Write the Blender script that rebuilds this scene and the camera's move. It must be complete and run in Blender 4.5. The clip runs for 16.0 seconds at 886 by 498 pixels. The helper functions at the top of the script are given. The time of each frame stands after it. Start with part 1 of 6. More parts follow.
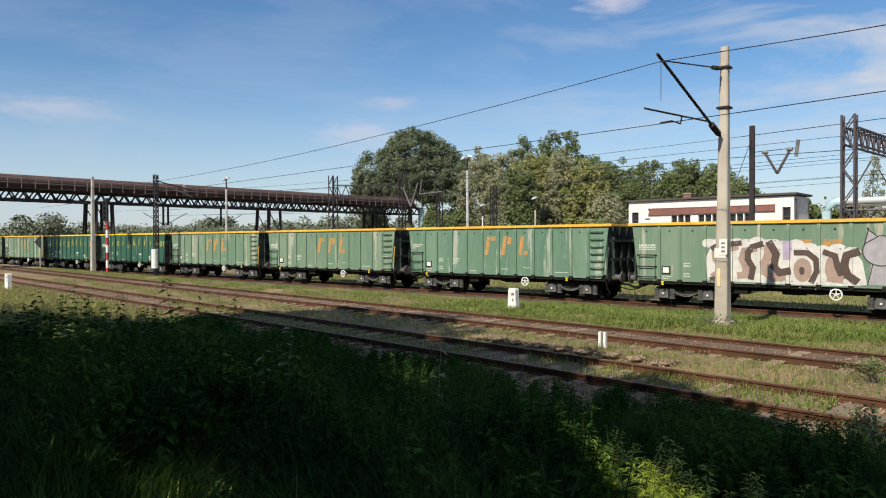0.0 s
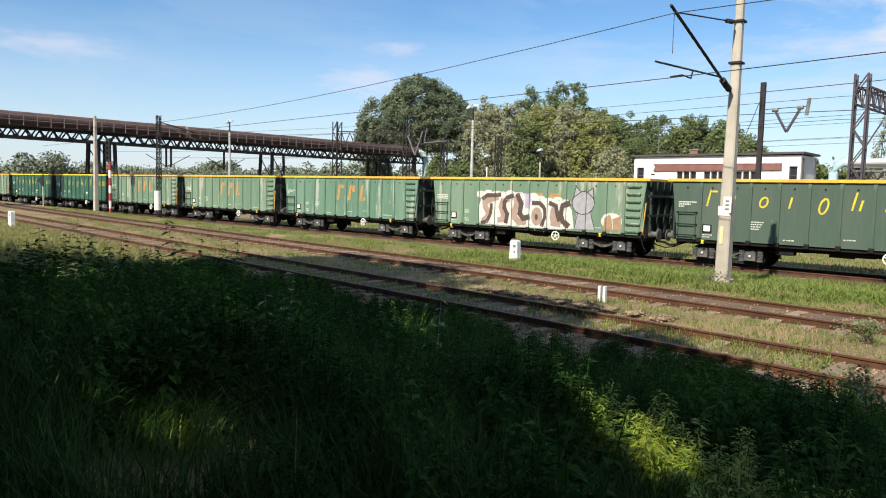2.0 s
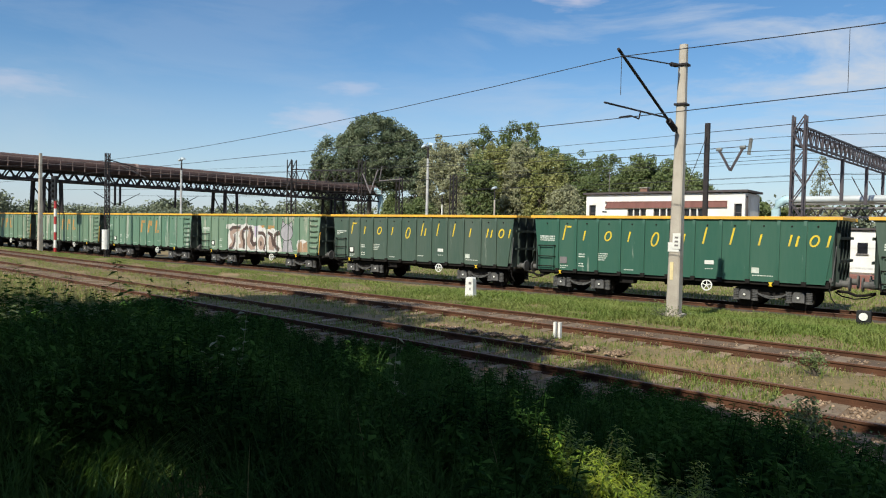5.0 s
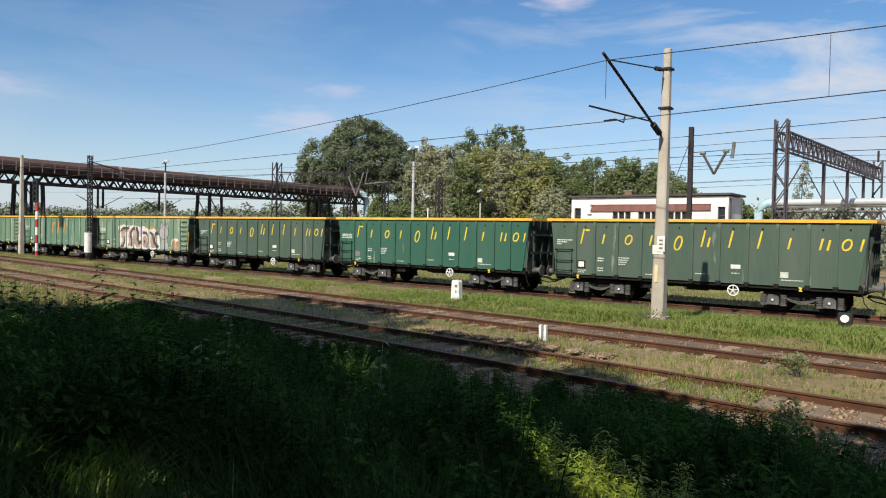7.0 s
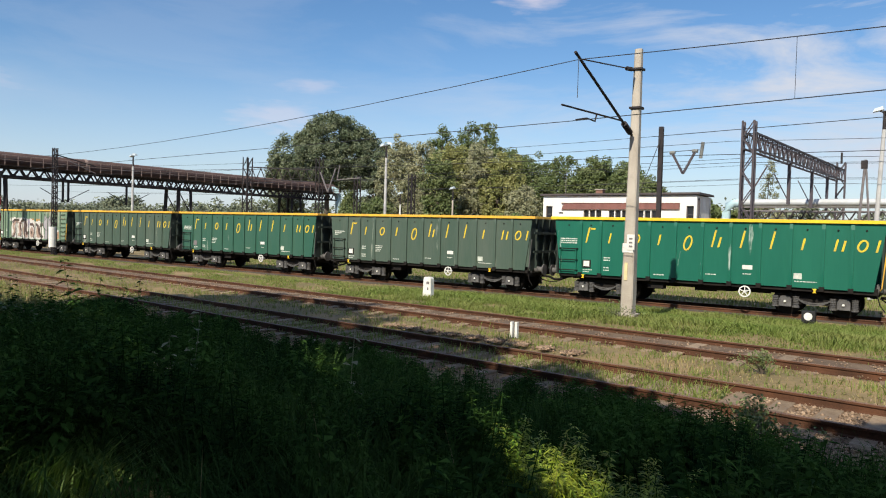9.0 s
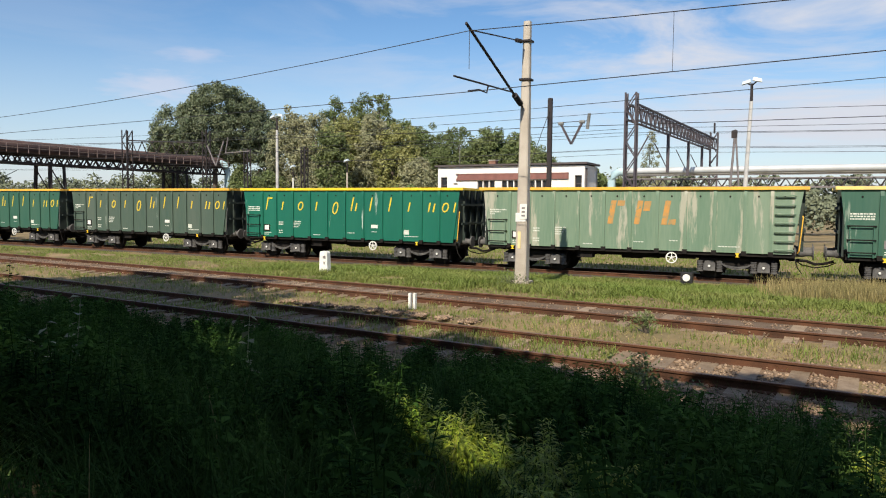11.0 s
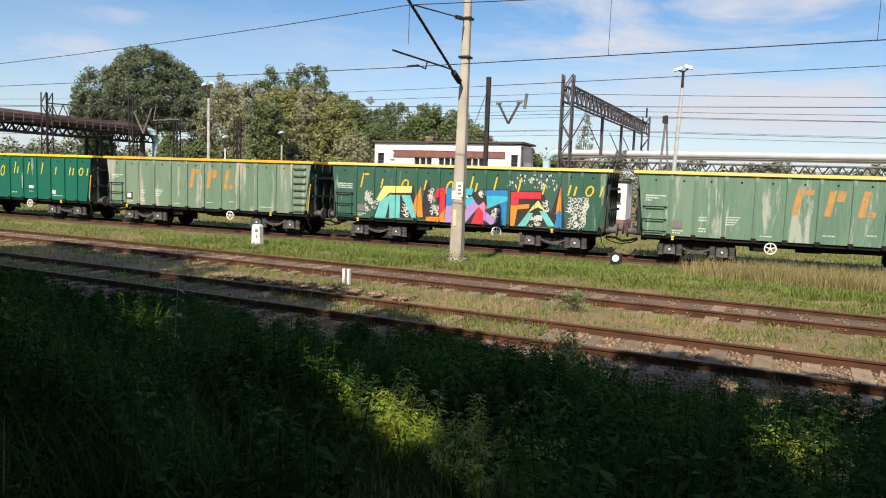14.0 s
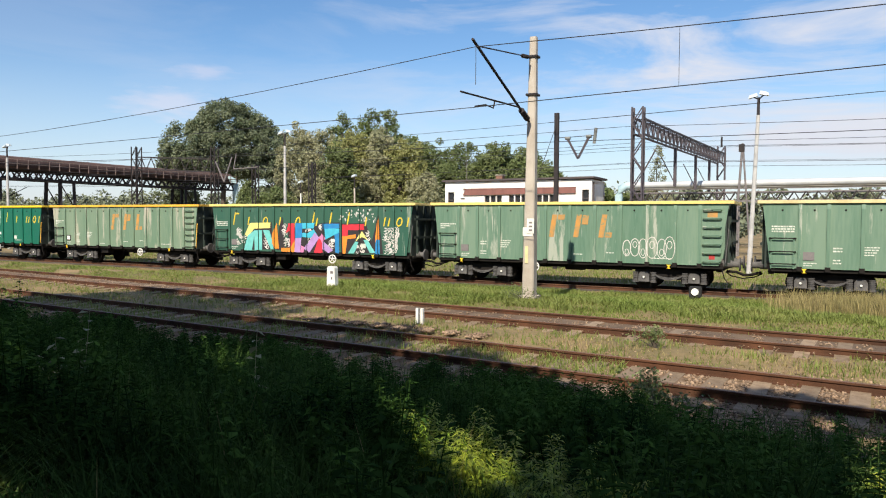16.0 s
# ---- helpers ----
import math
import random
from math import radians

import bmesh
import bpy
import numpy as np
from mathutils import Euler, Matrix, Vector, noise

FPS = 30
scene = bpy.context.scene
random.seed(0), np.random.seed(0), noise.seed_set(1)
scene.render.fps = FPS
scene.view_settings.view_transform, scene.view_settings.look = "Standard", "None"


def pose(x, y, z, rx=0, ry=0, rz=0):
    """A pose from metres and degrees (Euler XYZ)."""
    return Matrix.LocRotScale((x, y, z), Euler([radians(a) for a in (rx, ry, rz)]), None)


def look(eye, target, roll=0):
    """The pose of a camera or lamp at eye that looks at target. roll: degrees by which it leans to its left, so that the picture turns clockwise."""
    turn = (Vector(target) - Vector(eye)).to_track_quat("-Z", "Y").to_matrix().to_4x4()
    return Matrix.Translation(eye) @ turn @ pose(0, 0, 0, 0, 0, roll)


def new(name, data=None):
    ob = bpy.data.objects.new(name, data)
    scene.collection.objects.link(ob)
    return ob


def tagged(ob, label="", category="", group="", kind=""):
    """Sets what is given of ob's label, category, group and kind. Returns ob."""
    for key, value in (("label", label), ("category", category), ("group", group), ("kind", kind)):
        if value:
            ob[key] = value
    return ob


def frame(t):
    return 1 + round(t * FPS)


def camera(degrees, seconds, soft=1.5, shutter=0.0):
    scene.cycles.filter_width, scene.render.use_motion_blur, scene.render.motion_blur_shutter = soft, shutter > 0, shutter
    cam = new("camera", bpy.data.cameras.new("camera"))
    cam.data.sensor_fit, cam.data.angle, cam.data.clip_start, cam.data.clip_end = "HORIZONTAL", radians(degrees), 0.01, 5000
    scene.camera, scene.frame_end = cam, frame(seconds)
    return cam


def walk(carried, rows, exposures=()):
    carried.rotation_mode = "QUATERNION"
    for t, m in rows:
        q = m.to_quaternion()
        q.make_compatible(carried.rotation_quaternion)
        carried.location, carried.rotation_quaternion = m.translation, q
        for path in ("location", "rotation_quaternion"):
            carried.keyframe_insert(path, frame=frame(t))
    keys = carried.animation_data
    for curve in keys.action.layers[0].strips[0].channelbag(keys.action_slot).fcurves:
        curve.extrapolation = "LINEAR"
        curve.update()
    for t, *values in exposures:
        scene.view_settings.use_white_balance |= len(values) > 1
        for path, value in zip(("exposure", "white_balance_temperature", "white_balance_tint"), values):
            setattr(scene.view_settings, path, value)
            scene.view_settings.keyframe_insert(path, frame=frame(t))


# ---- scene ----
cam = camera(63.95, 16.0, soft=1.1)
EYE = (0.0, 0.0, 2.25)
PATH = [
    (0.0, look(EYE, (-19.990, 22.368, 1.932), -0.16)),
    (0.2, look(EYE, (-20.020, 22.339, 1.816), 0.45)),
    (0.5, look(EYE, (-20.610, 21.769, 1.096), 0.59)),
    (1.0, look(EYE, (-20.485, 21.885, 1.064), 1.46)),
    (1.5, look(EYE, (-20.103, 22.208, 0.606), 1.26)),
    (2.0, look(EYE, (-19.985, 22.242, -0.181), 1.46)),
    (2.3, look(EYE, (-20.051, 22.157, -0.397), 0.53)),
    (2.5, look(EYE, (-20.897, 21.282, -0.971), 0.66)),
    (2.7, look(EYE, (-19.514, 22.653, -0.209), 0.62)),
    (3.0, look(EYE, (-18.713, 23.448, 2.334), 2.81)),
    (3.5, look(EYE, (-17.901, 24.072, 2.529), 1.62)),
    (4.0, look(EYE, (-18.423, 23.676, 2.056), 1.37)),
    (4.2, look(EYE, (-18.684, 23.465, 1.669), 1.34)),
    (6.5, look(EYE, (-18.487, 23.609, 1.314), 1.47)),
    (7.0, look(EYE, (-18.177, 23.857, 1.581), 1.23)),
    (7.5, look(EYE, (-18.020, 23.978, 1.699), 1.24)),
    (8.0, look(EYE, (-18.248, 23.802, 1.551), 0.74)),
    (8.5, look(EYE, (-18.104, 23.904, 1.331), 1.70)),
    (9.0, look(EYE, (-17.221, 24.553, 1.481), 1.65)),
    (9.3, look(EYE, (-16.569, 25.006, 1.857), 2.51)),
    (9.5, look(EYE, (-16.106, 25.303, 1.678), 2.91)),
    (9.8, look(EYE, (-15.412, 25.711, 1.060), 3.09)),
    (10.0, look(EYE, (-15.022, 25.941, 1.051), 2.76)),
    (10.2, look(EYE, (-14.198, 26.392, 0.877), 2.76)),
    (12.3, look(EYE, (-13.460, 26.712, -0.048), -0.75)),
    (12.5, look(EYE, (-13.296, 26.795, -0.039), -0.30)),
    (13.0, look(EYE, (-12.453, 27.196, -0.056), 0.66)),
    (13.5, look(EYE, (-11.620, 27.551, -0.187), 1.29)),
    (14.0, look(EYE, (-10.896, 27.813, -0.527), 2.11)),
    (14.1, look(EYE, (-12.125, 27.252, -0.965), 3.48)),
    (14.2, look(EYE, (-12.525, 27.039, -1.211), 3.31)),
    (14.3, look(EYE, (-11.627, 27.364, -1.754), 4.37)),
    (14.4, look(EYE, (-11.786, 27.418, -0.804), 5.26)),
    (14.5, look(EYE, (-11.725, 27.462, -0.646), 5.70)),
    (14.7, look(EYE, (-12.013, 27.368, -0.332), 5.24)),
    (15.0, look(EYE, (-13.081, 26.938, 0.451), 1.27)),
    (15.2, look(EYE, (-13.434, 26.766, 0.486), -0.64)),
    (15.5, look(EYE, (-13.943, 26.514, 0.627), -2.97)),
    (15.7, look(EYE, (-13.715, 26.638, 0.723), -1.67)),
    (16.0, look(EYE, (-13.731, 26.645, 1.014), 0.30)),
]
EXPOSURES = [(0.0, 0.34, 6450, 9), (0.7, 0.39, 6450, 9), (1.5, 0.50, 6400, 8), (2.2, 0.74, 6400, 8), (2.6, 0.82, 6400, 8), (3.0, 0.74, 6350, 7), (3.4, 0.36, 6250, 6), (4.2, 0.30, 6150, 5),
             (6.5, 0.38, 6350, 8), (10.0, 0.46, 6500, 10), (12.5, 0.50, 6650, 11), (13.5, 0.50, 6650, 11), (14.1, 0.52, 6650, 11), (14.5, 0.68, 6600, 11), (15.0, 0.68, 6600, 11), (15.5, 0.60, 6600, 11), (16.0, 0.60, 6600, 11)]
walk(cam, PATH, EXPOSURES)

# ---- world, sun ----
SUN_AZ, SUN_EL = radians(-7.9), radians(40.8)       # sun behind the camera, a little to its right
world = bpy.data.worlds.new("sky")
scene.world = world
world.use_nodes = True
wn, wl = world.node_tree.nodes, world.node_tree.links
wn.clear()
w_out = wn.new("ShaderNodeOutputWorld")
w_bg = wn.new("ShaderNodeBackground")
w_sky = wn.new("ShaderNodeTexSky")
w_sky.sky_type = "NISHITA"
w_sky.sun_disc = False
w_sky.sun_elevation = SUN_EL
w_sky.sun_rotation = radians(180.0) + SUN_AZ
w_sky.air_density, w_sky.dust_density, w_sky.ozone_density = 1.0, 0.3, 2.6
w_co = wn.new("ShaderNodeTexCoord")
w_map = wn.new("ShaderNodeMapping")
w_map.inputs["Scale"].default_value = (1.0, 1.0, 4.5)
w_noise = wn.new("ShaderNodeTexNoise")
w_noise.inputs["Scale"].default_value = 3.1
w_noise.inputs["Detail"].default_value = 9.0
w_noise.inputs["Roughness"].default_value = 0.6
w_noise.inputs["Distortion"].default_value = 0.5
w_ramp = wn.new("ShaderNodeValToRGB")
w_ramp.color_ramp.elements[0].position = 0.46
w_ramp.color_ramp.elements[1].position = 0.64
w_mix = wn.new("ShaderNodeMixRGB")
w_mix.inputs["Color2"].default_value = (5.5, 5.7, 6.3, 1)
wl.new(w_co.outputs["Generated"], w_map.inputs["Vector"])
wl.new(w_map.outputs["Vector"], w_noise.inputs["Vector"])
wl.new(w_noise.outputs["Fac"], w_ramp.inputs["Fac"])
w_sep = wn.new("ShaderNodeSeparateXYZ")
w_side = wn.new("ShaderNodeMapRange")       # more cloud towards the right of the yard
w_side.inputs["From Min"].default_value, w_side.inputs["From Max"].default_value = -0.62, -0.12
w_side.inputs["To Min"].default_value, w_side.inputs["To Max"].default_value = 0.12, 0.95
w_mul = wn.new("ShaderNodeMath")
w_mul.operation = "MULTIPLY"
w_low = wn.new("ShaderNodeMapRange")        # the air near the horizon is a little dimmer and bluer
w_low.inputs["From Min"].default_value, w_low.inputs["From Max"].default_value = 0.0, 0.22
w_low.inputs["To Min"].default_value, w_low.inputs["To Max"].default_value = 0.7, 0.0
w_haze = wn.new("ShaderNodeMixRGB")
w_haze.inputs["Color2"].default_value = (4.2, 5.1, 6.3, 1)
w_sat = wn.new("ShaderNodeHueSaturation")
w_sat.inputs["Saturation"].default_value = 1.22
w_tint = wn.new("ShaderNodeMixRGB")         # clear summer air, slightly violet at the horizon
w_tint.blend_type = "MULTIPLY"
w_tint.inputs["Fac"].default_value = 1.0
w_tint.inputs["Color2"].default_value = (1.06, 1.0, 1.0, 1)
wl.new(w_co.outputs["Generated"], w_sep.inputs[0])
wl.new(w_sep.outputs["X"], w_side.inputs["Value"])
wl.new(w_ramp.outputs["Color"], w_mul.inputs[0])
wl.new(w_side.outputs[0], w_mul.inputs[1])
wl.new(w_mul.outputs[0], w_mix.inputs["Fac"])
wl.new(w_sky.outputs["Color"], w_sat.inputs["Color"])
wl.new(w_sat.outputs["Color"], w_tint.inputs["Color1"])
wl.new(w_sep.outputs["Z"], w_low.inputs["Value"])
wl.new(w_low.outputs[0], w_haze.inputs["Fac"])
wl.new(w_tint.outputs["Color"], w_haze.inputs["Color1"])
wl.new(w_haze.outputs["Color"], w_mix.inputs["Color1"])
sky_colour = w_mix.outputs["Color"]
for way, long, high, thick in (((-0.454, 0.835, 0.310), 0.030, 0.011, 0.6), ((-0.738, 0.658, 0.147), 0.050, 0.014, 0.4), ((-0.930, 0.327, 0.164), 0.055, 0.011, 0.35), ((-0.704, 0.684, 0.190), 0.028, 0.007, 0.3)):
    # a small puff of cloud of its own, with a ragged edge
    p_off = wn.new("ShaderNodeVectorMath")
    p_off.operation = "SUBTRACT"
    p_off.inputs[1].default_value = way
    p_size = wn.new("ShaderNodeVectorMath")
    p_size.operation = "MULTIPLY"
    p_size.inputs[1].default_value = (1 / long, 1 / long, 1 / high)
    p_len = wn.new("ShaderNodeVectorMath")
    p_len.operation = "LENGTH"
    p_rag = wn.new("ShaderNodeTexNoise")
    p_rag.inputs["Scale"].default_value, p_rag.inputs["Detail"].default_value = 28.0, 6.0
    p_sum = wn.new("ShaderNodeMath")
    p_sum.operation = "MULTIPLY_ADD"
    p_sum.inputs[1].default_value = 2.6
    p_fac = wn.new("ShaderNodeMapRange")
    p_fac.inputs["From Min"].default_value, p_fac.inputs["From Max"].default_value = 1.5, 2.9
    p_fac.inputs["To Min"].default_value, p_fac.inputs["To Max"].default_value = thick, 0.0
    p_mix = wn.new("ShaderNodeMixRGB")
    p_mix.inputs["Color2"].default_value = (6.6, 6.0, 6.5, 1)
    wl.new(w_co.outputs["Generated"], p_off.inputs[0])
    wl.new(p_off.outputs[0], p_size.inputs[0])
    wl.new(p_size.outputs[0], p_len.inputs[0])
    wl.new(w_map.outputs["Vector"], p_rag.inputs["Vector"])
    wl.new(p_rag.outputs["Fac"], p_sum.inputs[0])
    wl.new(p_len.outputs["Value"], p_sum.inputs[2])
    wl.new(p_sum.outputs[0], p_fac.inputs["Value"])
    wl.new(p_fac.outputs[0], p_mix.inputs["Fac"])
    wl.new(sky_colour, p_mix.inputs["Color1"])
    sky_colour = p_mix.outputs["Color"]
wl.new(sky_colour, w_bg.inputs["Color"])
w_bg.inputs["Strength"].default_value = 0.092
wl.new(w_bg.outputs["Background"], w_out.inputs["Surface"])

sun_data = bpy.data.lights.new("sun", "SUN")
sun_data.energy, sun_data.angle, sun_data.color = 4.6, radians(0.53), (1.0, 0.905, 0.745)
sun = new("sun", sun_data)
sun_way = Vector((-math.sin(SUN_AZ) * math.cos(SUN_EL), -math.cos(SUN_AZ) * math.cos(SUN_EL), math.sin(SUN_EL)))
sun.matrix_world = look(sun_way * 60, (0, 0, 0))


# ---- materials ----
def material(name, base, other=None, rough=0.7, metal=0.0, scale=3.0, fine=40.0, bump=0.15, island=0.0, each=0.0, streak=False, translucent=0.0, wear=None, wear_at=0.62, gloss=0.5):
    """Two noises of different scale mix base and other; island or each vary single pieces; wear shows through in patches."""
    m = bpy.data.materials.new(name)
    m.use_nodes = True
    n, l = m.node_tree.nodes, m.node_tree.links
    p = n["Principled BSDF"]
    p.inputs["Roughness"].default_value, p.inputs["Metallic"].default_value = rough, metal
    p.inputs["Specular IOR Level"].default_value = gloss
    other = other or tuple(c * 0.7 for c in base)
    co = n.new("ShaderNodeTexCoord")
    mp = n.new("ShaderNodeMapping")
    if streak:
        mp.inputs["Scale"].default_value = (1.0, 1.0, 0.12)
    l.new(co.outputs["Object"], mp.inputs["Vector"])
    big, small = n.new("ShaderNodeTexNoise"), n.new("ShaderNodeTexNoise")
    for node, s, d in ((big, scale, 4.0), (small, fine, 5.0)):
        node.inputs["Scale"].default_value, node.inputs["Detail"].default_value = s, d
        l.new(mp.outputs["Vector"], node.inputs["Vector"])
    add = n.new("ShaderNodeMath")
    add.operation = "MULTIPLY_ADD"
    add.inputs[1].default_value = 0.45
    l.new(small.outputs["Fac"], add.inputs[0])
    l.new(big.outputs["Fac"], add.inputs[2])
    ramp = n.new("ShaderNodeMapRange")
    ramp.inputs["From Min"].default_value, ramp.inputs["From Max"].default_value = 0.54, 0.9
    l.new(add.outputs[0], ramp.inputs["Value"])
    mix = n.new("ShaderNodeMixRGB")
    mix.inputs["Color1"].default_value, mix.inputs["Color2"].default_value = (*base, 1), (*other, 1)
    l.new(ramp.outputs[0], mix.inputs["Fac"])
    colour = mix.outputs["Color"]
    if wear:
        patch = n.new("ShaderNodeTexNoise")
        patch.inputs["Scale"].default_value, patch.inputs["Detail"].default_value = scale * 1.9, 9.0
        patch.inputs["Roughness"].default_value = 0.68
        shift = n.new("ShaderNodeVectorMath")
        info = n.new("ShaderNodeObjectInfo")
        l.new(mp.outputs["Vector"], shift.inputs[0])
        times = n.new("ShaderNodeMath")
        times.operation = "MULTIPLY"
        times.inputs[1].default_value = 37.0
        l.new(info.outputs["Random"], times.inputs[0])
        l.new(times.outputs[0], shift.inputs[1])
        l.new(shift.outputs[0], patch.inputs["Vector"])
        step = n.new("ShaderNodeMapRange")
        step.inputs["From Min"].default_value, step.inputs["From Max"].default_value = wear_at, wear_at + 0.05
        l.new(patch.outputs["Fac"], step.inputs["Value"])
        worn = n.new("ShaderNodeMixRGB")
        worn.inputs["Color2"].default_value = (*wear, 1)
        l.new(step.outputs[0], worn.inputs["Fac"])
        l.new(colour, worn.inputs["Color1"])
        colour = worn.outputs["Color"]
    if island or each:
        hsv = n.new("ShaderNodeHueSaturation")
        rnd = n.new("ShaderNodeNewGeometry").outputs["Random Per Island"] if island else n.new("ShaderNodeObjectInfo").outputs["Random"]
        span = n.new("ShaderNodeMapRange")
        span.inputs["To Min"].default_value, span.inputs["To Max"].default_value = 1 - (island or each), 1 + (island or each)
        l.new(rnd, span.inputs["Value"])
        l.new(span.outputs[0], hsv.inputs["Value"])
        l.new(colour, hsv.inputs["Color"])
        colour = hsv.outputs["Color"]
    l.new(colour, p.inputs["Base Color"])
    if bump:
        b = n.new("ShaderNodeBump")
        b.inputs["Strength"].default_value, b.inputs["Distance"].default_value = bump, 0.02
        l.new(small.outputs["Fac"], b.inputs["Height"])
        l.new(b.outputs["Normal"], p.inputs["Normal"])
    if translucent:
        t = n.new("ShaderNodeBsdfTranslucent")
        mixs = n.new("ShaderNodeMixShader")
        mixs.inputs["Fac"].default_value = translucent
        l.new(colour, t.inputs["Color"])
        l.new(p.outputs["BSDF"], mixs.inputs[1])
        l.new(t.outputs["BSDF"], mixs.inputs[2])
        l.new(mixs.outputs["Shader"], n["Material Output"].inputs["Surface"])
    return m


GROUND = material("grassy_soil", (0.125, 0.105, 0.042), (0.27, 0.19, 0.095), 0.95, scale=0.5, fine=9.0, bump=0.4)
# ballast below the train, its colour darkened to carry the wagons' shade
DARK_BED = material("shade_darkened_ballast", (0.045, 0.037, 0.03), (0.09, 0.072, 0.055), 0.95, scale=1.2, fine=22.0, bump=0.8)
GRAVEL_BED = material("brown_ballast", (0.135, 0.083, 0.047), (0.22, 0.148, 0.09), 0.95, scale=1.2, fine=22.0, bump=0.8)
OLD_BED = material("dark_brown_ballast", (0.088, 0.058, 0.037), (0.155, 0.108, 0.07), 0.95, scale=1.2, fine=22.0, bump=0.8)
STONES = material("ballast_stone", (0.30, 0.215, 0.145), (0.17, 0.112, 0.072), 0.9, scale=3, fine=30, island=0.5)
RUST = material("rusty_rail", (0.115, 0.053, 0.03), (0.055, 0.029, 0.019), 0.85, metal=0.0, scale=2, fine=50, gloss=0.15)
RAIL_TOP = material("worn_rail_top", (0.21, 0.115, 0.07), (0.13, 0.072, 0.048), 0.6, metal=0.2, scale=2, fine=40)
SLEEPER = material("concrete_sleeper", (0.29, 0.22, 0.15), (0.165, 0.115, 0.075), 0.9, scale=4, fine=40, each=0.25)
WOOD_SLEEPER = material("old_wood_sleeper", (0.16, 0.12, 0.085), (0.09, 0.066, 0.048), 0.9, scale=5, fine=40, each=0.35)
CONCRETE = material("weathered_concrete", (0.47, 0.43, 0.37), (0.34, 0.30, 0.25), 0.9, scale=1.5, fine=35, bump=0.2)
WHITE = material("white_paint", (0.78, 0.78, 0.75), (0.6, 0.6, 0.56), 0.6, scale=3, fine=30)
PALE = material("pale_stencil_paint", (0.62, 0.64, 0.58), (0.42, 0.46, 0.4), 0.7, scale=6, fine=40)
YELLOW_PLATE = material("yellow_plate", (0.72, 0.6, 0.32), (0.6, 0.5, 0.27), 0.6, scale=5)
RED = material("red_paint", (0.45, 0.03, 0.03), (0.3, 0.03, 0.03), 0.6)
STEEL_DARK = material("dark_steel", (0.022, 0.02, 0.024), (0.04, 0.033, 0.032), 0.75, scale=2, fine=30, gloss=0.25)
GANTRY_STEEL = material("grey_purple_steel", (0.045, 0.04, 0.055), (0.07, 0.055, 0.06), 0.65, scale=2, fine=30)
PIPE_RUST = material("rust_brown_pipe", (0.115, 0.068, 0.058), (0.07, 0.044, 0.042), 0.85, scale=0.8, fine=12, bump=0.3)
PIPE_RAIL = material("grey_brown_rail", (0.34, 0.25, 0.21), (0.24, 0.17, 0.15), 0.8)
PIPE_WHITE = material("pale_pipe_lagging", (0.5, 0.525, 0.54), (0.4, 0.42, 0.43), 0.5, scale=1, fine=12)
PIPE_BLUE = material("pale_blue_pipe", (0.45, 0.62, 0.66), (0.36, 0.5, 0.55), 0.55)
TRUSS_GREY = material("grey_truss", (0.13, 0.12, 0.125), (0.2, 0.18, 0.18), 0.7)
RENDER_WHITE = material("white_plaster", (0.8, 0.79, 0.77), (0.66, 0.64, 0.6), 0.9, scale=0.6, fine=15, bump=0.05)
ROOF_FELT = material("dark_roof_felt", (0.06, 0.05, 0.055), (0.09, 0.075, 0.075), 0.9)
AWNING = material("brown_fascia", (0.23, 0.10, 0.085), (0.17, 0.075, 0.065), 0.8, streak=True)
GLASS_DARK = material("dark_window_glass", (0.012, 0.014, 0.016), (0.02, 0.02, 0.025), 0.12, bump=0)
BRICK = material("brown_brick", (0.25, 0.13, 0.09), (0.16, 0.09, 0.07), 0.9)
WIRE = material("dark_wire", (0.03, 0.03, 0.033), None, 0.6, bump=0)
INSULATOR = material("grey_insulator", (0.22, 0.23, 0.22), (0.14, 0.14, 0.13), 0.3)
LAMP_HEAD = material("pale_lamp_housing", (0.5, 0.58, 0.62), (0.4, 0.46, 0.5), 0.4)
LAMP_POST = material("pale_grey_post", (0.5, 0.5, 0.49), (0.36, 0.36, 0.36), 0.8, scale=2, fine=20)
SIGNAL_BLACK = material("black_signal_board", (0.012, 0.013, 0.015), None, 0.6)
BLACK_FRAME = material("black_underframe", (0.010, 0.0095, 0.0095), (0.022, 0.019, 0.017), 0.9, scale=2, fine=25, gloss=0.15)
BOGIE_STEEL = material("dusty_bogie_steel", (0.05, 0.05, 0.052), (0.125, 0.122, 0.12), 0.85, scale=3, fine=30, gloss=0.25)
BARK = material("grey_bark", (0.11, 0.09, 0.07), (0.06, 0.05, 0.04), 0.95, scale=2, fine=20, bump=0.5)
LEAF_DARK = material("dark_green_leaves", (0.082, 0.116, 0.06), (0.19, 0.22, 0.13), 0.6, scale=0.6, fine=6, bump=0, island=0.45, translucent=0.25)
LEAF_MID = material("green_leaves", (0.095, 0.135, 0.042), (0.165, 0.20, 0.075), 0.6, scale=0.4, fine=6, bump=0, island=0.4, translucent=0.25)
LEAF_GREY = material("grey_green_leaves", (0.175, 0.19, 0.098), (0.34, 0.335, 0.20), 0.6, scale=0.5, fine=6, bump=0, island=0.4, translucent=0.2)
LEAF_YELLOW = material("yellow_green_leaves", (0.185, 0.208, 0.062), (0.31, 0.31, 0.12), 0.6, scale=0.5, fine=6, bump=0, island=0.4, translucent=0.25)
# leaf green paled and greyed: distance haze is put into the colour
LEAF_FAR = material("haze_paled_leaves", (0.11, 0.135, 0.085), (0.16, 0.18, 0.115), 0.8, scale=0.2, fine=4, bump=0, island=0.3)
GRASS = material("meadow_grass", (0.135, 0.205, 0.030), (0.225, 0.255, 0.068), 0.7, scale=0.35, fine=5, bump=0, island=0.22, translucent=0.3)
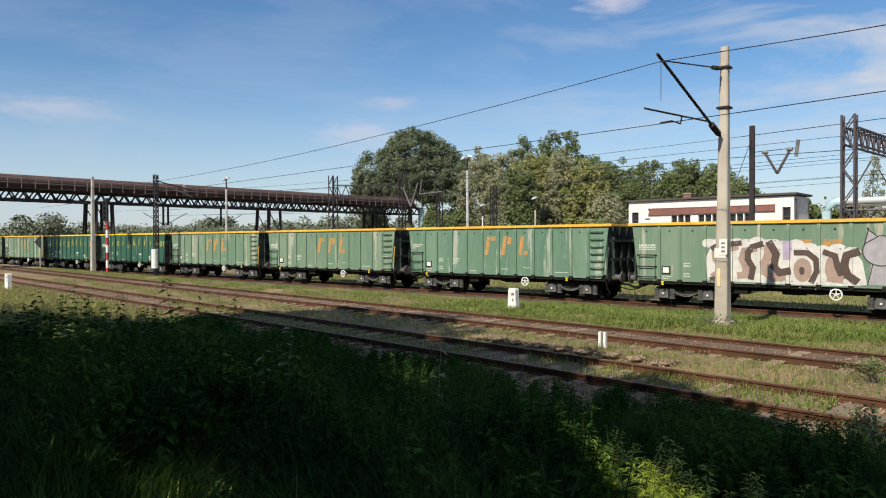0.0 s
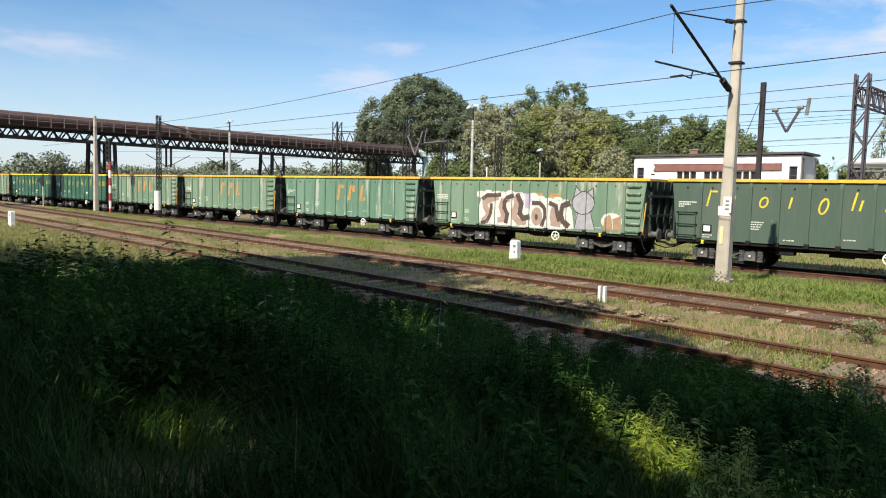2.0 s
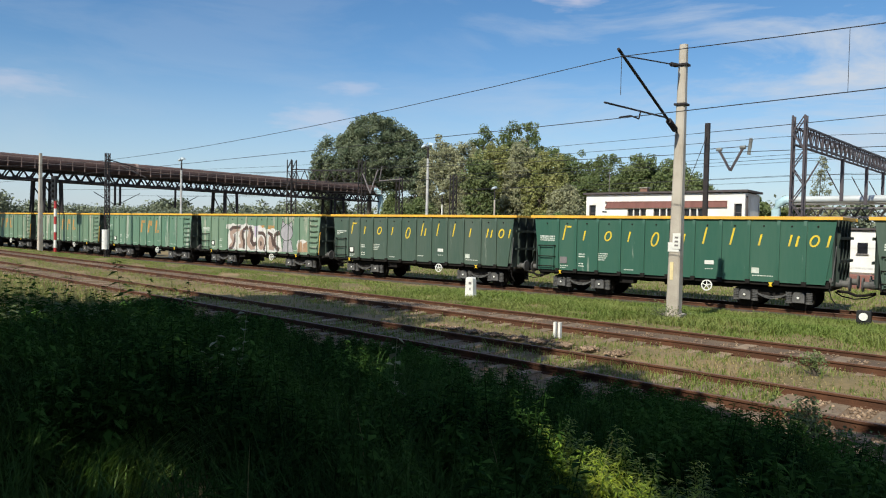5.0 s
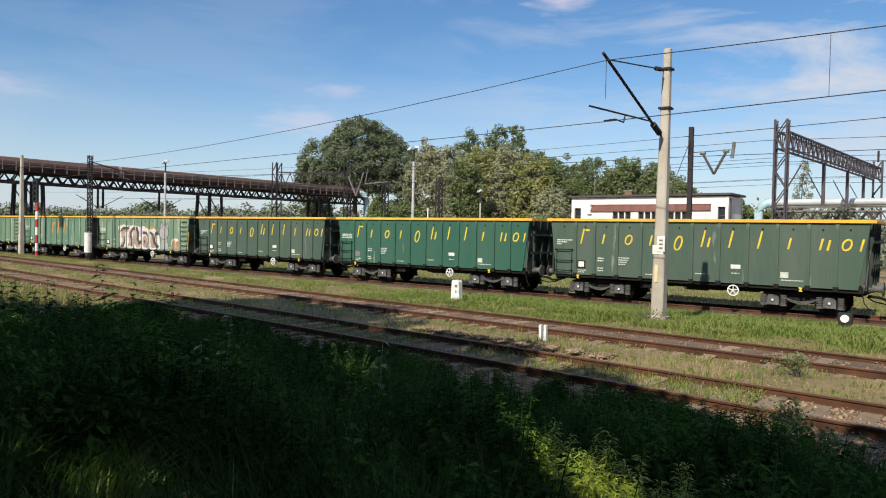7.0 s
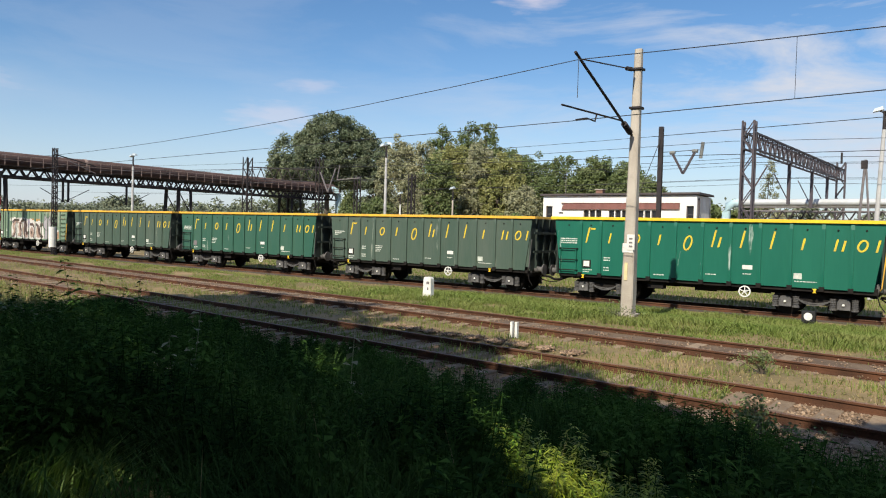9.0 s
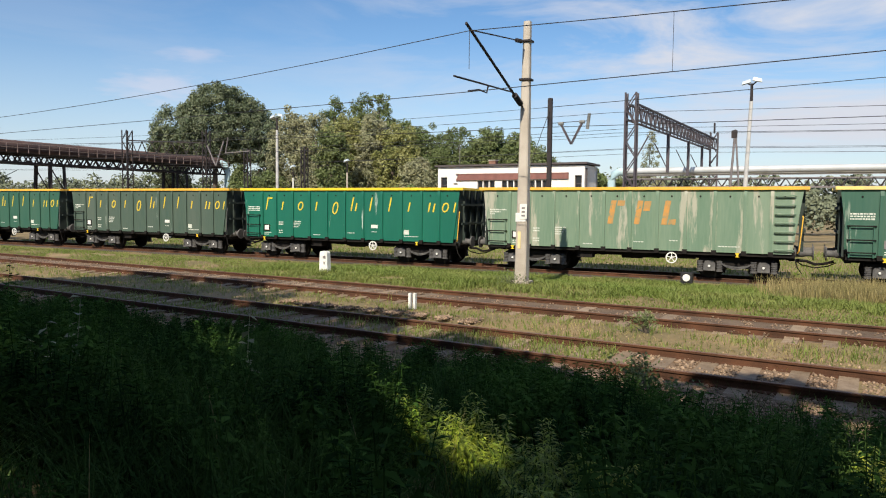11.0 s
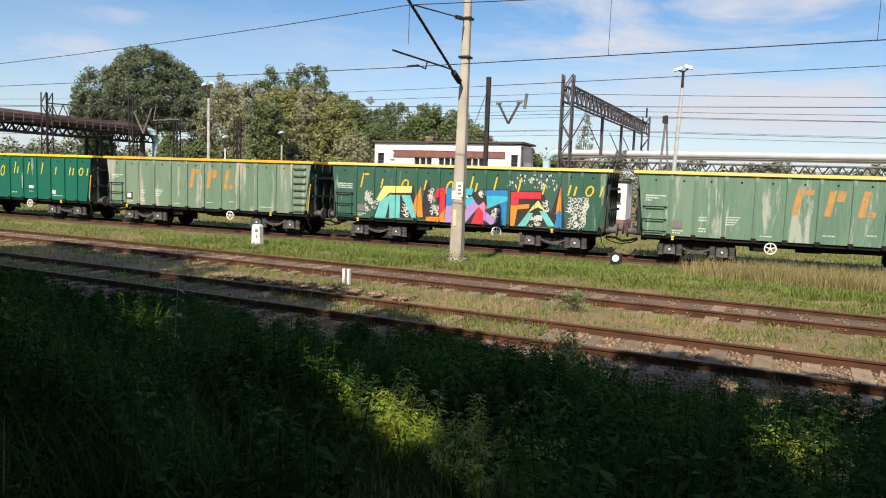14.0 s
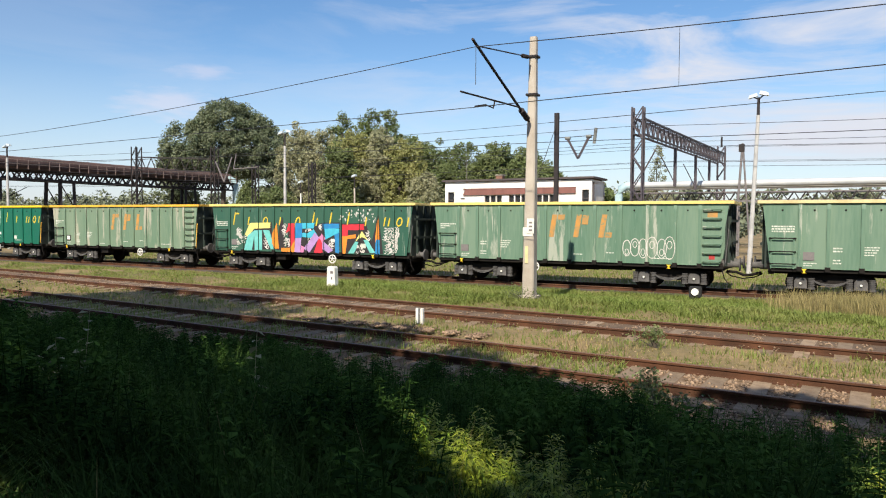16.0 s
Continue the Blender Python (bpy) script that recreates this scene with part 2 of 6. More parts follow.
GRASS_DRY = material("dry_grass", (0.35, 0.285, 0.13), (0.22, 0.195, 0.075), 0.8, scale=0.35, fine=5, bump=0, island=0.35, translucent=0.25)
# weed green kept near black, so part of the bank's shade is colour
WEED = material("shade_darkened_weed_leaves", (0.008, 0.030, 0.009), (0.085, 0.17, 0.034), 0.9, scale=0.9, fine=4, bump=0, island=0.28, translucent=0.2, gloss=0.02)
# lighter copy of the long grass, with sunlight put into its colour
TUFT = material("sun_lightened_long_grass", (0.10, 0.20, 0.035), (0.22, 0.32, 0.07), 0.6, scale=2, fine=12, bump=0, island=0.5, translucent=0.3)
# long grass darkened, so its colour carries part of the shade
GRASS_LONG = material("shade_darkened_long_grass", (0.014, 0.045, 0.012), (0.08, 0.145, 0.036), 0.8, scale=0.9, fine=8, bump=0, island=0.45, translucent=0.2, gloss=0.05)
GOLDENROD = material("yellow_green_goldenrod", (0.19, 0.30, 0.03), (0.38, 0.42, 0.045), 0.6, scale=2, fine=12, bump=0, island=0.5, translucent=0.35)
PALE_LEAF = material("pale_leaf_underside", (0.3, 0.36, 0.26), (0.22, 0.28, 0.18), 0.6, bump=0)


# ---- mesh helpers ----
class Shape:
    """Gathers vertices and faces of one mesh."""

    def __init__(self):
        self.v, self.f, self.m = [], [], None

    def put(self, verts, faces):
        k = len(self.v)
        self.v.extend(tuple(map(float, p)) for p in verts)
        self.f.extend(tuple(i + k for i in face) for face in faces)
        return self

    def box(self, c, s, rz=0.0, tilt=None):
        x, y, z = s[0] / 2, s[1] / 2, s[2] / 2
        b = min(x, y, z) * 0.12
        pts = []
        for zz, q in ((-z, b), (-z + b, 0), (z - b, 0), (z, b)):
            pts += [(-x + q, -y + q, zz), (x - q, -y + q, zz), (x - q, y - q, zz), (-x + q, y - q, zz)]
        turn = tilt or Matrix.Rotation(rz, 3, "Z")
        pts = [Vector(c) + turn @ Vector(p) for p in pts]
        faces = [(3, 2, 1, 0), (12, 13, 14, 15)]
        for r in range(3):
            for i in range(4):
                j = (i + 1) % 4
                faces.append((r * 4 + i, r * 4 + j, r * 4 + 4 + j, r * 4 + 4 + i))
        return self.put(pts, faces)

    def rod(self, a, b, r, r2=None, n=8):
        a, b = Vector(a), Vector(b)
        q = (b - a).to_track_quat("Z", "Y")
        r2 = r if r2 is None else r2
        pts = []
        for p, rad in ((a, r), (b, r2)):
            pts += [p + q @ Vector((math.cos(2 * math.pi * i / n) * rad, math.sin(2 * math.pi * i / n) * rad, 0)) for i in range(n)]
        faces = [(i, (i + 1) % n, n + (i + 1) % n, n + i) for i in range(n)]
        return self.put(pts, faces + [tuple(range(n - 1, -1, -1)), tuple(range(n, 2 * n))])

    def bar(self, a, b, w, h=None):
        """A square bar from a to b."""
        a, b = Vector(a), Vector(b)
        q = (b - a).to_track_quat("Z", "Y").to_matrix()
        return self.box((a + b) / 2, (w, h or w, (b - a).length), tilt=q)

    def tube(self, path, r, n=8):
        """A bent tube along the path's points."""
        path = [Vector(p) for p in path]
        k = len(self.v)
        side = Vector((0.31, 0.17, 0.93))
        for i, p in enumerate(path):
            d = (path[min(i + 1, len(path) - 1)] - path[max(i - 1, 0)]).normalized()
            u = d.cross(side).normalized()
            w = d.cross(u)
            for j in range(n):
                a = 2 * math.pi * j / n
                self.v.append(tuple(p + u * math.cos(a) * r + w * math.sin(a) * r))
        for i in range(len(path) - 1):
            for j in range(n):
                jj = (j + 1) % n
                self.f.append((k + i * n + j, k + i * n + jj, k + (i + 1) * n + jj, k + (i + 1) * n + j))
        e = k + (len(path) - 1) * n
        self.f += [tuple(range(k + n - 1, k - 1, -1)), tuple(range(e, e + n))]
        return self

    def prism(self, outline, y0, y1):
        """An outline of (x, z) pushed through from y0 to y1."""
        n = len(outline)
        pts = [(x, y0, z) for x, z in outline] + [(x, y1, z) for x, z in outline]
        return self.put(pts, [tuple(range(n)), tuple(range(2 * n - 1, n - 1, -1))] + [(i, n + i, n + (i + 1) % n, (i + 1) % n) for i in range(n)])

    def prism_x(self, outline, x0, x1):
        n = len(outline)
        pts = [(x0, y, z) for y, z in outline] + [(x1, y, z) for y, z in outline]
        return self.put(pts, [tuple(range(n)), tuple(range(2 * n - 1, n - 1, -1))] + [(i, n + i, n + (i + 1) % n, (i + 1) % n) for i in range(n)])

    def ring(self, c, r, t, n=20, axis="Y", w=0.05):
        """A flat round rim."""
        k = len(self.v)
        for i in range(n):
            a = 2 * math.pi * i / n
            for rad, off in ((r - t, -w / 2), (r, -w / 2), (r, w / 2), (r - t, w / 2)):
                self.v.append((c[0] + math.cos(a) * rad, c[1] + off, c[2] + math.sin(a) * rad))
        for i in range(n):
            j = (i + 1) % n
            for q in range(4):
                qq = (q + 1) % 4
                self.f.append((k + 4 * i + q, k + 4 * j + q, k + 4 * j + qq, k + 4 * i + qq))
        return self

    def mesh(self, name, mat, smooth=False):
        me = bpy.data.meshes.new(name)
        me.from_pydata(self.v, [], self.f)
        me.materials.append(mat)
        if smooth:
            me.polygons.foreach_set("use_smooth", [True] * len(me.polygons))
        me.update()
        return me


def fixed(me):
    bm = bmesh.new()
    bm.from_mesh(me)
    bmesh.ops.recalc_face_normals(bm, faces=bm.faces)
    bm.to_mesh(me)
    bm.free()
    return me


def part(name, shape, mat, parent=None, label="", at=None, smooth=False):
    """Links a shape, or a mesh, as one object under a thing or a part."""
    me = shape if isinstance(shape, bpy.types.Mesh) else fixed(shape.mesh(name, mat, smooth))
    ob = new(name, me)
    ob.parent = parent
    if at is not None:
        ob.matrix_basis = at
    if label:
        ob["label"] = label
    return ob


def thing(name, label, category, group="", kind="", at=None):
    ob = tagged(new(name), label, category, group, kind)
    ob.empty_display_size = 0.2
    if at is not None:
        ob.matrix_basis = at
    return ob


def cloud_mesh(name, verts, faces, mat):
    """A mesh from arrays of triangles or quads of one size."""
    verts, faces = np.asarray(verts, np.float32).reshape(-1, 3), np.asarray(faces, np.int32)
    me = bpy.data.meshes.new(name)
    k = faces.shape[1]
    me.vertices.add(len(verts))
    me.vertices.foreach_set("co", verts.ravel())
    me.loops.add(faces.size)
    me.loops.foreach_set("vertex_index", faces.ravel())
    me.polygons.add(len(faces))
    me.polygons.foreach_set("loop_start", np.arange(0, faces.size, k, dtype=np.int32))
    me.materials.append(mat)
    me.update(calc_edges=True)
    return me


# ---- lie of the land ----
def smooth(t):
    t = np.clip(t, 0, 1)
    return t * t * (3 - 2 * t)


SKEW = 0.092


def track_one(x):
    return np.minimum(10.72 - SKEW * x, 21.0)


def track_two(x):
    return np.minimum(15.2 - SKEW * x, 24.0)


def land(x, y):
    """Height of the ground: a low bank near the camera, level by the sidings, a little lower by the train."""
    x, y = np.asarray(x, float), np.asarray(y, float)
    near = 0.69 * (1 - smooth((y + SKEW * np.minimum(x, 0) - 2.0) / 6.0))
    a = track_two(x) + 2.6
    drop = -0.35 * smooth((y - a) / np.maximum(26.2 - a, 1.0))
    verge = 0.12 * np.exp(-(((y + SKEW * np.maximum(x, -60) - 19.2) / 1.7) ** 2)) + 0.05 * np.exp(-(((y + SKEW * np.maximum(x, -60) - 12.9) / 0.8) ** 2))
    return -0.17 + near + drop + verge


# ---- ground: one sheet, fine near the sidings, reaching the horizon ----
def build_ground():
    xs = np.r_[-3000, -1600, -800, -400, -220, np.linspace(-130, 24, 155), 60, 140, 400, 1200, 3000]
    ys = np.r_[-3000, -1000, -300, -80, -30, np.linspace(-12, 36, 121), 45, 60, 90, 150, 300, 700, 1500, 3000]
    gx, gy = np.meshgrid(xs, ys)
    gz = land(gx, gy) + 0.03 * np.sin(gx * 1.7 + gy * 0.6) * np.sin(gy * 1.3) * (np.abs(gx) < 150)
    verts = np.stack([gx, gy, gz], -1).reshape(-1, 3)
    n = len(xs)
    i, j = np.meshgrid(np.arange(n - 1), np.arange(len(ys) - 1))
    k = (j * n + i).ravel()
    ob = new("ground", cloud_mesh("ground", verts, np.stack([k, k + 1, k + n + 1, k + n], 1), GROUND))
    tagged(ob, "rough grassy ground with bare soil between the tracks", "ground", kind="structure")


build_ground()

RAIL_PROFILE = [(-0.065, -0.15), (0.065, -0.15), (0.065, -0.135), (0.012, -0.12), (0.012, -0.045), (0.035, -0.035), (0.035, -0.004), (0.028, 0.0), (-0.028, 0.0), (-0.035, -0.004), (-0.035, -0.035), (-0.012, -0.045), (-0.012, -0.12), (-0.065, -0.135)]
TRAIN_Y, TRAIN_Z = 28.45, -0.34


def build_track(label, line, x0, x1, z, bed_mat, bed_width, bed_z):
    """Rails, a low ballast bed and sleepers along a line y(x)."""
    t = thing("railway_track", label, "railway track", "railway tracks")
    steps = np.linspace(x0, x1, 40)
    bed = Shape()
    h, w = bed_z, bed_width
    for k, x in enumerate(steps):
        y = float(line(x))
        bed.v += [(float(x), y - w, h - 0.14), (float(x), y - w + 0.35, h), (float(x), y + w - 0.35, h), (float(x), y + w, h - 0.14)]
        if k:
            bed.f += [(4 * k - 4 + j, 4 * k + j, 4 * k + j + 1, 4 * k - 3 + j) for j in range(3)]
    part("ballast_bed", bed, bed_mat, t)
    for off in (-0.7535, 0.7535):
        rail = Shape()
        k = len(RAIL_PROFILE)
        for x in steps:
            rail.v += [(float(x), float(line(x) + off + py), z + pz) for py, pz in RAIL_PROFILE]
        for i in range(len(steps) - 1):
            rail.f += [(i * k + j, i * k + (j + 1) % k, (i + 1) * k + (j + 1) % k, (i + 1) * k + j) for j in range(k)]
        ob = part("rail", rail, RUST, t)
        ob.data.materials.append(RAIL_TOP)
        for p in ob.data.polygons:
            if p.normal.z > 0.7 and max(ob.data.vertices[v].co.z for v in p.vertices) > z - 0.005:
                p.material_index = 1
    return t


siding_one = build_track("rusty siding on concrete sleepers, partly overgrown", track_one, -100, 14, 0.0, GRAVEL_BED, 1.7, -0.15)
siding_two = build_track("rusty siding sunk in grass and soil", track_two, -88, 14, 0.0, OLD_BED, 1.05, -0.11)
main_track = build_track("track under the freight train", lambda x: np.full_like(np.asarray(x, float), TRAIN_Y), -180, 30, TRAIN_Z, DARK_BED, 1.45, TRAIN_Z - 0.13)


# ---- freight wagons ----
PITCH, TRAIN_X0, SPEED = 12.89, -13.79, 5.681
BODY = {
    "faded": material("faded_green_wagon_paint", (0.108, 0.186, 0.124), (0.17, 0.24, 0.168), 0.6, scale=0.8, fine=14, bump=0.06, streak=True, wear=(0.34, 0.34, 0.27), wear_at=0.56),
    "teal": material("weathered_green_wagon_paint", (0.078, 0.165, 0.112), (0.15, 0.235, 0.168), 0.55, scale=0.8, fine=14, bump=0.06, streak=True, wear=(0.33, 0.36, 0.3), wear_at=0.57),
    "dull": material("dull_dark_green_wagon_paint", (0.044, 0.080, 0.058), (0.072, 0.10, 0.078), 0.6, scale=0.9, fine=14, bump=0.06, streak=True, wear=(0.2, 0.23, 0.19), wear_at=0.625),
    "dark": material("dark_green_wagon_paint", (0.022, 0.090, 0.060), (0.040, 0.105, 0.072), 0.5, scale=0.9, fine=14, bump=0.06, streak=True, wear=(0.22, 0.27, 0.22), wear_at=0.625),
    "bright": material("clean_green_wagon_paint", (0.004, 0.105, 0.068), (0.008, 0.125, 0.08), 0.42, scale=0.9, fine=14, bump=0.04, streak=True, wear=(0.4, 0.47, 0.42), wear_at=0.65),
}
# green of the wagon ends darkened, so their shade sits in the paint colour
END_PAINT = material("shade_darkened_end_paint", (0.022, 0.036, 0.03), (0.04, 0.05, 0.044), 0.8, scale=1.2, fine=20, gloss=0.25)
RIM = {"yellow": material("yellow_top_rail_paint", (0.86, 0.58, 0.02), (0.7, 0.46, 0.03), 0.5, scale=2, fine=20),
       "orange": material("orange_top_rail_paint", (0.80, 0.45, 0.04), (0.6, 0.33, 0.05), 0.6, scale=2, fine=20),
       "straw": material("sun_bleached_yellow_top_rail_paint", (0.80, 0.60, 0.16), (0.66, 0.5, 0.2), 0.6, scale=2, fine=20),
       "pale": material("faded_cream_top_rail_paint", (0.66, 0.56, 0.30), (0.5, 0.42, 0.22), 0.7, scale=2, fine=20)}
LETTER_YELLOW = material("yellow_letter_paint", (0.72, 0.52, 0.02), (0.5, 0.38, 0.05), 0.5, scale=5, fine=30)
LETTER_ORANGE = material("orange_letter_paint", (0.52, 0.24, 0.05), (0.30, 0.21, 0.09), 0.7, scale=3, fine=25, wear=(0.16, 0.22, 0.13), wear_at=0.56)
RIBS = [1.30] + [2.15 + 0.994 * i for i in range(9)] + [10.96]     # the two end bays are narrower
Z_SILL, Z_TOP, SIDE_Y = 0.99, 3.31, -1.42
meshes = {}


def cached(key, make, mat):
    if (key, mat.name) not in meshes:
        meshes[(key, mat.name)] = fixed(make().mesh(key, mat))
    return meshes[(key, mat.name)]


def side_shape():
    return Shape().prism([(0.40, Z_SILL), (11.62, Z_SILL), (11.93, Z_TOP - 0.08), (0.12, Z_TOP - 0.08)], -0.025, 0.025)


def end_shape():
    s = Shape()
    s.prism_x([(-1.42, Z_SILL), (1.42, Z_SILL), (1.42, Z_TOP - 0.06), (-1.42, Z_TOP - 0.06)], -0.03, 0.03)
    return s


def rib_shape():
    s = Shape()
    s.prism_x([(0.02, Z_SILL - 0.02), (-0.055, Z_SILL - 0.02), (-0.085, Z_SILL + 0.5), (-0.085, Z_TOP - 0.3), (-0.05, Z_TOP - 0.1), (0.02, Z_TOP - 0.1)], -0.055, 0.055)
    return s


def rim_shape():
    s = Shape()
    s.box((6.03, SIDE_Y - 0.03, Z_TOP - 0.045), (12.14, 0.15, 0.115))
    s.box((6.03, -SIDE_Y + 0.03, Z_TOP - 0.045), (12.14, 0.15, 0.115))
    s.box((0.04, 0, Z_TOP - 0.045), (0.13, 2.66, 0.105))
    s.box((12.02, 0, Z_TOP - 0.045), (0.13, 2.66, 0.105))
    return s


def underframe_shape():
    s = Shape()
    s.box((6.03, 0, 0.9), (11.3, 2.3, 0.1))
    s.box((6.03, SIDE_Y + 0.12, 0.93), (11.4, 0.14, 0.13))
    s.box((6.03, -SIDE_Y - 0.12, 0.93), (11.4, 0.14, 0.13))
    s.box((6.03, 0, 0.82), (11.2, 0.4, 0.2))
    for x in (0.42, 11.62):
        s.box((x, 0, 0.92), (0.2, 2.5, 0.32))
    for y in (-1.0, 1.0):
        s.box((4.35, y, 0.74), (0.6, 0.4, 0.3))
    s.box((6.5, -0.75, 0.76), (1.3, 0.3, 0.2))
    s.rod((5.6, -0.2, 0.70), (6.4, -0.2, 0.70), 0.13, n=12)
    s.box((7.6, -0.95, 0.74), (1.7, 0.12, 0.1))
    s.rod((3.0, 0.1, 0.68), (9.0, 0.1, 0.68), 0.025)
    return s


def bracket_shape():
    return Shape().prism([(-0.085, Z_SILL + 0.07), (0.085, Z_SILL + 0.07), (0.075, Z_SILL - 0.09), (-0.075, Z_SILL - 0.09)], -0.092, 0.04)


def bogie_shape():
    s = Shape()
    for y in (-1.0, 1.0):
        s.prism([(-1.25, 0.62), (-0.75, 0.66), (-0.35, 0.42), (0.35, 0.42), (0.75, 0.66), (1.25, 0.62), (1.25, 0.72), (0.75, 0.78), (-0.75, 0.78), (-1.25, 0.72)], y - 0.05, y + 0.05)
    for y in (-1.02, 1.02):
        s.prism([(-0.5, 0.40), (0.5, 0.40), (0.42, 0.56), (-0.42, 0.56)], y - 0.07, y + 0.07)
        for dx in (-0.9, 0.9):
            s.prism([(dx - 0.42, 0.62), (dx - 0.3, 0.74), (dx + 0.3, 0.74), (dx + 0.42, 0.62)], y - 0.09, y + 0.09)
    for dx in (-0.42, 0.42):
        s.box((dx, -0.78, 0.42), (0.06, 0.1, 0.4))
    s.box((0, 0, 0.6), (0.45, 2.0, 0.22))
    s.box((1.22, 0, 0.66), (0.1, 2.0, 0.1))
    s.box((-1.22, 0, 0.66), (0.1, 2.0, 0.1))
    return s


def axlebox_shape():
    return Shape().prism([(-0.2, 0.30), (0.2, 0.30), (0.2, 0.56), (0.13, 0.66), (-0.13, 0.66), (-0.2, 0.56)], -1.2, -0.98)


def coil_spring_shape():
    """A ribbed upright spring between two seats, turned as one piece."""
    s, n = Shape(), 10
    rows = [(0.27, 0.12), (0.31, 0.12)]
    for k in range(5):
        rows += [(0.315 + 0.062 * k, 0.075), (0.325 + 0.062 * k, 0.105), (0.355 + 0.062 * k, 0.105), (0.365 + 0.062 * k, 0.075)]
    rows += [(0.63, 0.11), (0.66, 0.11)]
    for z, r in rows:
        s.v += [(r * math.cos(2 * math.pi * q / n), -1.08 + r * math.sin(2 * math.pi * q / n), z) for q in range(n)]
    for k in range(len(rows) - 1):
        s.f += [(k * n + q, k * n + (q + 1) % n, (k + 1) * n + (q + 1) % n, (k + 1) * n + q) for q in range(n)]
    s.f += [tuple(range(n - 1, -1, -1)), tuple(range(len(s.v) - n, len(s.v)))]
    return s


def axle_cap_shape():
    return Shape().rod((0, -1.225, 0.47), (0, -1.25, 0.47), 0.045, 0.035, n=10)


def leaf_spring_shape():
    s = Shape()
    pts = [(-0.55, 0.52), (-0.35, 0.44), (-0.12, 0.395), (0.12, 0.395), (0.35, 0.44), (0.55, 0.52)]
    for a, b in zip(pts[:-1], pts[1:]):
        s.bar((a[0], -1.12, a[1] + 0.06), (b[0], -1.12, b[1] + 0.06), 0.07, 0.045)
        s.bar((a[0] * 0.8, -1.12, a[1]), (b[0] * 0.8, -1.12, b[1]), 0.07, 0.04)
    return s


def wheelset_shape():
    s = Shape()
    for y in (-0.75, 0.75):
        s.rod((0, y - 0.065, 0), (0, y + 0.065, 0), 0.455, n=28)
        s.rod((0, y - math.copysign(0.09, y), 0), (0, y - math.copysign(0.06, y), 0), 0.485, n=28)
        s.box((0.2, y - 0.08, 0), (0.12, 0.03, 0.1))
    s.rod((0, -1.05, 0), (0, 1.05, 0), 0.08, n=12)
    return s


def handwheel_shape():
    s = Shape()
    s.ring((0, 0, 0), 0.205, 0.04, 24, w=0.035)
    for i in range(5):
        a = 2 * math.pi * i / 5 + 0.3
        s.bar((0, 0, 0), (math.cos(a) * 0.18, 0, math.sin(a) * 0.18), 0.028)
    s.rod((0, -0.04, 0), (0, 0.3, 0), 0.045, n=10)
    return s


def ladder_stile_shape():
    return Shape().bar((0, -1.5, Z_SILL - 0.02), (0, -1.5, 2.07), 0.045)


def ladder_tread_shape():
    return Shape().tube([(0.36, -1.45, 0.0), (0.38, -1.53, 0.0), (0.44, -1.55, 0.0), (1.10, -1.55, 0.0), (1.16, -1.53, 0.0), (1.18, -1.45, 0.0)], 0.022, 6)


def rung_shape():
    s = Shape()
    s.tube([(11.08, -1.44, 0), (11.08, -1.54, 0.02), (11.14, -1.56, 0.03), (11.62, -1.56, 0.03), (11.68, -1.54, 0.02), (11.68, -1.44, 0)], 0.022, 6)
    s.box((11.38, -1.49, -0.03), (0.58, 0.05, 0.03))
    return s


def buffer_shape():
    s = Shape()
    s.rod((0, 0, 0), (0.34, 0, 0), 0.15, 0.14, n=16)
    s.rod((0.3, 0, 0), (0.58, 0, 0), 0.115, n=16)
    s.rod((0.58, 0, 0), (0.625, 0, 0), 0.25, 0.235, n=20)
    s.box((0.02, 0, 0), (0.05, 0.4, 0.36))
    return s


def coupling_shape():
    s = Shape()
    s.tube([(11.75, 0, 0.72), (12.1, 0, 0.70), (12.35, 0, 0.6), (12.6, 0, 0.62), (12.95, 0, 0.72)], 0.05, 8)
    return s


def hose_shape():
    return Shape().tube([(11.75, -0.35, 0.72), (11.95, -0.36, 0.58), (12.35, -0.38, 0.50), (12.75, -0.36, 0.57), (13.0, -0.35, 0.7)], 0.022, 8)


def step_iron_shape():
    return Shape().tube([(11.72, -1.3, 0.85), (11.8, -1.32, 0.55), (11.95, -1.32, 0.35), (11.8, -1.32, 0.3)], 0.02, 6)


def end_post_shape():
    return Shape().tube([(11.80, -1.42, 1.05), (11.84, -1.47, 1.12), (11.93, -1.47, 2.25), (11.92, -1.42, 2.32)], 0.02, 6)


def slant(s, x, z, w, h, lean=0.22, y=-0.03):
    """A thin leaning bar lying on the panel."""
    return s.prism([(x, z), (x + w, z), (x + w + lean * h, z + h), (x + lean * h, z + h)], SIDE_Y + y - 0.004, SIDE_Y + y)


MARKS = ["flag", "short", "ring", "short", "low_ring", "pair", "tall", "tall", "short", "twin", "ring", "short"]


def leaning_ring(cx, cz, rx, rz, w):
    """A leaning oval ring lying on the panel."""
    s = Shape()
    pts = [(x + 0.22 * (z - cz), z) for x, z in oval(cx, cz, rx, rz, 16)]
    for quad in curl(pts + pts[:1], w):
        s.prism(quad, SIDE_Y - 0.034, SIDE_Y - 0.03)
    return s


def mark_shape(kind):
    """Plain leaning bars and rings in place of the owner's name."""
    z = 2.28
    if kind == "ring":
        return leaning_ring(0.2, z + 0.2, 0.13, 0.18, 0.058)
    if kind == "low_ring":
        return leaning_ring(0.2, z + 0.12, 0.13, 0.26, 0.06)
    s = Shape()
    slant(s, 0.04, z, 0.065, 0.40 if kind in ("short", "twin") else 0.62)
    if kind in ("twin", "pair"):
        slant(s, 0.27, z, 0.07, 0.36)
    if kind == "flag":
        slant(s, 0.25, z + 0.53, 0.2, 0.07)
    return s


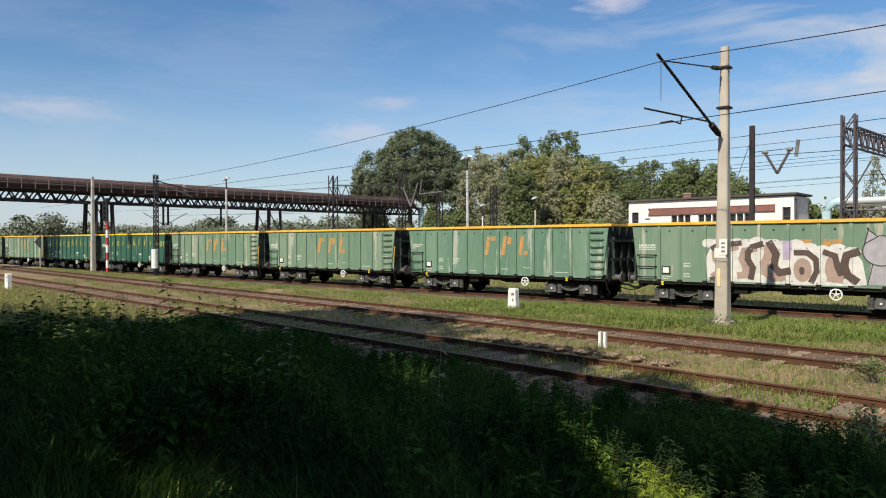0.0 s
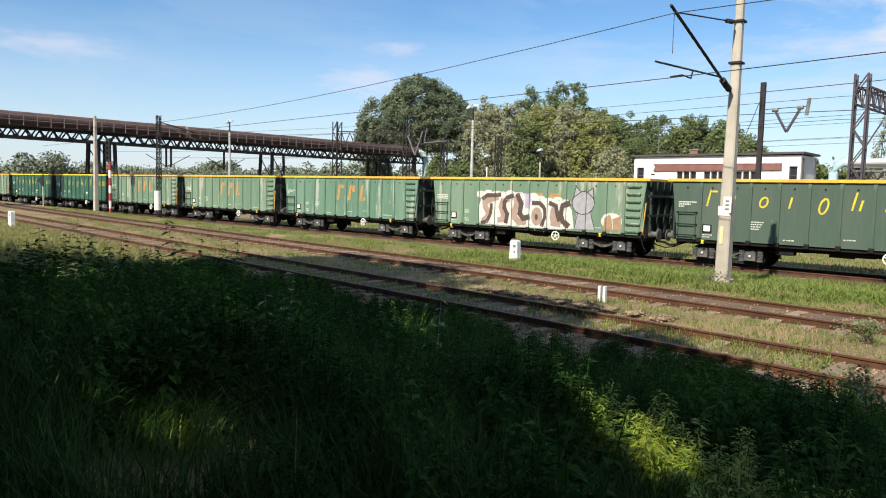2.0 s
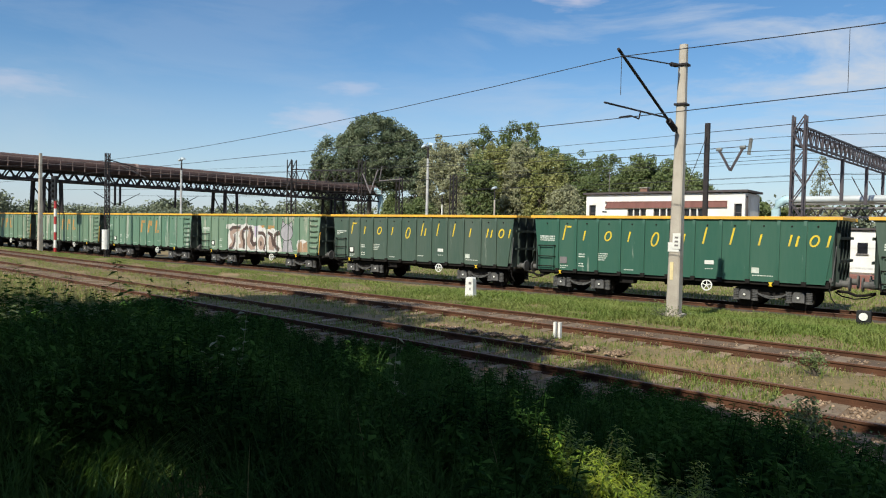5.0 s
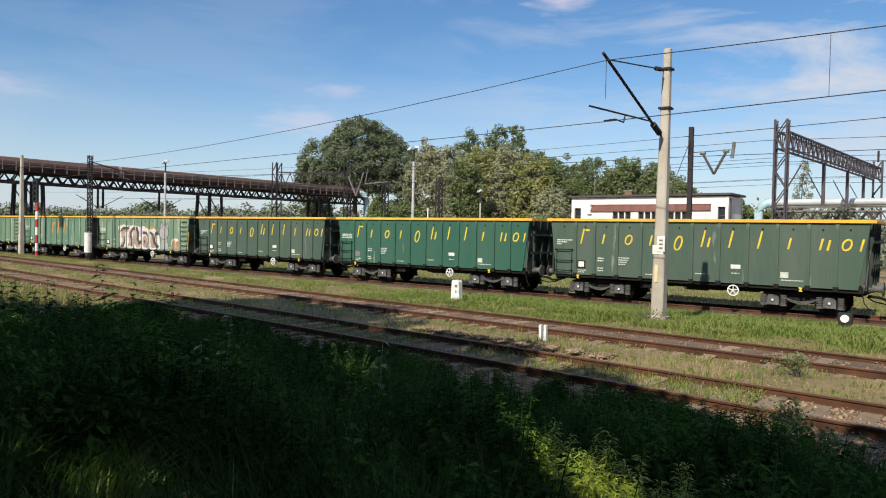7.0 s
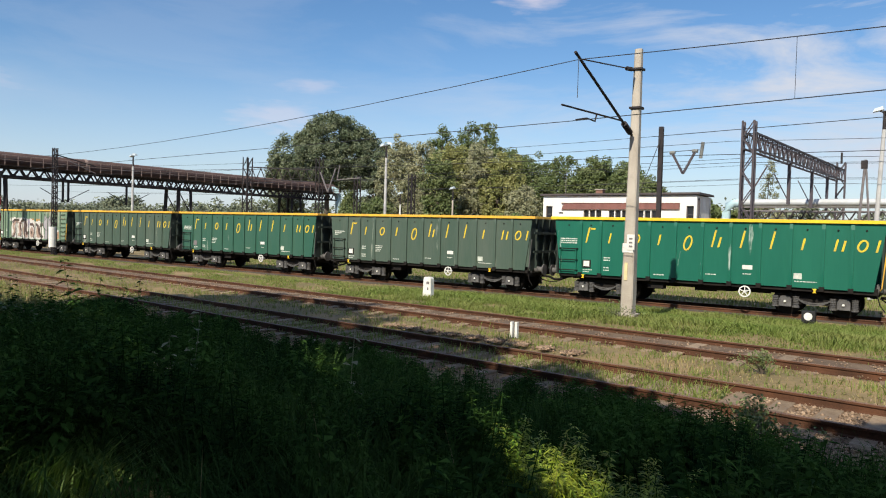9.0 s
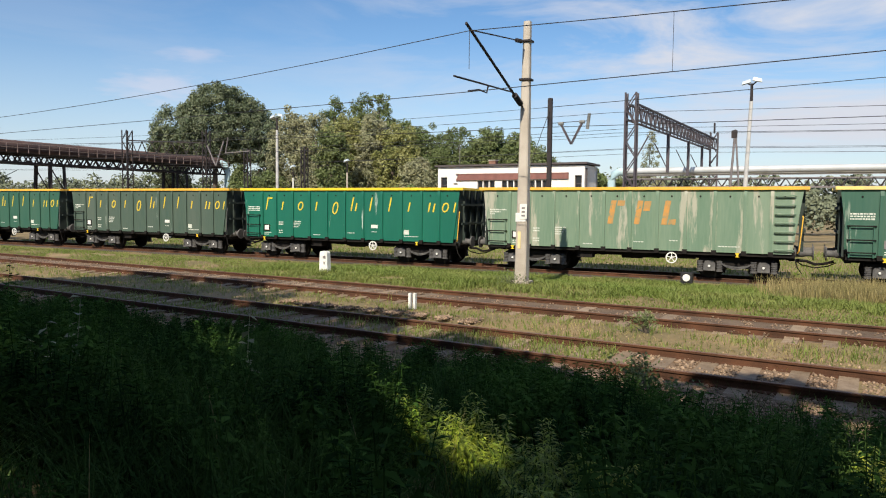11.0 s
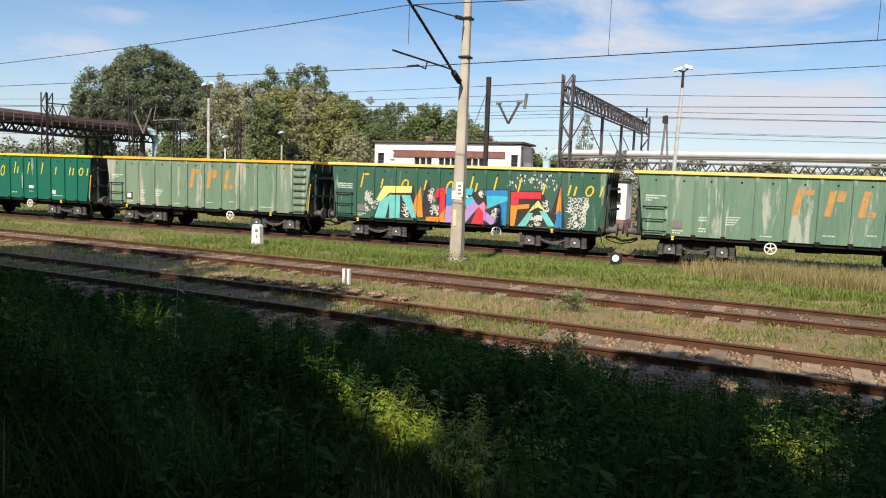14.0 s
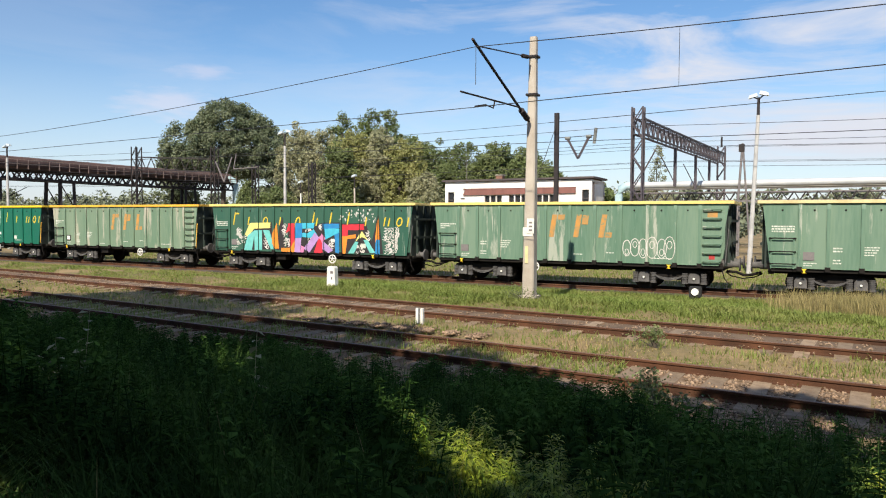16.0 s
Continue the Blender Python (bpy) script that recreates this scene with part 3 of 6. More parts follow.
def wide_marks(w):
    for i, kind in enumerate(MARKS):
        x = RIBS[i] + 0.27 if i < 10 else RIBS[10] + (0.10 if i == 10 else 0.62)
        if i == 0:
            x = RIBS[0] + 0.16
        part("painted_mark", cached("mark_" + kind, lambda: mark_shape(kind), LETTER_YELLOW), None, w, "yellow leaning mark", at=pose(x, 0, 0))


def block_marks(w):
    """Big leaning bars with a smaller block beside each, in place of the owner's initials."""
    for k, (z, h, wide) in enumerate(((2.62, 0.2, 0.27), (2.44, 0.36, 0.24), (1.94, 0.2, 0.25))):
        x = RIBS[4 + k] + 0.14
        part("painted_bar", cached("initial_bar", lambda: slant(Shape(), 0.0, 1.94, 0.2, 0.88, 0.16), LETTER_ORANGE), None, w, "worn orange leaning bar", at=pose(x, 0, 0))
        part("painted_block", cached("initial_block%d" % k, lambda: slant(Shape(), 0.25 + 0.16 * (z - 1.94), z, wide, h, 0.16), LETTER_ORANGE), None, w, "worn orange leaning block", at=pose(x, 0, 0))


def stencil_shape(seed):
    """Rows of small unreadable stencil marks."""
    s, r = Shape(), random.Random(seed)

    def row(x, z, w, h=0.035):
        while w > 0.03:
            k = min(w, r.uniform(0.04, 0.11))
            s.box((x + k / 2, SIDE_Y - 0.029, z), (k, 0.005, h))
            x, w = x + k + 0.022, w - k - 0.022
    for i in range(3):
        row(0.42, 2.42 - 0.085 * i, 0.72 - 0.25 * i * (seed % 2), 0.05)
    for i in range(4):
        row(RIBS[1] + 0.75 + 0.3, 1.75 - 0.085 * i, 0.45 - 0.05 * i, 0.04)
    row(RIBS[0] + 0.12, 1.18, 0.4)
    row(RIBS[0] + 0.12, 1.1, 0.3)
    for i in range(2):
        row(RIBS[1] + 0.15, 1.7 - 0.1 * i, 0.3, 0.05)
        row(RIBS[1] + 0.15, 1.3 - 0.1 * i, 0.26, 0.045)
    row(RIBS[5] + 0.15, 1.28, 0.4)
    row(RIBS[6] + 0.45, 1.36, 0.3)
    row(RIBS[8] + 0.15, 1.2, 0.7)
    row(RIBS[3] + 0.2, 1.15, 0.4)
    return s


def clip_x(poly, a, b):
    """The piece of an outline between x = a and x = b."""
    for lim, keep in ((a, 1), (b, -1)):
        out = []
        for p, q in zip(poly, poly[1:] + poly[:1]):
            ip, iq = (p[0] - lim) * keep >= 0, (q[0] - lim) * keep >= 0
            if ip:
                out.append(p)
            if ip != iq:
                t = (lim - p[0]) / (q[0] - p[0])
                out.append((lim, p[1] + t * (q[1] - p[1])))
        poly = out
        if len(poly) < 3:
            return []
    return poly


def sprayed(outlines, layer):
    """Paint laid over panels and ribs alike; a higher layer covers a lower one."""
    s = Shape()
    cuts = [0.3]
    for x in RIBS:
        cuts += [x - 0.056, x + 0.056]
    cuts.append(11.8)
    for j, poly in enumerate(outlines):
        for i, (a, b) in enumerate(zip(cuts[:-1], cuts[1:])):
            piece = clip_x(poly, a, b)
            if piece:
                y = SIDE_Y - (0.089 if i % 2 else 0.029) - 0.002 * layer - 0.00012 * (j % 14)
                s.prism(piece, y - 0.0008, y)
    return s


def oval(cx, cz, rx, rz, n=18, a0=0.0, a1=360.0):
    return [(cx + rx * math.cos(radians(a0 + (a1 - a0) * i / n)), cz + rz * math.sin(radians(a0 + (a1 - a0) * i / n))) for i in range(n)]


def curl(points, w):
    """A stroke of even width through the points, as small quads."""
    out = []
    for (ax, az), (bx, bz) in zip(points[:-1], points[1:]):
        d = math.hypot(bx - ax, bz - az) or 1.0
        nx, nz = -(bz - az) / d * w / 2, (bx - ax) / d * w / 2
        ex, ez = (bx - ax) / d * w * 0.3, (bz - az) / d * w * 0.3
        out.append([(ax + nx - ex, az + nz - ez), (bx + nx + ex, bz + nz + ez), (bx - nx + ex, bz - nz + ez), (ax - nx - ex, az - nz - ez)])
    return out


def squiggle(r, cx, cz, w, h, n=22):
    """Loose white scribble inside an area."""
    out = []
    for _ in range(n):
        x, z = cx + r.uniform(-w, w) / 2, cz + r.uniform(-h, h) / 2
        out += curl([(x + 0.075 * math.cos(a) * k, z + 0.075 * math.sin(a)) for k, a in ((1, 0.2 * q + x) for q in range(0, 22, 5))], 0.028)
    return out


SPRAY = {n: material("spray_" + n, c, tuple(q * 0.8 for q in c), 0.55, scale=4, fine=30, bump=0.03) for n, c in {
    "white": (0.62, 0.60, 0.57), "brown": (0.085, 0.055, 0.045), "buff": (0.36, 0.26, 0.21), "ochre": (0.36, 0.23, 0.14), "slate": (0.2, 0.23, 0.33), "black": (0.03, 0.026, 0.028), "grey": (0.36, 0.345, 0.37), "mauve": (0.42, 0.35, 0.48), "cyan": (0.05, 0.45, 0.62),
    "blue": (0.02, 0.22, 0.5), "yellow": (0.75, 0.68, 0.22), "orange": (0.75, 0.25, 0.03), "red": (0.62, 0.03, 0.05), "pink": (0.66, 0.22, 0.42), "turquoise": (0.15, 0.52, 0.5), "lilac": (0.42, 0.26, 0.55)}.items()}


def spray_part(wagon, shapes, layer, colour, label):
    tagged(part("sprayed_paint", sprayed(shapes, layer), SPRAY[colour] if isinstance(colour, str) else colour, wagon), label, kind="stuff")


def brown_spray(wagon):
    """Rounded brown strokes shaded dark on a white dotted ground, a pale eared blob beside them."""
    r = random.Random(4)
    ground = [[(3.24, 1.08), (3.19, 1.96), (3.43, 2.5), (4.28, 2.68), (5.04, 2.62), (5.75, 2.64), (6.2, 2.31), (6.97, 2.32), (7.55, 2.3), (8.19, 2.24), (8.45, 1.88), (8.58, 1.1), (8.11, 1.04), (6.45, 1.03)]]
    ground += [oval(3.3 + 0.44 * i, 2.5 - 0.05 * max(i - 5, 0) + 0.06 * math.sin(i * 2.0), 0.27, 0.17) for i in range(12)] + [oval(10.4, 1.5, 0.5, 0.36)]
    spray_part(wagon, ground, 1, "white", "white sprayed ground of a tag")
    spray_part(wagon, [[(5.95, 1.9), (5.93, 2.6), (6.27, 2.56), (6.2, 1.9)]], 2, "mauve", "thin purple sprayed haze")
    fill = curl([(4.3, 2.38), (3.8, 2.24), (3.55, 2.1), (3.58, 1.9), (3.76, 1.68), (3.76, 1.42), (3.5, 1.24)], 0.3)
    fill += curl([(5.0, 2.3), (4.61, 2.2), (4.52, 1.92), (4.68, 1.58), (4.62, 1.32), (4.42, 1.3)], 0.25)
    fill += curl([(5.45, 2.35), (5.45, 2.03), (5.33, 1.78), (5.36, 1.45), (5.62, 1.24), (5.95, 1.3)], 0.3)
    fill += [oval(6.6, 1.55, 0.3, 0.42), oval(7.55, 1.62, 0.24, 0.45)] + curl([(7.45, 1.3), (7.75, 1.26), (7.9, 1.5)], 0.26)
    spray_part(wagon, fill, 3, "buff", "pale brown sprayed rounded strokes")
    dark = curl([(4.46, 2.5), (4.1, 2.46), (3.71, 2.46), (3.43, 2.3)], 0.2) + curl([(3.97, 2.02), (3.92, 1.6), (3.71, 1.2), (3.38, 1.12)], 0.18)
    dark += curl([(5.22, 2.46), (4.9, 2.36), (4.74, 2.15), (4.74, 1.9), (4.92, 1.59), (4.85, 1.22)], 0.22) + curl([(5.5, 2.5), (5.72, 2.1), (5.64, 1.66), (5.84, 1.44), (6.14, 1.5)], 0.26)
    dark += curl([(6.37, 2.16), (6.75, 2.16), (7.04, 1.92), (7.06, 1.51), (6.89, 1.16)], 0.2) + [oval(6.58, 1.52, 0.09, 0.15)]
    dark += curl([(7.3, 2.18), (7.62, 2.06), (7.7, 1.7), (7.8, 1.44)], 0.2) + curl([(8.3, 2.2), (7.98, 2.08), (7.9, 1.75), (8.02, 1.4), (8.26, 1.22)], 0.26)
    spray_part(wagon, dark, 4, "brown", "dark brown sprayed shading of a tag")
    dots = [oval(3.3 + 0.12 * i + r.uniform(-0.05, 0.05), r.choice((1.1, 1.16, 2.3, 2.55, 2.6)) - (0.25 if i > 25 else 0) * (i % 2) + r.uniform(-0.05, 0.05), 0.03, 0.03, 8) for i in range(43)]
    spray_part(wagon, dots, 5, "slate", "small slate-blue sprayed dots")
    blob = [oval(9.0, 2.24, 0.55, 0.5, 24), [(8.49, 2.4), (8.62, 2.94), (8.88, 2.68)], [(9.2, 2.68), (9.46, 2.9), (9.52, 2.35)], [(8.7, 1.8), (8.6, 1.1), (9.62, 1.1), (9.42, 1.8)]]
    spray_part(wagon, blob, 3, "grey", "pale lilac-grey sprayed eared blob")
    rim = oval(9.0, 2.24, 0.55, 0.5, 26)
    edge = curl([q for q in rim if not (q[1] > 2.55 and abs(q[0] - 9.02) > 0.2)], 0.035) + curl([(8.49, 2.4), (8.62, 2.94), (8.88, 2.72)], 0.035) + curl([(9.2, 2.7), (9.46, 2.9), (9.53, 2.35)], 0.035)
    spray_part(wagon, edge + curl([(8.75, 1.78), (8.6, 1.1)], 0.03) + curl([(9.4, 1.78), (9.62, 1.1)], 0.03), 4, "black", "thin dark outline of the blob")
    spray_part(wagon, [[(10.05, 1.1), (10.09, 1.62), (10.3, 1.8), (10.4, 1.62), (10.47, 1.13)], [(10.5, 1.13), (10.44, 1.6), (10.82, 1.75), (10.89, 1.15)]], 2, "ochre", "ochre-brown sprayed patch")
    for x in (6.28, 7.23):
        spray_part(wagon, [[(x, 2.44), (x + 0.06, 2.64), (x + 0.62, 2.62), (x + 0.58, 2.42)]], 0, LETTER_ORANGE, "remains of orange paint")


def colour_spray(wagon):
    """Angular strokes in many colours on black, with white scribbles."""
    r = random.Random(8)
    dark = [[(2.18, 1.03), (2.48, 1.9), (4.0, 2.44), (4.27, 1.12)], [(4.3, 1.07), (4.49, 2.26), (4.71, 2.7), (4.86, 1.09)], [(4.86, 1.04), (5.1, 2.07), (5.73, 2.19), (7.19, 2.42), (8.11, 2.44), (8.06, 1.0), (5.1, 1.0)], [(8.17, 1.0), (8.17, 2.39), (9.49, 2.42), (9.75, 1.71), (10.1, 1.07)], [(9.8, 1.57), (10.17, 2.78), (10.42, 1.02), (9.85, 1.04)]]
    spray_part(wagon, dark, 1, "black", "black sprayed shading of a tag")
    scribble = squiggle(r, 2.0, 1.7, 0.42, 0.8, 30) + squiggle(r, 4.8, 2.05, 0.25, 0.5, 14) + squiggle(r, 4.95, 1.5, 0.3, 0.35, 14) + squiggle(r, 10.82, 1.62, 0.8, 1.1, 75) + squiggle(r, 3.65, 1.55, 0.3, 0.8, 22)
    scribble += squiggle(r, 9.62, 1.85, 0.2, 0.35, 9) + squiggle(r, 6.2, 2.05, 0.3, 0.12, 6) + squiggle(r, 7.6, 1.45, 0.25, 0.35, 12) + squiggle(r, 6.95, 2.2, 0.2, 0.3, 8) + squiggle(r, 9.2, 1.25, 0.4, 0.35, 14) + squiggle(r, 6.45, 1.5, 0.3, 0.3, 8)
    spray_part(wagon, scribble, 2, "white", "white sprayed scribbles")
    chips = [oval(r.uniform(8.0, 10.0), r.uniform(2.5, 3.05), r.uniform(0.012, 0.035), r.uniform(0.02, 0.07), 6) for _ in range(60)]
    spray_part(wagon, chips, 2, "white", "pale chips in the paint")
    fills = {
        "yellow": [[(2.29, 1.8), (2.62, 2.38), (3.94, 2.41), (3.91, 2.14), (2.9, 2.1), (2.48, 1.7)], [(8.91, 1.57), (9.29, 2.05), (9.59, 1.66), (9.29, 1.79)]],
        "turquoise": [[(2.22, 1.03), (2.48, 1.77), (2.96, 2.04), (2.74, 1.03)], [(2.9, 2.01), (3.4, 2.03), (3.4, 1.06), (2.92, 1.04)], [(3.45, 2.03), (3.86, 2.04), (4.19, 1.13), (3.95, 1.1)], [(8.52, 1.02), (8.91, 1.57), (9.14, 1.55), (8.85, 1.03)], [(9.36, 1.65), (9.59, 1.66), (10.0, 1.08), (9.71, 1.07)]],
        "orange": [[(4.0, 1.63), (4.33, 2.41), (4.46, 1.15), (4.22, 1.14)], [(4.6, 1.18), (5.18, 1.21), (5.42, 1.57), (5.42, 1.0), (4.6, 1.01)], [(8.2, 1.81), (8.95, 1.9), (8.95, 1.73), (8.48, 1.67), (8.38, 1.01), (8.22, 1.0)], [(10.0, 1.53), (10.17, 2.67), (10.22, 1.68)]],
        "red": [[(4.88, 1.91), (5.08, 2.38), (5.42, 2.38), (5.42, 1.57), (5.18, 1.21), (5.18, 2.02)], [(8.2, 2.34), (9.4, 2.37), (9.4, 2.11), (8.52, 2.09), (8.5, 1.82), (8.2, 1.81)], [(6.57, 1.0), (6.86, 1.72), (7.11, 1.73), (7.11, 1.0)]],
        "blue": [[(5.47, 2.39), (5.89, 2.39), (5.86, 1.69), (5.47, 1.67)], [(7.14, 2.37), (8.08, 2.39), (8.08, 2.17), (7.14, 2.14)], [(7.76, 1.94), (8.08, 2.0), (8.03, 1.0), (7.81, 1.05)], [(9.97, 1.04), (10.09, 1.68), (10.23, 1.68), (10.25, 1.02)]],
        "cyan": [[(5.89, 2.39), (6.62, 2.41), (6.57, 2.15), (5.89, 2.13)], [(5.89, 1.94), (6.2, 1.92), (6.57, 2.11), (6.78, 1.82), (6.36, 1.7), (5.89, 1.74)], [(7.19, 2.14), (7.76, 2.16), (8.08, 2.15), (8.08, 2.0), (7.7, 1.84), (7.24, 1.63)]],
        "lilac": [[(5.47, 1.67), (5.84, 1.69), (5.76, 1.0), (5.42, 1.0)], [(6.03, 1.19), (6.62, 1.96), (6.9, 1.72), (6.31, 1.0)], [(7.11, 1.58), (7.68, 1.14), (7.42, 1.0), (7.11, 1.18)]],
        "pink": [[(5.84, 1.33), (6.05, 1.24), (5.95, 1.0), (5.76, 1.0)], [(6.86, 1.72), (7.09, 1.92), (7.24, 1.68), (7.11, 1.48)]],
    }
    for k, (name, polys) in enumerate(fills.items()):
        spray_part(wagon, polys, 3 + k, name, name + " sprayed angular strokes")


def outline_spray(wagon):
    """Thin white bubble outlines over two bays."""
    lines = []
    for i, (dx, rx, rz) in enumerate(((0.12, 0.15, 0.3), (0.42, 0.17, 0.33), (0.72, 0.16, 0.36), (1.05, 0.2, 0.4), (1.4, 0.17, 0.36), (1.68, 0.2, 0.42))):
        pts = oval(RIBS[7] + 0.12 + dx, 1.56 + 0.03 * (i % 2), rx, rz, 16)
        lines += curl(pts + pts[:1], 0.026)
        pts = oval(RIBS[7] + 0.12 + dx, 1.56 + 0.14 * (1 if i % 2 else -1), rx * 0.45, rz * 0.35, 10)
        lines += curl(pts + pts[:1], 0.022)
    spray_part(wagon, lines, 1, "white", "thin white sprayed outlines")


def build_wagon(i, body, rim, marks, label, extra=None, plate=True, rungs=True):
    w = thing("gondola_wagon", label, "freight wagon", "wagons of the freight train", at=Matrix.Translation((TRAIN_X0 + PITCH * i, TRAIN_Y, TRAIN_Z)))
    paint, top = BODY[body], RIM[rim]
    part("side_wall", cached("side_wall", side_shape, paint), None, w, at=pose(0, SIDE_Y, 0))
    part("side_wall", cached("side_wall", side_shape, paint), None, w, at=pose(0, -SIDE_Y, 0))
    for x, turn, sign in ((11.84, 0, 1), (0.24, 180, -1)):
        part("end_wall", cached("end_wall", end_shape, END_PAINT), None, w, "end wall coloured dark for shade", at=pose(x, 0, 0, 0, 0, turn))
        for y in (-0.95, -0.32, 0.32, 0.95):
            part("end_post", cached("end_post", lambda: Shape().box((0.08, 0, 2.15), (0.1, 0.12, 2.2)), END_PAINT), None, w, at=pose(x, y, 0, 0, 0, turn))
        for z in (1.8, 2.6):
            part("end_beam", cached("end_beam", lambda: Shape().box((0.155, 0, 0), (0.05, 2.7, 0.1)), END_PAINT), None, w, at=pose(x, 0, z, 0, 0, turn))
    part("top_rail", cached("top_rail", rim_shape, top), None, w, rim + " painted top rail")
    part("underframe", cached("underframe", underframe_shape, BLACK_FRAME), None, w, "black underframe with brake gear")
    for x in RIBS:
        part("rib", cached("rib", rib_shape, paint), None, w, at=pose(x, SIDE_Y, 0))
        part("rib", cached("rib", rib_shape, paint), None, w, at=pose(x, -SIDE_Y, 0, 0, 0, 180))
        part("rib_bracket", cached("rib_bracket", bracket_shape, BLACK_FRAME), None, w, at=pose(x, SIDE_Y, 0))
    for bx in (2.25, 9.85):
        b = part("bogie", cached("bogie", bogie_shape, BLACK_FRAME), None, w, "dark steel two-axle bogie", at=pose(bx, 0, 0))
        part("leaf_spring", cached("leaf_spring", leaf_spring_shape, BOGIE_STEEL), None, b)
        for dx in (-0.9, 0.9):
            part("axlebox", cached("axlebox", axlebox_shape, BOGIE_STEEL), None, b, at=pose(dx, 0, 0))
            part("axlebox", cached("axlebox", axlebox_shape, BOGIE_STEEL), None, b, at=pose(dx, 0, 0, 0, 0, 180))
            for sx in (-0.33, 0.33):
                part("coil_spring", cached("coil_spring", coil_spring_shape, BOGIE_STEEL), None, b, at=pose(dx + sx, 0, 0))
                part("coil_spring", cached("coil_spring", coil_spring_shape, BOGIE_STEEL), None, b, at=pose(dx + sx, 0, 0, 0, 0, 180))
            part("axle_cap", cached("axle_cap", axle_cap_shape, WHITE), None, b, "small white axle cap", at=pose(dx, 0, 0))
            wheelsets.append((part("wheelset", cached("wheelset", wheelset_shape, BLACK_FRAME), None, b, at=pose(dx, 0, 0.46)), dx))
    for y in (-0.875, 0.875):
        part("buffer", cached("buffer", buffer_shape, BOGIE_STEEL), None, w, at=pose(11.68, y, 1.04))
        part("buffer", cached("buffer", buffer_shape, BOGIE_STEEL), None, w, at=pose(0.02 + 0.36, y, 1.04, 0, 0, 180))
    part("coupling", cached("coupling", coupling_shape, BLACK_FRAME), None, w, "black screw coupling")
    part("brake_hose", cached("brake_hose", hose_shape, BLACK_FRAME), None, w)
    part("step_iron", cached("step_iron", step_iron_shape, BLACK_FRAME), None, w)
    part("end_handrail", cached("end_handrail", end_post_shape, RIM["orange"] if body in ("bright", "faded") else BOGIE_STEEL), None, w)
    part("handwheel", cached("handwheel", handwheel_shape, WHITE), None, w, "white spoked brake handwheel", at=pose(4.7 if i == 7 else RIBS[6] + 0.55, -1.5, 0.74))
    ladder = part("ladder", cached("ladder", ladder_stile_shape, paint), None, w, at=pose(0.42, 0, 0))
    part("stile", cached("ladder", ladder_stile_shape, paint), None, ladder, at=pose(0.70, 0, 0))
    for z in (1.14, 1.56, 2.02):
        part("tread", cached("tread", ladder_tread_shape, BLACK_FRAME), None, ladder, "dark steel rung", at=pose(-0.42, 0, z))
    if rungs:
        for k in range(7):
            part("step_rung", cached("step_rung", rung_shape, paint), None, w, at=pose(0, 0, 1.12 + 0.31 * k))
    if plate:
        part("placard_frame", Shape().box((RIBS[0] + 0.28, SIDE_Y - 0.035, 1.42), (0.36, 0.02, 0.32)), BLACK_FRAME, w)
        part("placard", Shape().box((RIBS[0] + 0.28, SIDE_Y - 0.048, 1.43), (0.25, 0.012, 0.22)), WHITE, w, "small white placard")
    else:
        part("placard_frame", Shape().box((RIBS[0] + 0.28, SIDE_Y - 0.035, 1.42), (0.34, 0.02, 0.28)), TRUSS_GREY, w)
    for x in (1.05 + 0.4, 9.9):
        part("lashing_hook", cached("lashing_hook", lambda: Shape().prism([(-0.075, 0.08), (0.075, 0.08), (0.03, 0.02), (0.03, -0.03), (0.07, -0.06), (-0.07, -0.06), (-0.03, -0.03), (-0.03, 0.02)], -0.03, 0.0), RIM["yellow"]), None, w, "yellow jacking mark", at=pose(x, SIDE_Y - 0.06, 0.9))
    for a, b in zip([0.2] + RIBS, RIBS + [11.75]):
        part("lashing_eye", cached("lashing_eye", lambda: Shape().rod((0, -0.03, 2.98), (0, -0.055, 2.98), 0.034, 0.026, n=8), BLACK_FRAME), None, w, at=pose((a + b) / 2, SIDE_Y, 0))
    if i == 7:
        part("label_plate", Shape().box((11.38, SIDE_Y - 0.03, 2.82), (0.34, 0.012, 0.26)), LETTER_ORANGE, w, "faded orange label plate")
        part("label_plate", Shape().box((11.38, SIDE_Y - 0.03, 1.30), (0.2, 0.012, 0.17)), RED, w, "small faded red label plate")
    stencils = part("stencil_marking", cached("stencils%d" % (i % 2), lambda: stencil_shape(i), PALE), None, w, "small pale stencilled markings")
    tagged(stencils, "small pale stencilled markings", kind="stuff")
    if marks == "wide":
        wide_marks(w)
        part("plate", cached("plate", lambda: Shape().box((RIBS[6] + 0.6, SIDE_Y - 0.032, 1.6), (0.34, 0.012, 0.15)), WHITE), None, w)
        part("hatch_mark", cached("hatch", lambda: Shape().box((RIBS[8] + 0.25, SIDE_Y - 0.03, 1.38), (0.26, 0.01, 0.2)), PALE), None, w)
    elif marks == "block":
        block_marks(w)
    if extra:
        extra(w)
    wagons.append((w, i))


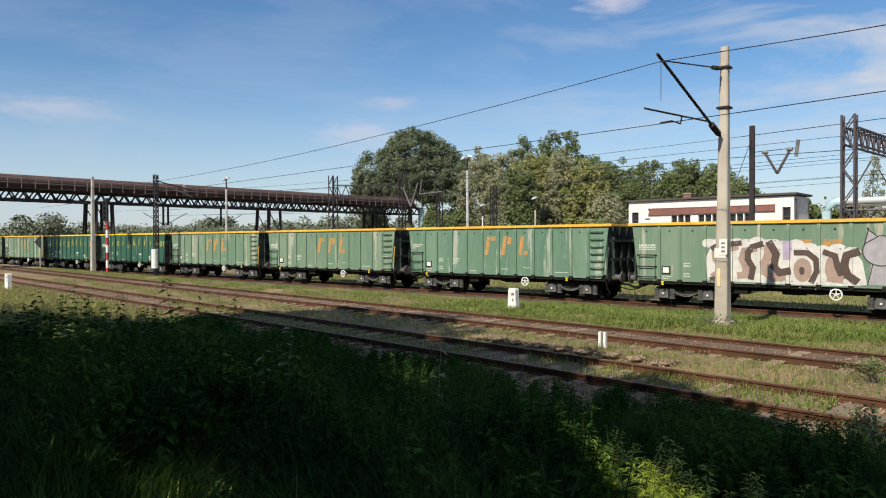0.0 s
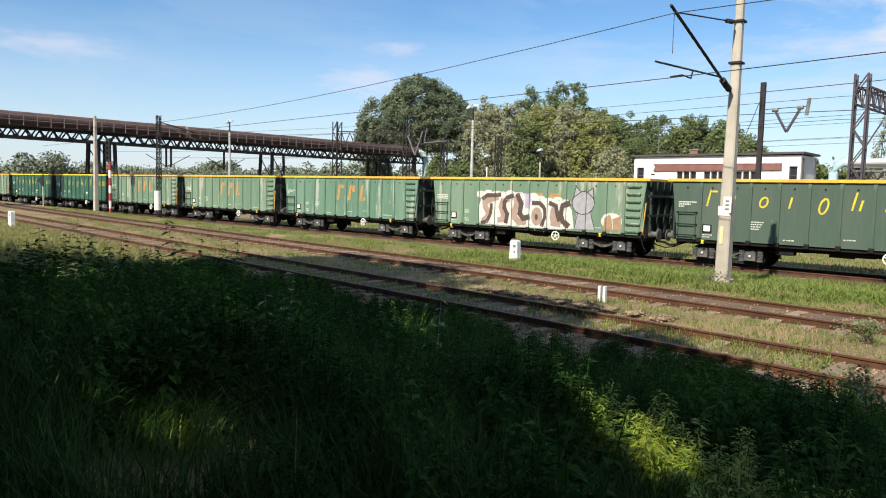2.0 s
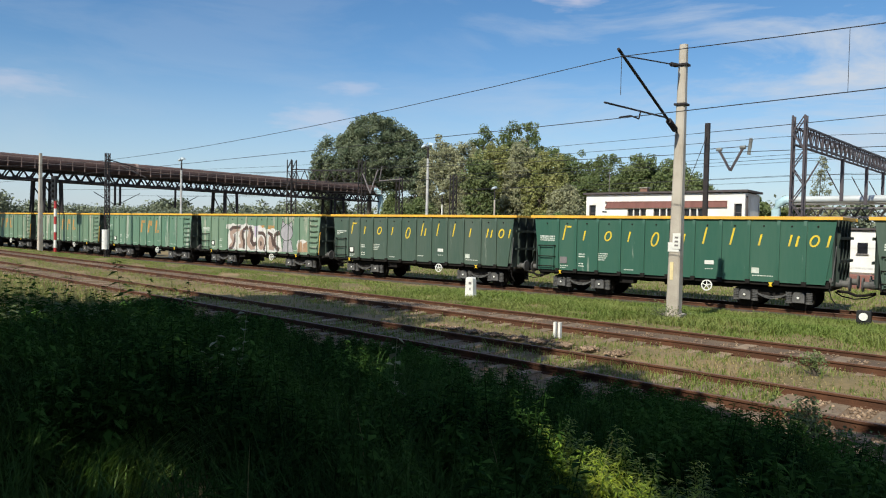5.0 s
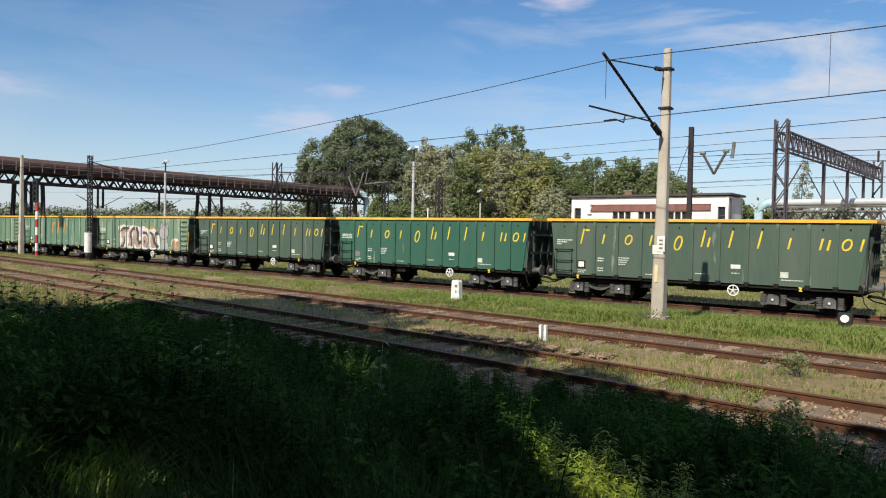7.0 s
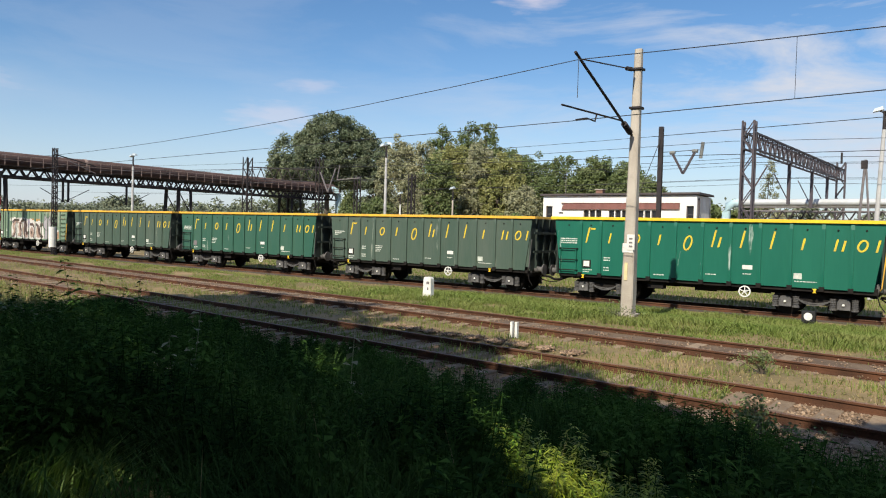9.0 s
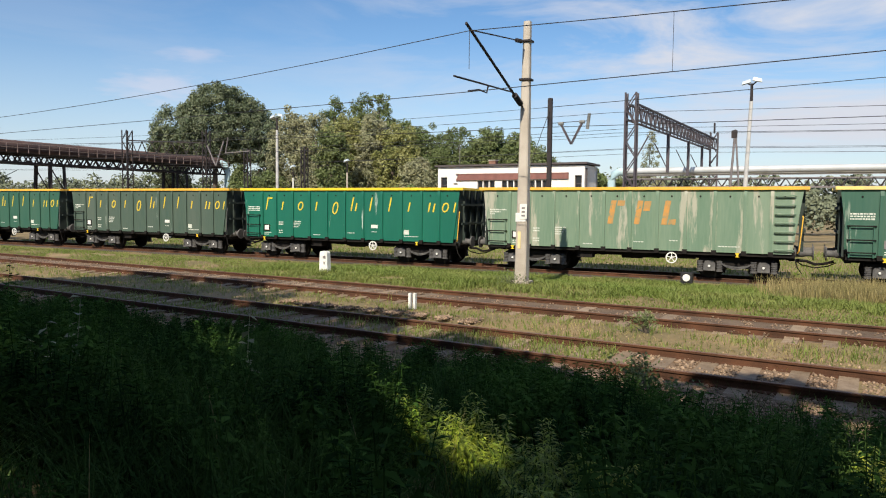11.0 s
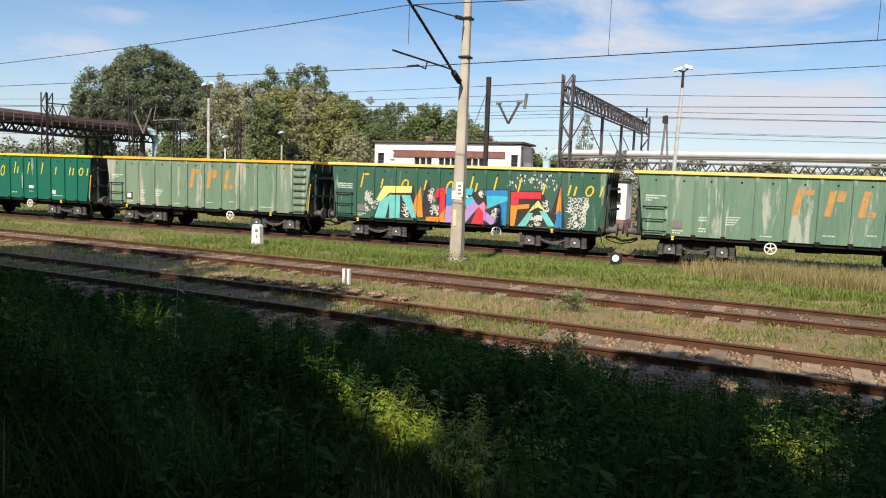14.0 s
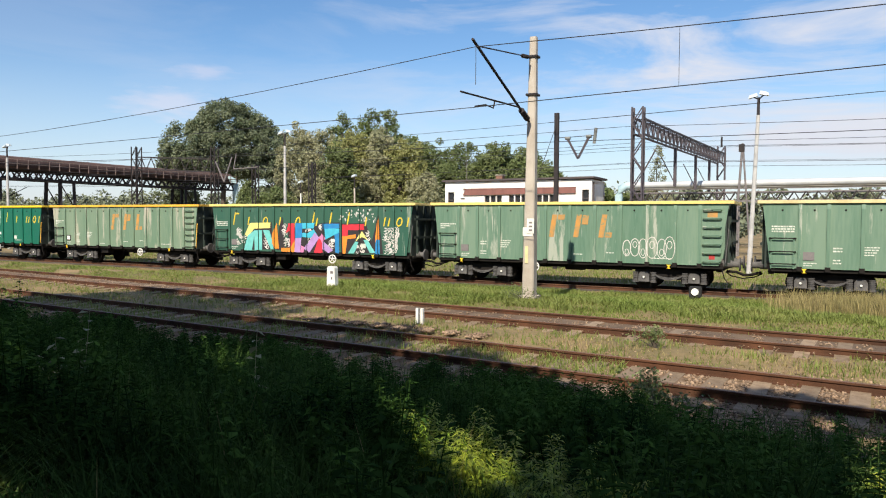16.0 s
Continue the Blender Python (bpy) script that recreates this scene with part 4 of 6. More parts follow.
wagons, wheelsets = [], []
FADED = "faded pale green steel gondola wagon with worn orange blocks"
DULL = "dull dark green steel gondola wagon with yellow marks"
for i, body, rim, marks, label, extra, plate, rungs in (
        (-8, "faded", "orange", "block", FADED, None, True, True),
        (-7, "faded", "orange", "block", FADED, None, True, True),
        (-6, "faded", "orange", "block", FADED, None, True, True),
        (-5, "dark", "yellow", "wide", DULL, None, True, False),
        (-4, "dark", "yellow", "wide", DULL, None, True, False),
        (-3, "faded", "orange", "block", FADED, None, True, True),
        (-2, "faded", "orange", "block", FADED, None, True, True),
        (-1, "teal", "orange", "block", FADED, None, True, True),
        (0, "faded", "orange", "", "faded green steel gondola wagon sprayed with brown graffiti", brown_spray, True, True),
        (1, "dull", "orange", "wide", DULL, None, True, False),
        (2, "dark", "orange", "wide", DULL, None, False, False),
        (3, "dull", "orange", "wide", DULL, None, True, False),
        (4, "bright", "yellow", "wide", "clean bright green steel gondola wagon with yellow marks", None, True, False),
        (5, "faded", "orange", "block", FADED, None, True, True),
        (6, "dark", "straw", "wide", "dark green steel gondola wagon sprayed with colourful graffiti", colour_spray, False, False),
        (7, "teal", "straw", "block", "green steel gondola wagon with orange blocks and white sprayed outlines", outline_spray, False, True),
        (8, "teal", "pale", "block", "green steel gondola wagon with a faded cream top rail", None, False, True),
        (9, "teal", "pale", "block", FADED, None, False, True)):
    build_wagon(i, body, rim, marks, label, extra, plate, rungs)


def motions():
    """The train rolls away at a steady pace and its wheels turn."""
    for w, i in wagons:
        walk(w, [(float(t), Matrix.Translation((TRAIN_X0 + PITCH * i - SPEED * t, TRAIN_Y, TRAIN_Z))) for t in range(17)])
    turn = -math.degrees(SPEED / 0.46)
    for ob, dx in wheelsets:
        walk(ob, [(k * 0.1, Matrix.Translation((dx, 0, 0.46)) @ Matrix.Rotation(radians(turn * k * 0.1), 4, "Y")) for k in range(161)])


# ---- poles, wires and signals ----
def lattice_mast(t, x, y, z0, z1, w=0.42, mat=GANTRY_STEEL, deep=None, bar=0.075):
    """Four angle posts with zigzag bracing; posts and bracing are parts of t."""
    d = deep or w
    for dx in (-w / 2, w / 2):
        for dy in (-d / 2, d / 2):
            part("post", Shape().bar((x + dx, y + dy, z0), (x + dx, y + dy, z1), bar), mat, t)
    s = Shape()
    n = max(4, int((z1 - z0) / (w * 1.5)))
    for i in range(n):
        a, b = z0 + (z1 - z0) * i / n, z0 + (z1 - z0) * (i + 1) / n
        q = w / 2 if i % 2 else -w / 2
        for dy in (-d / 2, d / 2):
            s.bar((x - q, y + dy, a), (x + q, y + dy, b), bar * 0.55)
        for dx in (-w / 2, w / 2):
            s.bar((x + dx, y - d / 2 * (1 if i % 2 else -1), a), (x + dx, y + d / 2 * (1 if i % 2 else -1), b), bar * 0.5)
    part("bracing", s, mat, t)


def concrete_pole(x, y, z0, z1, label, leanx=0.0, plates=True):
    t = thing("catenary_pole", label, "catenary pole", "catenary poles")
    s = Shape()
    h = z1 - z0
    for k, (f0, f1) in enumerate(((0, 0.34), (0.34, 0.67), (0.67, 1.0))):
        w0, w1 = 0.37 - 0.17 * f0, 0.37 - 0.17 * f1
        pts = []
        for f, w in ((f0, w0), (f1, w1)):
            cx, cz, b = x + leanx * f, z0 - 0.3 + (h + 0.3) * f, 0.035
            q = w / 2
            pts += [(cx + px, y + py, cz) for px, py in ((-q + b, -q), (q - b, -q), (q, -q + b), (q, q - b), (q - b, q), (-q + b, q), (-q, q - b), (-q, -q + b))]
        s.put(pts, [(i, (i + 1) % 8, 8 + (i + 1) % 8, 8 + i) for i in range(8)] + [tuple(range(7, -1, -1)), tuple(range(8, 16))])
    part("shaft", s, CONCRETE, t)
    foot = Shape().prism_x([(y - 0.3, z0 - 0.2), (y + 0.3, z0 - 0.2), (y + 0.24, z0 + 0.07), (y - 0.24, z0 + 0.07)], x - 0.28, x + 0.28)
    part("footing", foot, CONCRETE, t)
    if plates:
        part("white_band", Shape().box((x, y - 0.165, z0 + 1.95), (0.31, 0.035, 0.26)), WHITE, t, "white painted band")
        part("number_plate", Shape().box((x + 0.09, y - 0.19, z0 + 2.12), (0.22, 0.02, 0.44)), WHITE, t, "white number plate with dark bars")
        for k in range(3):
            part("plate_mark", Shape().box((x + 0.09, y - 0.205, z0 + 2.22 - 0.11 * k), (0.1, 0.008, 0.05)), TRUSS_GREY, t)
        part("yellow_plate", Shape().box((x - 0.03, y - 0.18, z0 + 1.28), (0.09, 0.02, 0.5)), YELLOW_PLATE, t, "narrow yellow warning strip")
        part("rim_strap", Shape().box((x + leanx * 0.78, y, z0 + 5.95), (0.33, 0.33, 0.06)), STEEL_DARK, t)
        part("rim_strap", Shape().box((x + leanx * 0.95, y, z0 + 7.05), (0.31, 0.31, 0.06)), STEEL_DARK, t)
    return t


POLE_X, POLE_Y = -7.32, 19.8
pole = concrete_pole(POLE_X, POLE_Y, -0.04, 7.58, "tall tapered concrete catenary pole with steel cantilever arm", 0.06)
arm = part("cantilever_arm", Shape().rod((POLE_X, POLE_Y - 0.18, 5.12), (POLE_X - 0.02, 15.75, 6.62), 0.036, n=10), STEEL_DARK, pole, "dark steel slanting cantilever")
part("tie_rod", Shape().rod((POLE_X, POLE_Y - 0.15, 6.98), (POLE_X, 16.1, 6.52), 0.018, n=6), STEEL_DARK, pole)
ins, foot_ins = Shape(), Shape()
for k in range(6):
    ins.rod((POLE_X, POLE_Y - 0.35 - 0.07 * k, 6.95 - 0.009 * k), (POLE_X, POLE_Y - 0.38 - 0.07 * k, 6.945 - 0.009 * k), 0.06, n=10)
    foot_ins.rod((POLE_X, POLE_Y - 0.32 - 0.09 * k, 5.18 + 0.033 * k), (POLE_X, POLE_Y - 0.36 - 0.09 * k, 5.195 + 0.033 * k), 0.085, n=10)
part("insulator", ins, STEEL_DARK, pole, "ribbed insulator on the tie")
part("insulator", foot_ins, STEEL_DARK, pole, "ribbed insulator at the foot of the arm")
part("steady_arm", Shape().rod((POLE_X, 18.85, 5.42), (POLE_X - 0.02, 15.1, 5.26), 0.024, n=8), STEEL_DARK, pole)
part("registration_arm", Shape().tube([(POLE_X, 17.1, 5.34), (POLE_X, 17.0, 5.14), (POLE_X, 16.5, 5.15), (POLE_X, 15.87, 5.02)], 0.02, 6), STEEL_DARK, pole)
part("hanger", Shape().rod((POLE_X, 15.9, 6.5), (POLE_X, 15.9, 5.55), 0.008, n=5), WIRE, pole)

far_pole = concrete_pole(-62.0, 25.0, -0.4, 7.8, "concrete catenary pole by the level crossing", 0.0, False)


def span(a, b, sag, n=14):
    a, b = Vector(a), Vector(b)
    return [a.lerp(b, i / n) - Vector((0, 0, 4 * sag * (i / n) * (1 - i / n))) for i in range(n + 1)]


def catenary(label, a, b, drop, sag, r, hangers=7):
    """A messenger wire with a contact wire under it, joined by droppers."""
    t = thing("overhead_wire", label, "overhead wire", "overhead wires")
    top = span(a, b, sag)
    low_a, low_b = Vector(a) - Vector((0, 0, drop)), Vector(b) - Vector((0, 0, drop))
    part("messenger_wire", Shape().tube(top, r, 5), WIRE, t)
    part("contact_wire", Shape().tube(span(low_a, low_b, 0.03), r, 5), WIRE, t)
    for i in range(1, hangers + 1):
        f = i / (hangers + 1)
        p = Vector(a).lerp(Vector(b), f)
        part("dropper", Shape().rod((p.x, p.y, p.z - 4 * sag * f * (1 - f)), (p.x, p.y, p.z - drop - 0.12 * f * (1 - f)), r * 0.45, n=4), WIRE, t)


def wire(label, a, b, sag, r=0.014):
    tagged(part("overhead_wire", Shape().tube(span(a, b, sag), r, 5), WIRE), label, "overhead wire", "overhead wires")


catenary("dark overhead line along the overgrown sidings", (POLE_X, 15.87, 6.46), (46, 11.2, 7.1), 1.46, 0.75, 0.011, 10)
catenary("dark overhead line along the overgrown sidings", (POLE_X, 15.87, 6.46), (-62, 20.9, 6.5), 1.46, 0.88, 0.010, 0)
wire("overhead wire of the train's track", (-50.8, 27.8, 5.9), (-9.74, 28.4, 5.5), 0.15)
wire("overhead wire of the train's track", (-9.74, 28.4, 5.5), (40, 28.4, 5.5), 0.15)
wire("carrying wire of the train's track", (-50.6, 27.8, 6.2), (-9.74, 28.4, 6.3), 0.3, 0.009)
wire("carrying wire of the train's track", (-9.74, 28.4, 6.3), (40, 28.4, 8.2), 0.1)
for y0, z0, z1 in ((38.6, 7.2, 7.2), (38.6, 6.1, 6.0), (44.0, 6.9, 7.0), (44.0, 5.7, 5.7), (52.0, 7.3, 7.4), (52.0, 6.0, 6.1), (60.0, 7.0, 7.0)):
    wire("distant overhead wire over the yard", (-90, y0 - 1, z0), (-9, y0, z0 + 0.1), 0.5, 0.013)
    wire("distant overhead wire over the yard", (-9, y0, z0 + 0.1), (60, y0 + 2, z1), 0.4, 0.013)


def yard_masts():
    # plain steel mast with a V of insulators
    t = thing("catenary_mast", "dark brown steel mast with a V-shaped insulator bracket", "catenary mast", "catenary masts")
    part("shaft", Shape().box((-12.8, 38.8, 3.9), (0.24, 0.2, 8.8)), STEEL_DARK, t)
    part("stay", Shape().rod((-12.8, 38.7, 7.6), (-13.0, 35.3, 3.5), 0.02, n=6), STEEL_DARK, t)
    v = Shape()
    v.bar((-12.15, 38.8, 6.8), (-11.55, 38.8, 5.7), 0.11)
    v.bar((-10.95, 38.8, 6.85), (-11.55, 38.8, 5.7), 0.11)
    part("bracket", v, GANTRY_STEEL, t)
    part("crossbar", Shape().rod((-12.7, 38.8, 6.9), (-10.6, 38.8, 6.95), 0.02, n=6), STEEL_DARK, t)
    for x, z in ((-12.15, 6.85), (-10.95, 6.9)):
        part("insulator", Shape().rod((x - 0.14, 38.8, z), (x + 0.14, 38.8, z), 0.1, n=10), INSULATOR, t)
    part("bell_insulator", Shape().rod((-10.65, 38.8, 6.5), (-10.55, 38.8, 7.35), 0.09, n=10), INSULATOR, t)

    # portal across the yard tracks
    g = thing("signal_gantry", "grey-purple lattice steel portal spanning the yard tracks", "gantry", "gantries")
    a, b = (-8.88, 41.7), (-6.95, 66.5)
    for q, (x, y) in enumerate((a, b)):
        lattice_mast(g, x, y, -0.5, 8.78, 0.6, GANTRY_STEEL, 0.5, 0.1)
    for dx in (-0.26, 0.26):
        for z in (7.25, 8.15):
            part("chord", Shape().bar((a[0] + dx, a[1], z), (b[0] + dx, b[1], z), 0.1), GANTRY_STEEL, g)
    s = Shape()
    n = 24
    for i in range(n):
        for dx in (-0.26, 0.26):
            p = [(a[0] + (b[0] - a[0]) * f + dx, a[1] + (b[1] - a[1]) * f) for f in (i / n, (i + 0.5) / n, (i + 1) / n)]
            s.bar((*p[0], 7.25), (*p[1], 8.15), 0.05)
            s.bar((*p[1], 8.15), (*p[2], 7.25), 0.05)
            s.bar((*p[0], 7.25), (*p[0], 8.15), 0.04)
        f = i / n
        x, y = a[0] + (b[0] - a[0]) * f, a[1] + (b[1] - a[1]) * f
        s.bar((x - 0.26, y, 8.15), (x + 0.26, y + 1.0, 8.15), 0.04)
    part("bracing", s, GANTRY_STEEL, g)
    for f in (0.35, 0.6, 0.8):
        x, y = a[0] + (b[0] - a[0]) * f, a[1] + (b[1] - a[1]) * f
        part("hanger_post", Shape().bar((x, y, 7.25), (x, y, 4.6), 0.19), GANTRY_STEEL, g)
        part("hanger_arm", Shape().bar((x, y, 4.8), (x - 0.9, y, 6.6), 0.06), GANTRY_STEEL, g)
    part("side_arm", Shape().bar((a[0] + 0.3, 41.7, 5.0), (a[0] + 1.0, 41.7, 6.3), 0.07), GANTRY_STEEL, g)
    part("crown_insulator", Shape().rod((b[0], b[1], 8.7), (b[0], b[1], 9.6), 0.08, n=8), STEEL_DARK, g)

    # narrow stayed mast
    t = thing("stayed_mast", "thin grey mast with a slanting stay", "mast", "catenary masts")
    part("shaft", Shape().rod((-4.4, 50, -0.6), (-3.95, 50, 7.3), 0.09, 0.07), TRUSS_GREY, t)
    part("stay", Shape().rod((-3.3, 50, -0.6), (-3.9, 50, 6.8), 0.06), TRUSS_GREY, t)
    part("head", Shape().box((-4.0, 50, 7.0), (0.35, 0.2, 0.5)), STEEL_DARK, t)

    # lattice mast in front of the train, with a white cabinet on it
    t = thing("catenary_mast", "dark lattice steel mast with a white drum at its foot", "catenary mast", "catenary masts")
    lattice_mast(t, -50.8, 25.0, -0.4, 7.25, 0.24, STEEL_DARK, None, 0.055)
    part("drum", Shape().rod((-50.4, 24.7, 0.35), (-50.4, 24.7, 1.75), 0.24, n=14), WHITE, t, "white upright drum")
    part("cross_arm", Shape().bar((-50.8, 25, 6.8), (-50.6, 27.8, 6.2), 0.07), STEEL_DARK, t)
    part("arm_v", Shape().bar((-50.7, 26.0, 6.4), (-50.6, 27.8, 5.7), 0.05), TRUSS_GREY, t)

    # portal on the far side, left of the trees
    g = thing("catenary_portal", "dark lattice portal half hidden in front of the trees", "gantry", "gantries")
    lattice_mast(g, -53.5, 44.0, -0.5, 8.6, 0.6, STEEL_DARK)
    lattice_mast(g, -46.9, 46.8, -0.5, 8.6, 0.45, STEEL_DARK)
    for z in (6.6, 7.7):
        part("chord", Shape().bar((-53.5, 44, z), (-46.9, 46.8, z - 0.2), 0.1), STEEL_DARK, g)
    s = Shape()
    for i in range(8):
        f0, f1, f2 = i / 8, (i + 0.5) / 8, (i + 1) / 8
        s.bar((-53.5 + 6.6 * f0, 44 + 2.8 * f0, 6.55), (-53.5 + 6.6 * f1, 44 + 2.8 * f1, 7.6), 0.06)
        s.bar((-53.5 + 6.6 * f1, 44 + 2.8 * f1, 7.6), (-53.5 + 6.6 * f2, 44 + 2.8 * f2, 6.5), 0.06)
    part("bracing", s, STEEL_DARK, g)
    v = Shape()
    v.bar((-46.0, 46, 7.2), (-45.0, 46, 5.4), 0.09)
    v.bar((-45.0, 46, 5.4), (-44.1, 46, 7.5), 0.09)
    v.bar((-43.9, 46, 6.5), (-41.2, 46, 6.6), 0.07)
    v.bar((-43.9, 46, 6.5), (-43.6, 46, 7.8), 0.07)
    part("bracket", v, TRUSS_GREY, g, "pale V-shaped bracket")
    for x, y in ((-43.3, 48.0), (-37.5, 48.5)):
        t = thing("catenary_mast", "dark lattice steel mast before the trees", "catenary mast", "catenary masts")
        lattice_mast(t, x, y, -0.5, 7.0, 0.4, STEEL_DARK)


yard_masts()


def lamp(x, y, z1, label, heads=2, lean=0.0, mat=LAMP_POST, r=0.13, z0=-0.5, reach=0.0):
    t = thing("street_lamp", label, "lamp post", "lamp posts")
    part("post", Shape().rod((x - lean, y, z0), (x, y, z1 - 1.0), r, r * 0.7, n=10), mat, t)
    part("neck", Shape().rod((x, y, z1 - 1.1), (x, y, z1 - 0.1), r * 0.6, r * 0.5, n=8), STEEL_DARK, t)
    for k in range(heads):
        d = 1 if k else -1
        part("bracket", Shape().rod((x, y, z1 - 0.2), (x + (0.3 + reach) * d, y - 0.3 * d, z1), 0.035, n=6), STEEL_DARK, t)
        s = Shape().put([(x + d * (q + reach), y - 0.3 * d + yy, z1 + zz) for q, yy, zz in ((0.06, -0.16, 0.0), (0.5, -0.14, -0.1), (0.5, 0.14, -0.1), (0.06, 0.16, 0.0), (0.1, -0.11, 0.17), (0.45, -0.09, 0.07), (0.45, 0.09, 0.07), (0.1, 0.11, 0.17))], [(0, 1, 2, 3), (4, 5, 6, 7), (0, 1, 5, 4), (1, 2, 6, 5), (2, 3, 7, 6), (3, 0, 4, 7)])
        part("lamp_head", s, LAMP_HEAD, t, "pale blue-grey lamp head")


lamp(-35.0, 42.0, 8.7, "concrete lamp post with two pale heads", 2, reach=0.35)
lamp(-2.45, 40.0, 8.7, "leaning concrete lamp post with two pale heads", 2, 0.28)
lamp(-62.6, 38.0, 8.5, "concrete lamp post with two pale heads", 2, reach=0.5)
lamp(-39.9, 50.0, 5.5, "short white lamp post with one head", 1, 0, WHITE, 0.09)
lamp(-34.2, 50.0, 5.9, "short concrete lamp post", 1, 0, CONCRETE, 0.1)


def signals():
    t = thing("railway_signal", "railway signal on a red and white striped mast", "railway signal")
    x, y = -59.2, 25.0
    for k in range(7):
        z0 = -0.45 + 0.62 * k
        part("mast_band", Shape().rod((x, y, z0), (x, y, z0 + 0.62), 0.11, n=10), RED if k % 2 == 0 else WHITE, t)
    part("signal_board", Shape().box((x, y - 0.1, 4.9), (0.75, 0.14, 1.9)), SIGNAL_BLACK, t, "black signal head")
    for k in range(4):
        part("lens_hood", Shape().rod((x, y - 0.17, 4.3 + 0.4 * k), (x, y - 0.34, 4.3 + 0.4 * k), 0.12, n=10), SIGNAL_BLACK, t)
    part("ladder", Shape().bar((x + 0.25, y + 0.2, 0), (x + 0.25, y + 0.2, 5), 0.04), STEEL_DARK, t)
    # dwarf signal with a white disc
    t = thing("dwarf_signal", "low dwarf signal with a round white disc", "railway signal")
    x, y = -3.47, 26.0
    z = float(land(x, y))
    part("case", Shape().box((x, y, z + 0.30), (0.4, 0.3, 0.38)), SIGNAL_BLACK, t)
    part("foot", Shape().box((x, y, z + 0.04), (0.34, 0.26, 0.12)), SIGNAL_BLACK, t)
    part("disc", Shape().prism([(x + 0.125 * math.cos(radians(15 * k)), z + 0.31 + 0.125 * math.sin(radians(15 * k))) for k in range(24)], y - 0.19, y - 0.155), WHITE, t, "round white disc")
    # number stones
    for x, y, h, w in ((-14.45, 19.8, 0.72, 0.36), (-42.0, 12.6, 0.8, 0.5)):
        t = thing("distance_stone", "white painted concrete distance stone in the grass", "distance marker", "distance stones")
        z = float(land(x, y))
        part("block", Shape().prism([(x - w / 2, z - 0.1), (x + w / 2, z - 0.1), (x + w / 2 - 0.03, z + h - 0.06), (x + w / 2 - 0.07, z + h), (x - w / 2 + 0.07, z + h), (x - w / 2 + 0.03, z + h - 0.06)], y - 0.1, y + 0.1), WHITE, t)
        for k in range(2):
            part("mark", Shape().box((x + 0.04, y - 0.105, z + h - 0.2 - 0.2 * k), (0.11 if k == 0 else 0.05, 0.01, 0.09)), TRUSS_GREY, t)
    # twin peg between the sidings
    t = thing("fouling_peg", "small pale twin concrete peg between the sidings", "track marker")
    for dx in (-0.06, 0.06):
        part("peg", Shape().box((-7.85 + dx, 14.1, 0.05), (0.06, 0.08, 0.36)), WHITE, t)
    # arrow board by the crossing
    t = thing("arrow_board", "low pale post with a dark pointed board", "sign")
    part("post", Shape().rod((-70.0, 23.6, -0.4), (-70.0, 23.6, 2.6), 0.06, n=8), CONCRETE, t)
    part("board", Shape().prism([(-71.2, 2.3), (-69.6, 2.9), (-69.6, 1.7)], 23.5, 23.54), SIGNAL_BLACK, t)
    # level crossing way
    road = Shape()
    for a, b in ((2, 10), (10, 16), (16, 22), (22, 26.6)):
        za, zb = float(land(-78, a)), float(land(-78, b))
        road.put([(-81, a, za + 0.03), (-74.5, a, za + 0.03), (-74.5, b, zb + 0.03), (-81, b, zb + 0.03)], [(0, 1, 2, 3)])
    tagged(part("road", road, material("dusty_road", (0.2, 0.16, 0.12), (0.28, 0.24, 0.19), 0.95, scale=0.7, fine=12)), "dusty track crossing the rails", "road", kind="structure")


signals()


